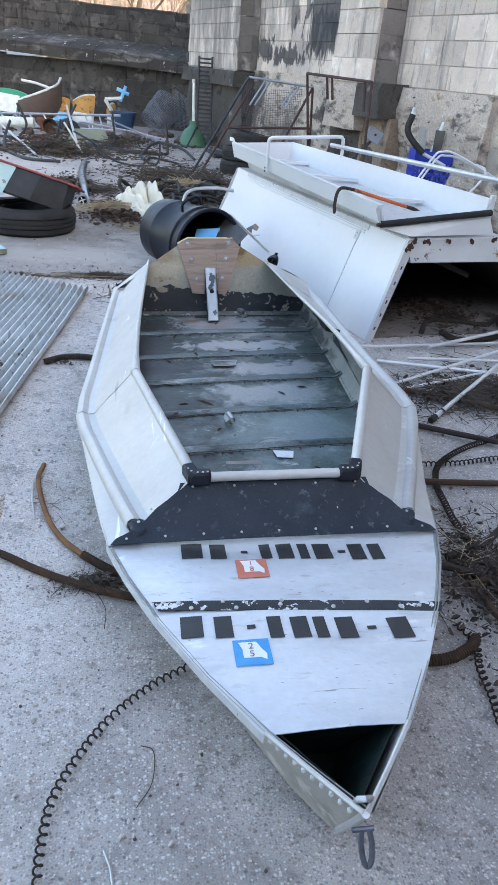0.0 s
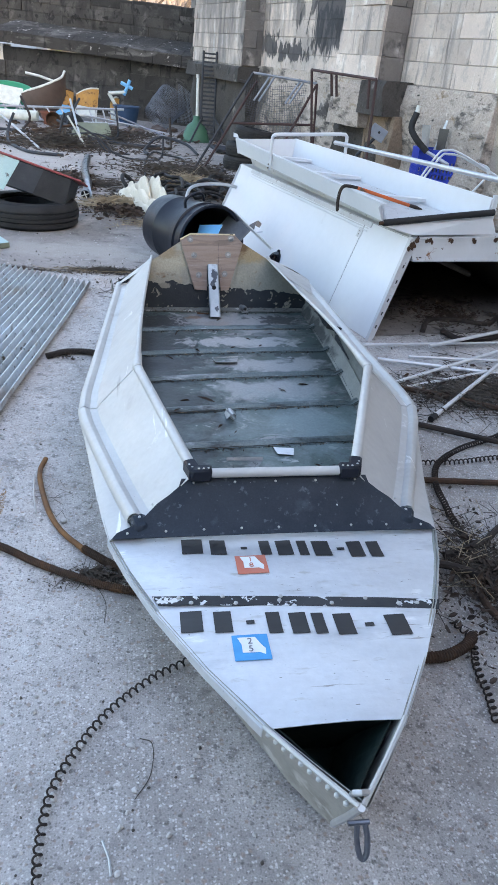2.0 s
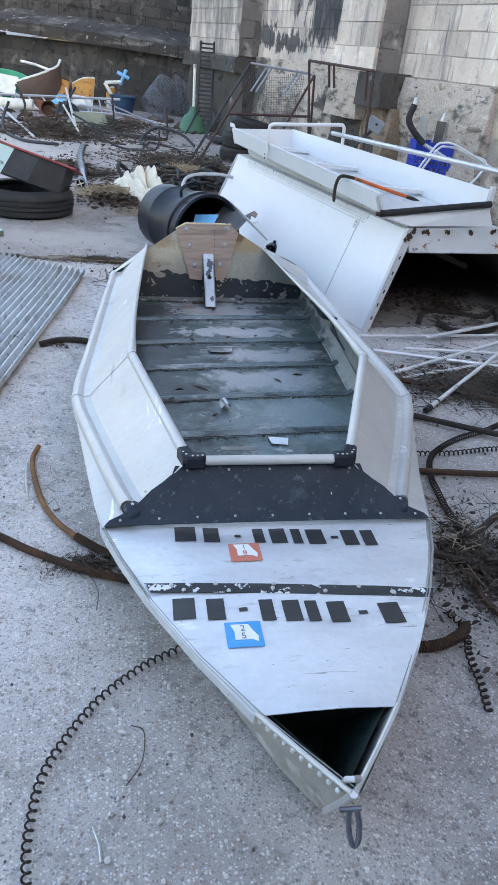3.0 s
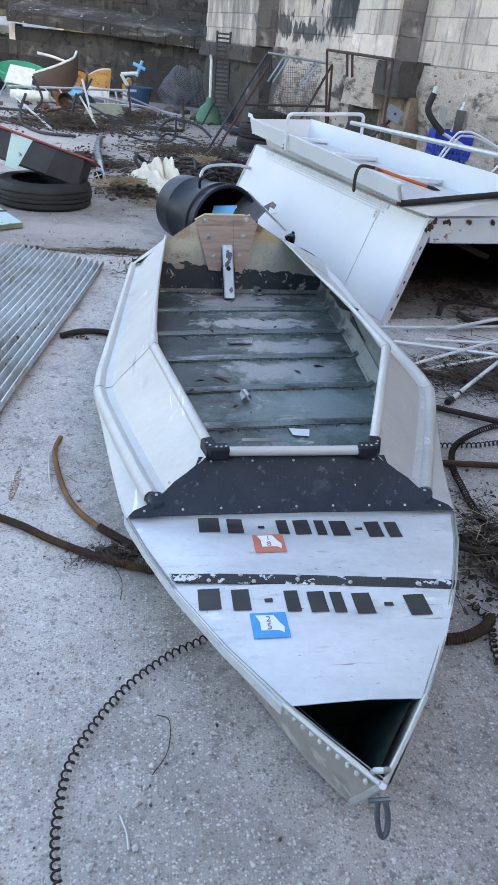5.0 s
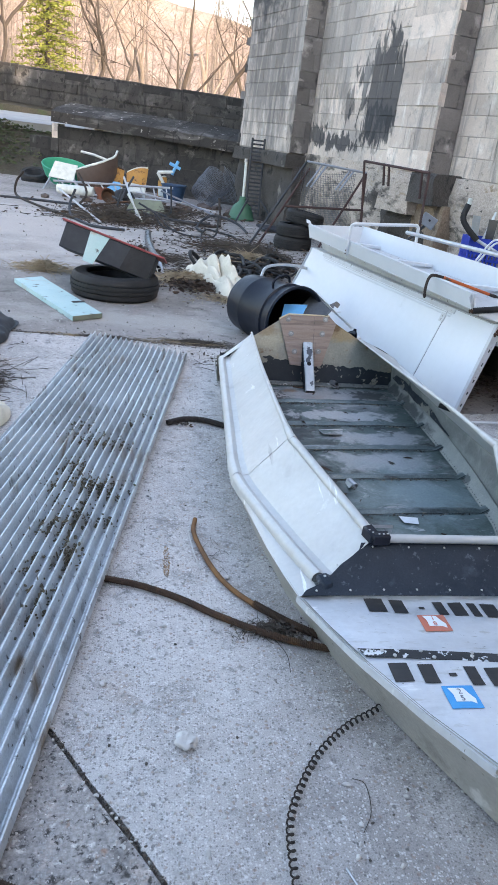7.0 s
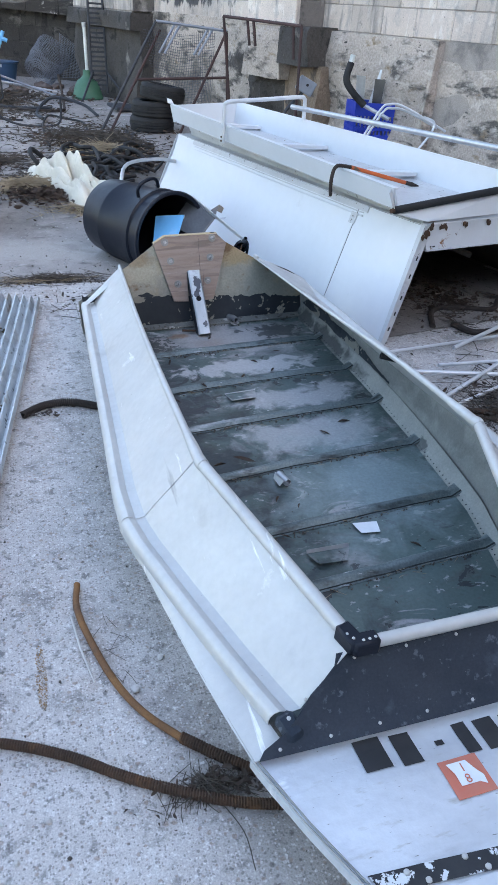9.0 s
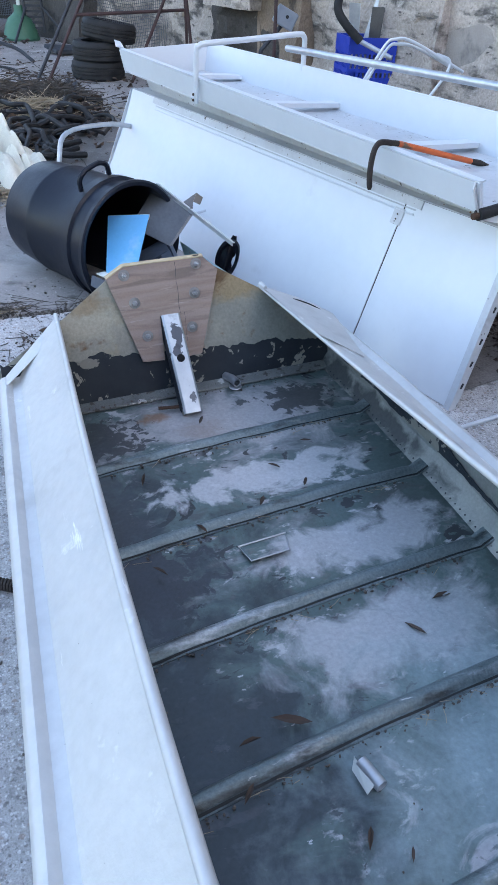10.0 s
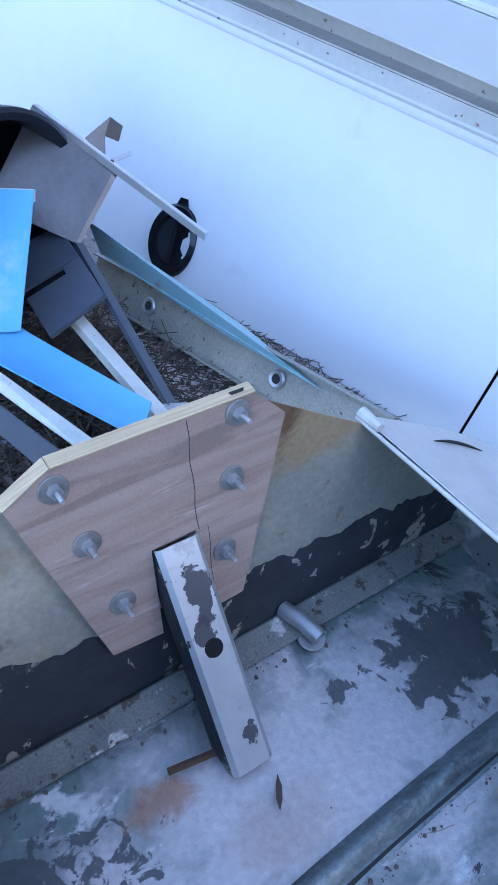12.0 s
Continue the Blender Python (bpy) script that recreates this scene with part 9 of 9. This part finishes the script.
bare_tree((2.2, 32, 1.0), 9, 69, BARKD, "dark leafless tree behind the tall wall")
bare_tree((-0.1, 34, 1.0), 9, 71, BARK, "pale slender leafless tree behind the wall")
bare_tree((-2.6, 36, 1.0), 9, 72, BARK, "pale slender leafless tree across the road", (0.05, 0))
bare_tree((1.2, 38, 1.0), 10, 73, BARK, "tall pale leafless tree far behind the wall", (-0.05, 0))
bare_tree((-5.0, 38, 1.0), 9, 74, BARK, "pale leafless tree far beyond the road")
# a belt of slender bare trees across the far field
wv_, wf_, rw = [], [], random.Random(303)


def thin_limb(a, b, r0, r1):
    d = (b - a).normalized()
    u = d.orthogonal().normalized()
    w = d.cross(u)
    n0 = len(wv_)
    for q, r in ((a, r0), (b, r1)):
        for k in range(3):
            wv_.append(tuple(q + (u * math.cos(k * 2.094) + w * math.sin(k * 2.094)) * r))
    for k in range(3):
        wf_.append((n0 + k, n0 + (k + 1) % 3, n0 + 3 + (k + 1) % 3, n0 + 3 + k))


for _ in range(260):
    base = Vector((rw.uniform(-34, 18), rw.uniform(44, 74), 1.0))
    hh = rw.uniform(7, 11)
    top = base + Vector((rw.gauss(0, 0.5), rw.gauss(0, 0.5), hh))
    thin_limb(base, top, 0.07, 0.012)
    for _ in range(13):
        f = rw.uniform(0.25, 0.95)
        p = base.lerp(top, f)
        q = p + Vector((rw.gauss(0, 1.0), rw.gauss(0, 1.0), rw.uniform(0.5, 2.2))) * (1.15 - f)
        thin_limb(p, q, 0.026, 0.008)
        for _ in range(3):
            g3 = p.lerp(q, rw.uniform(0.3, 1))
            thin_limb(g3, g3 + Vector((rw.gauss(0, 0.6), rw.gauss(0, 0.6), rw.uniform(0.1, 1.1))), 0.013, 0.005)
fm = bpy.data.meshes.new("far_woods")
fm.from_pydata(wv_, [], wf_)
fm.materials.append(BARK)
tagged(new("far_woods", fm), "belt of slender leafless trees before the hillside", "woods", kind="stuff")
# evergreen
ev = thing("evergreen_tree", "bright yellow-green conifer with layered sprays of foliage", "tree", m=pose(-5.6, 30.5, 1.0))
part("trunk", tb([(0, 0, 0), (0.03, 0, 3), (0, 0, 6.5)], [0.12, 0.08, 0.02], 8), BARKD, ev)
NEEDLE = mat("yellow_green_needles", (0.17, 0.19, 0.03), (0.11, 0.13, 0.02), 3, 0.7, layers=(((0.24, 0.25, 0.05), 4, 0.55, 0.65),))
rj = random.Random(91)
ms, bs = [], bmesh.new()
for k in range(110):
    z = 0.7 + 5.6 * (k / 110) ** 0.9
    a = k * 2.4
    R = (1.75 - 0.2 * z) * rj.uniform(0.75, 1.15)
    tip = Vector((R * math.cos(a), R * math.sin(a), z - 0.1 * R))
    tube(bs, [(0, 0, z), tip], [0.025, 0.006], 4)
    for _ in range(60):
        f = rj.uniform(0.2, 1.05)
        q = Vector((0, 0, z)).lerp(tip, f)
        s = rj.uniform(0.08, 0.2)
        ms.append(pose(q.x + rj.gauss(0, 0.1), q.y + rj.gauss(0, 0.1), q.z + rj.gauss(0, 0.05), rj.gauss(0, 25), rj.gauss(0, 25), math.degrees(a) + rj.gauss(0, 50)) @ Matrix.Diagonal((s, s * 0.5, s, 1)))
part("branchwork", bs, BARKD, ev)
scatter("foliage", LEAVES, ms, NEEDLE, "", "", ev)
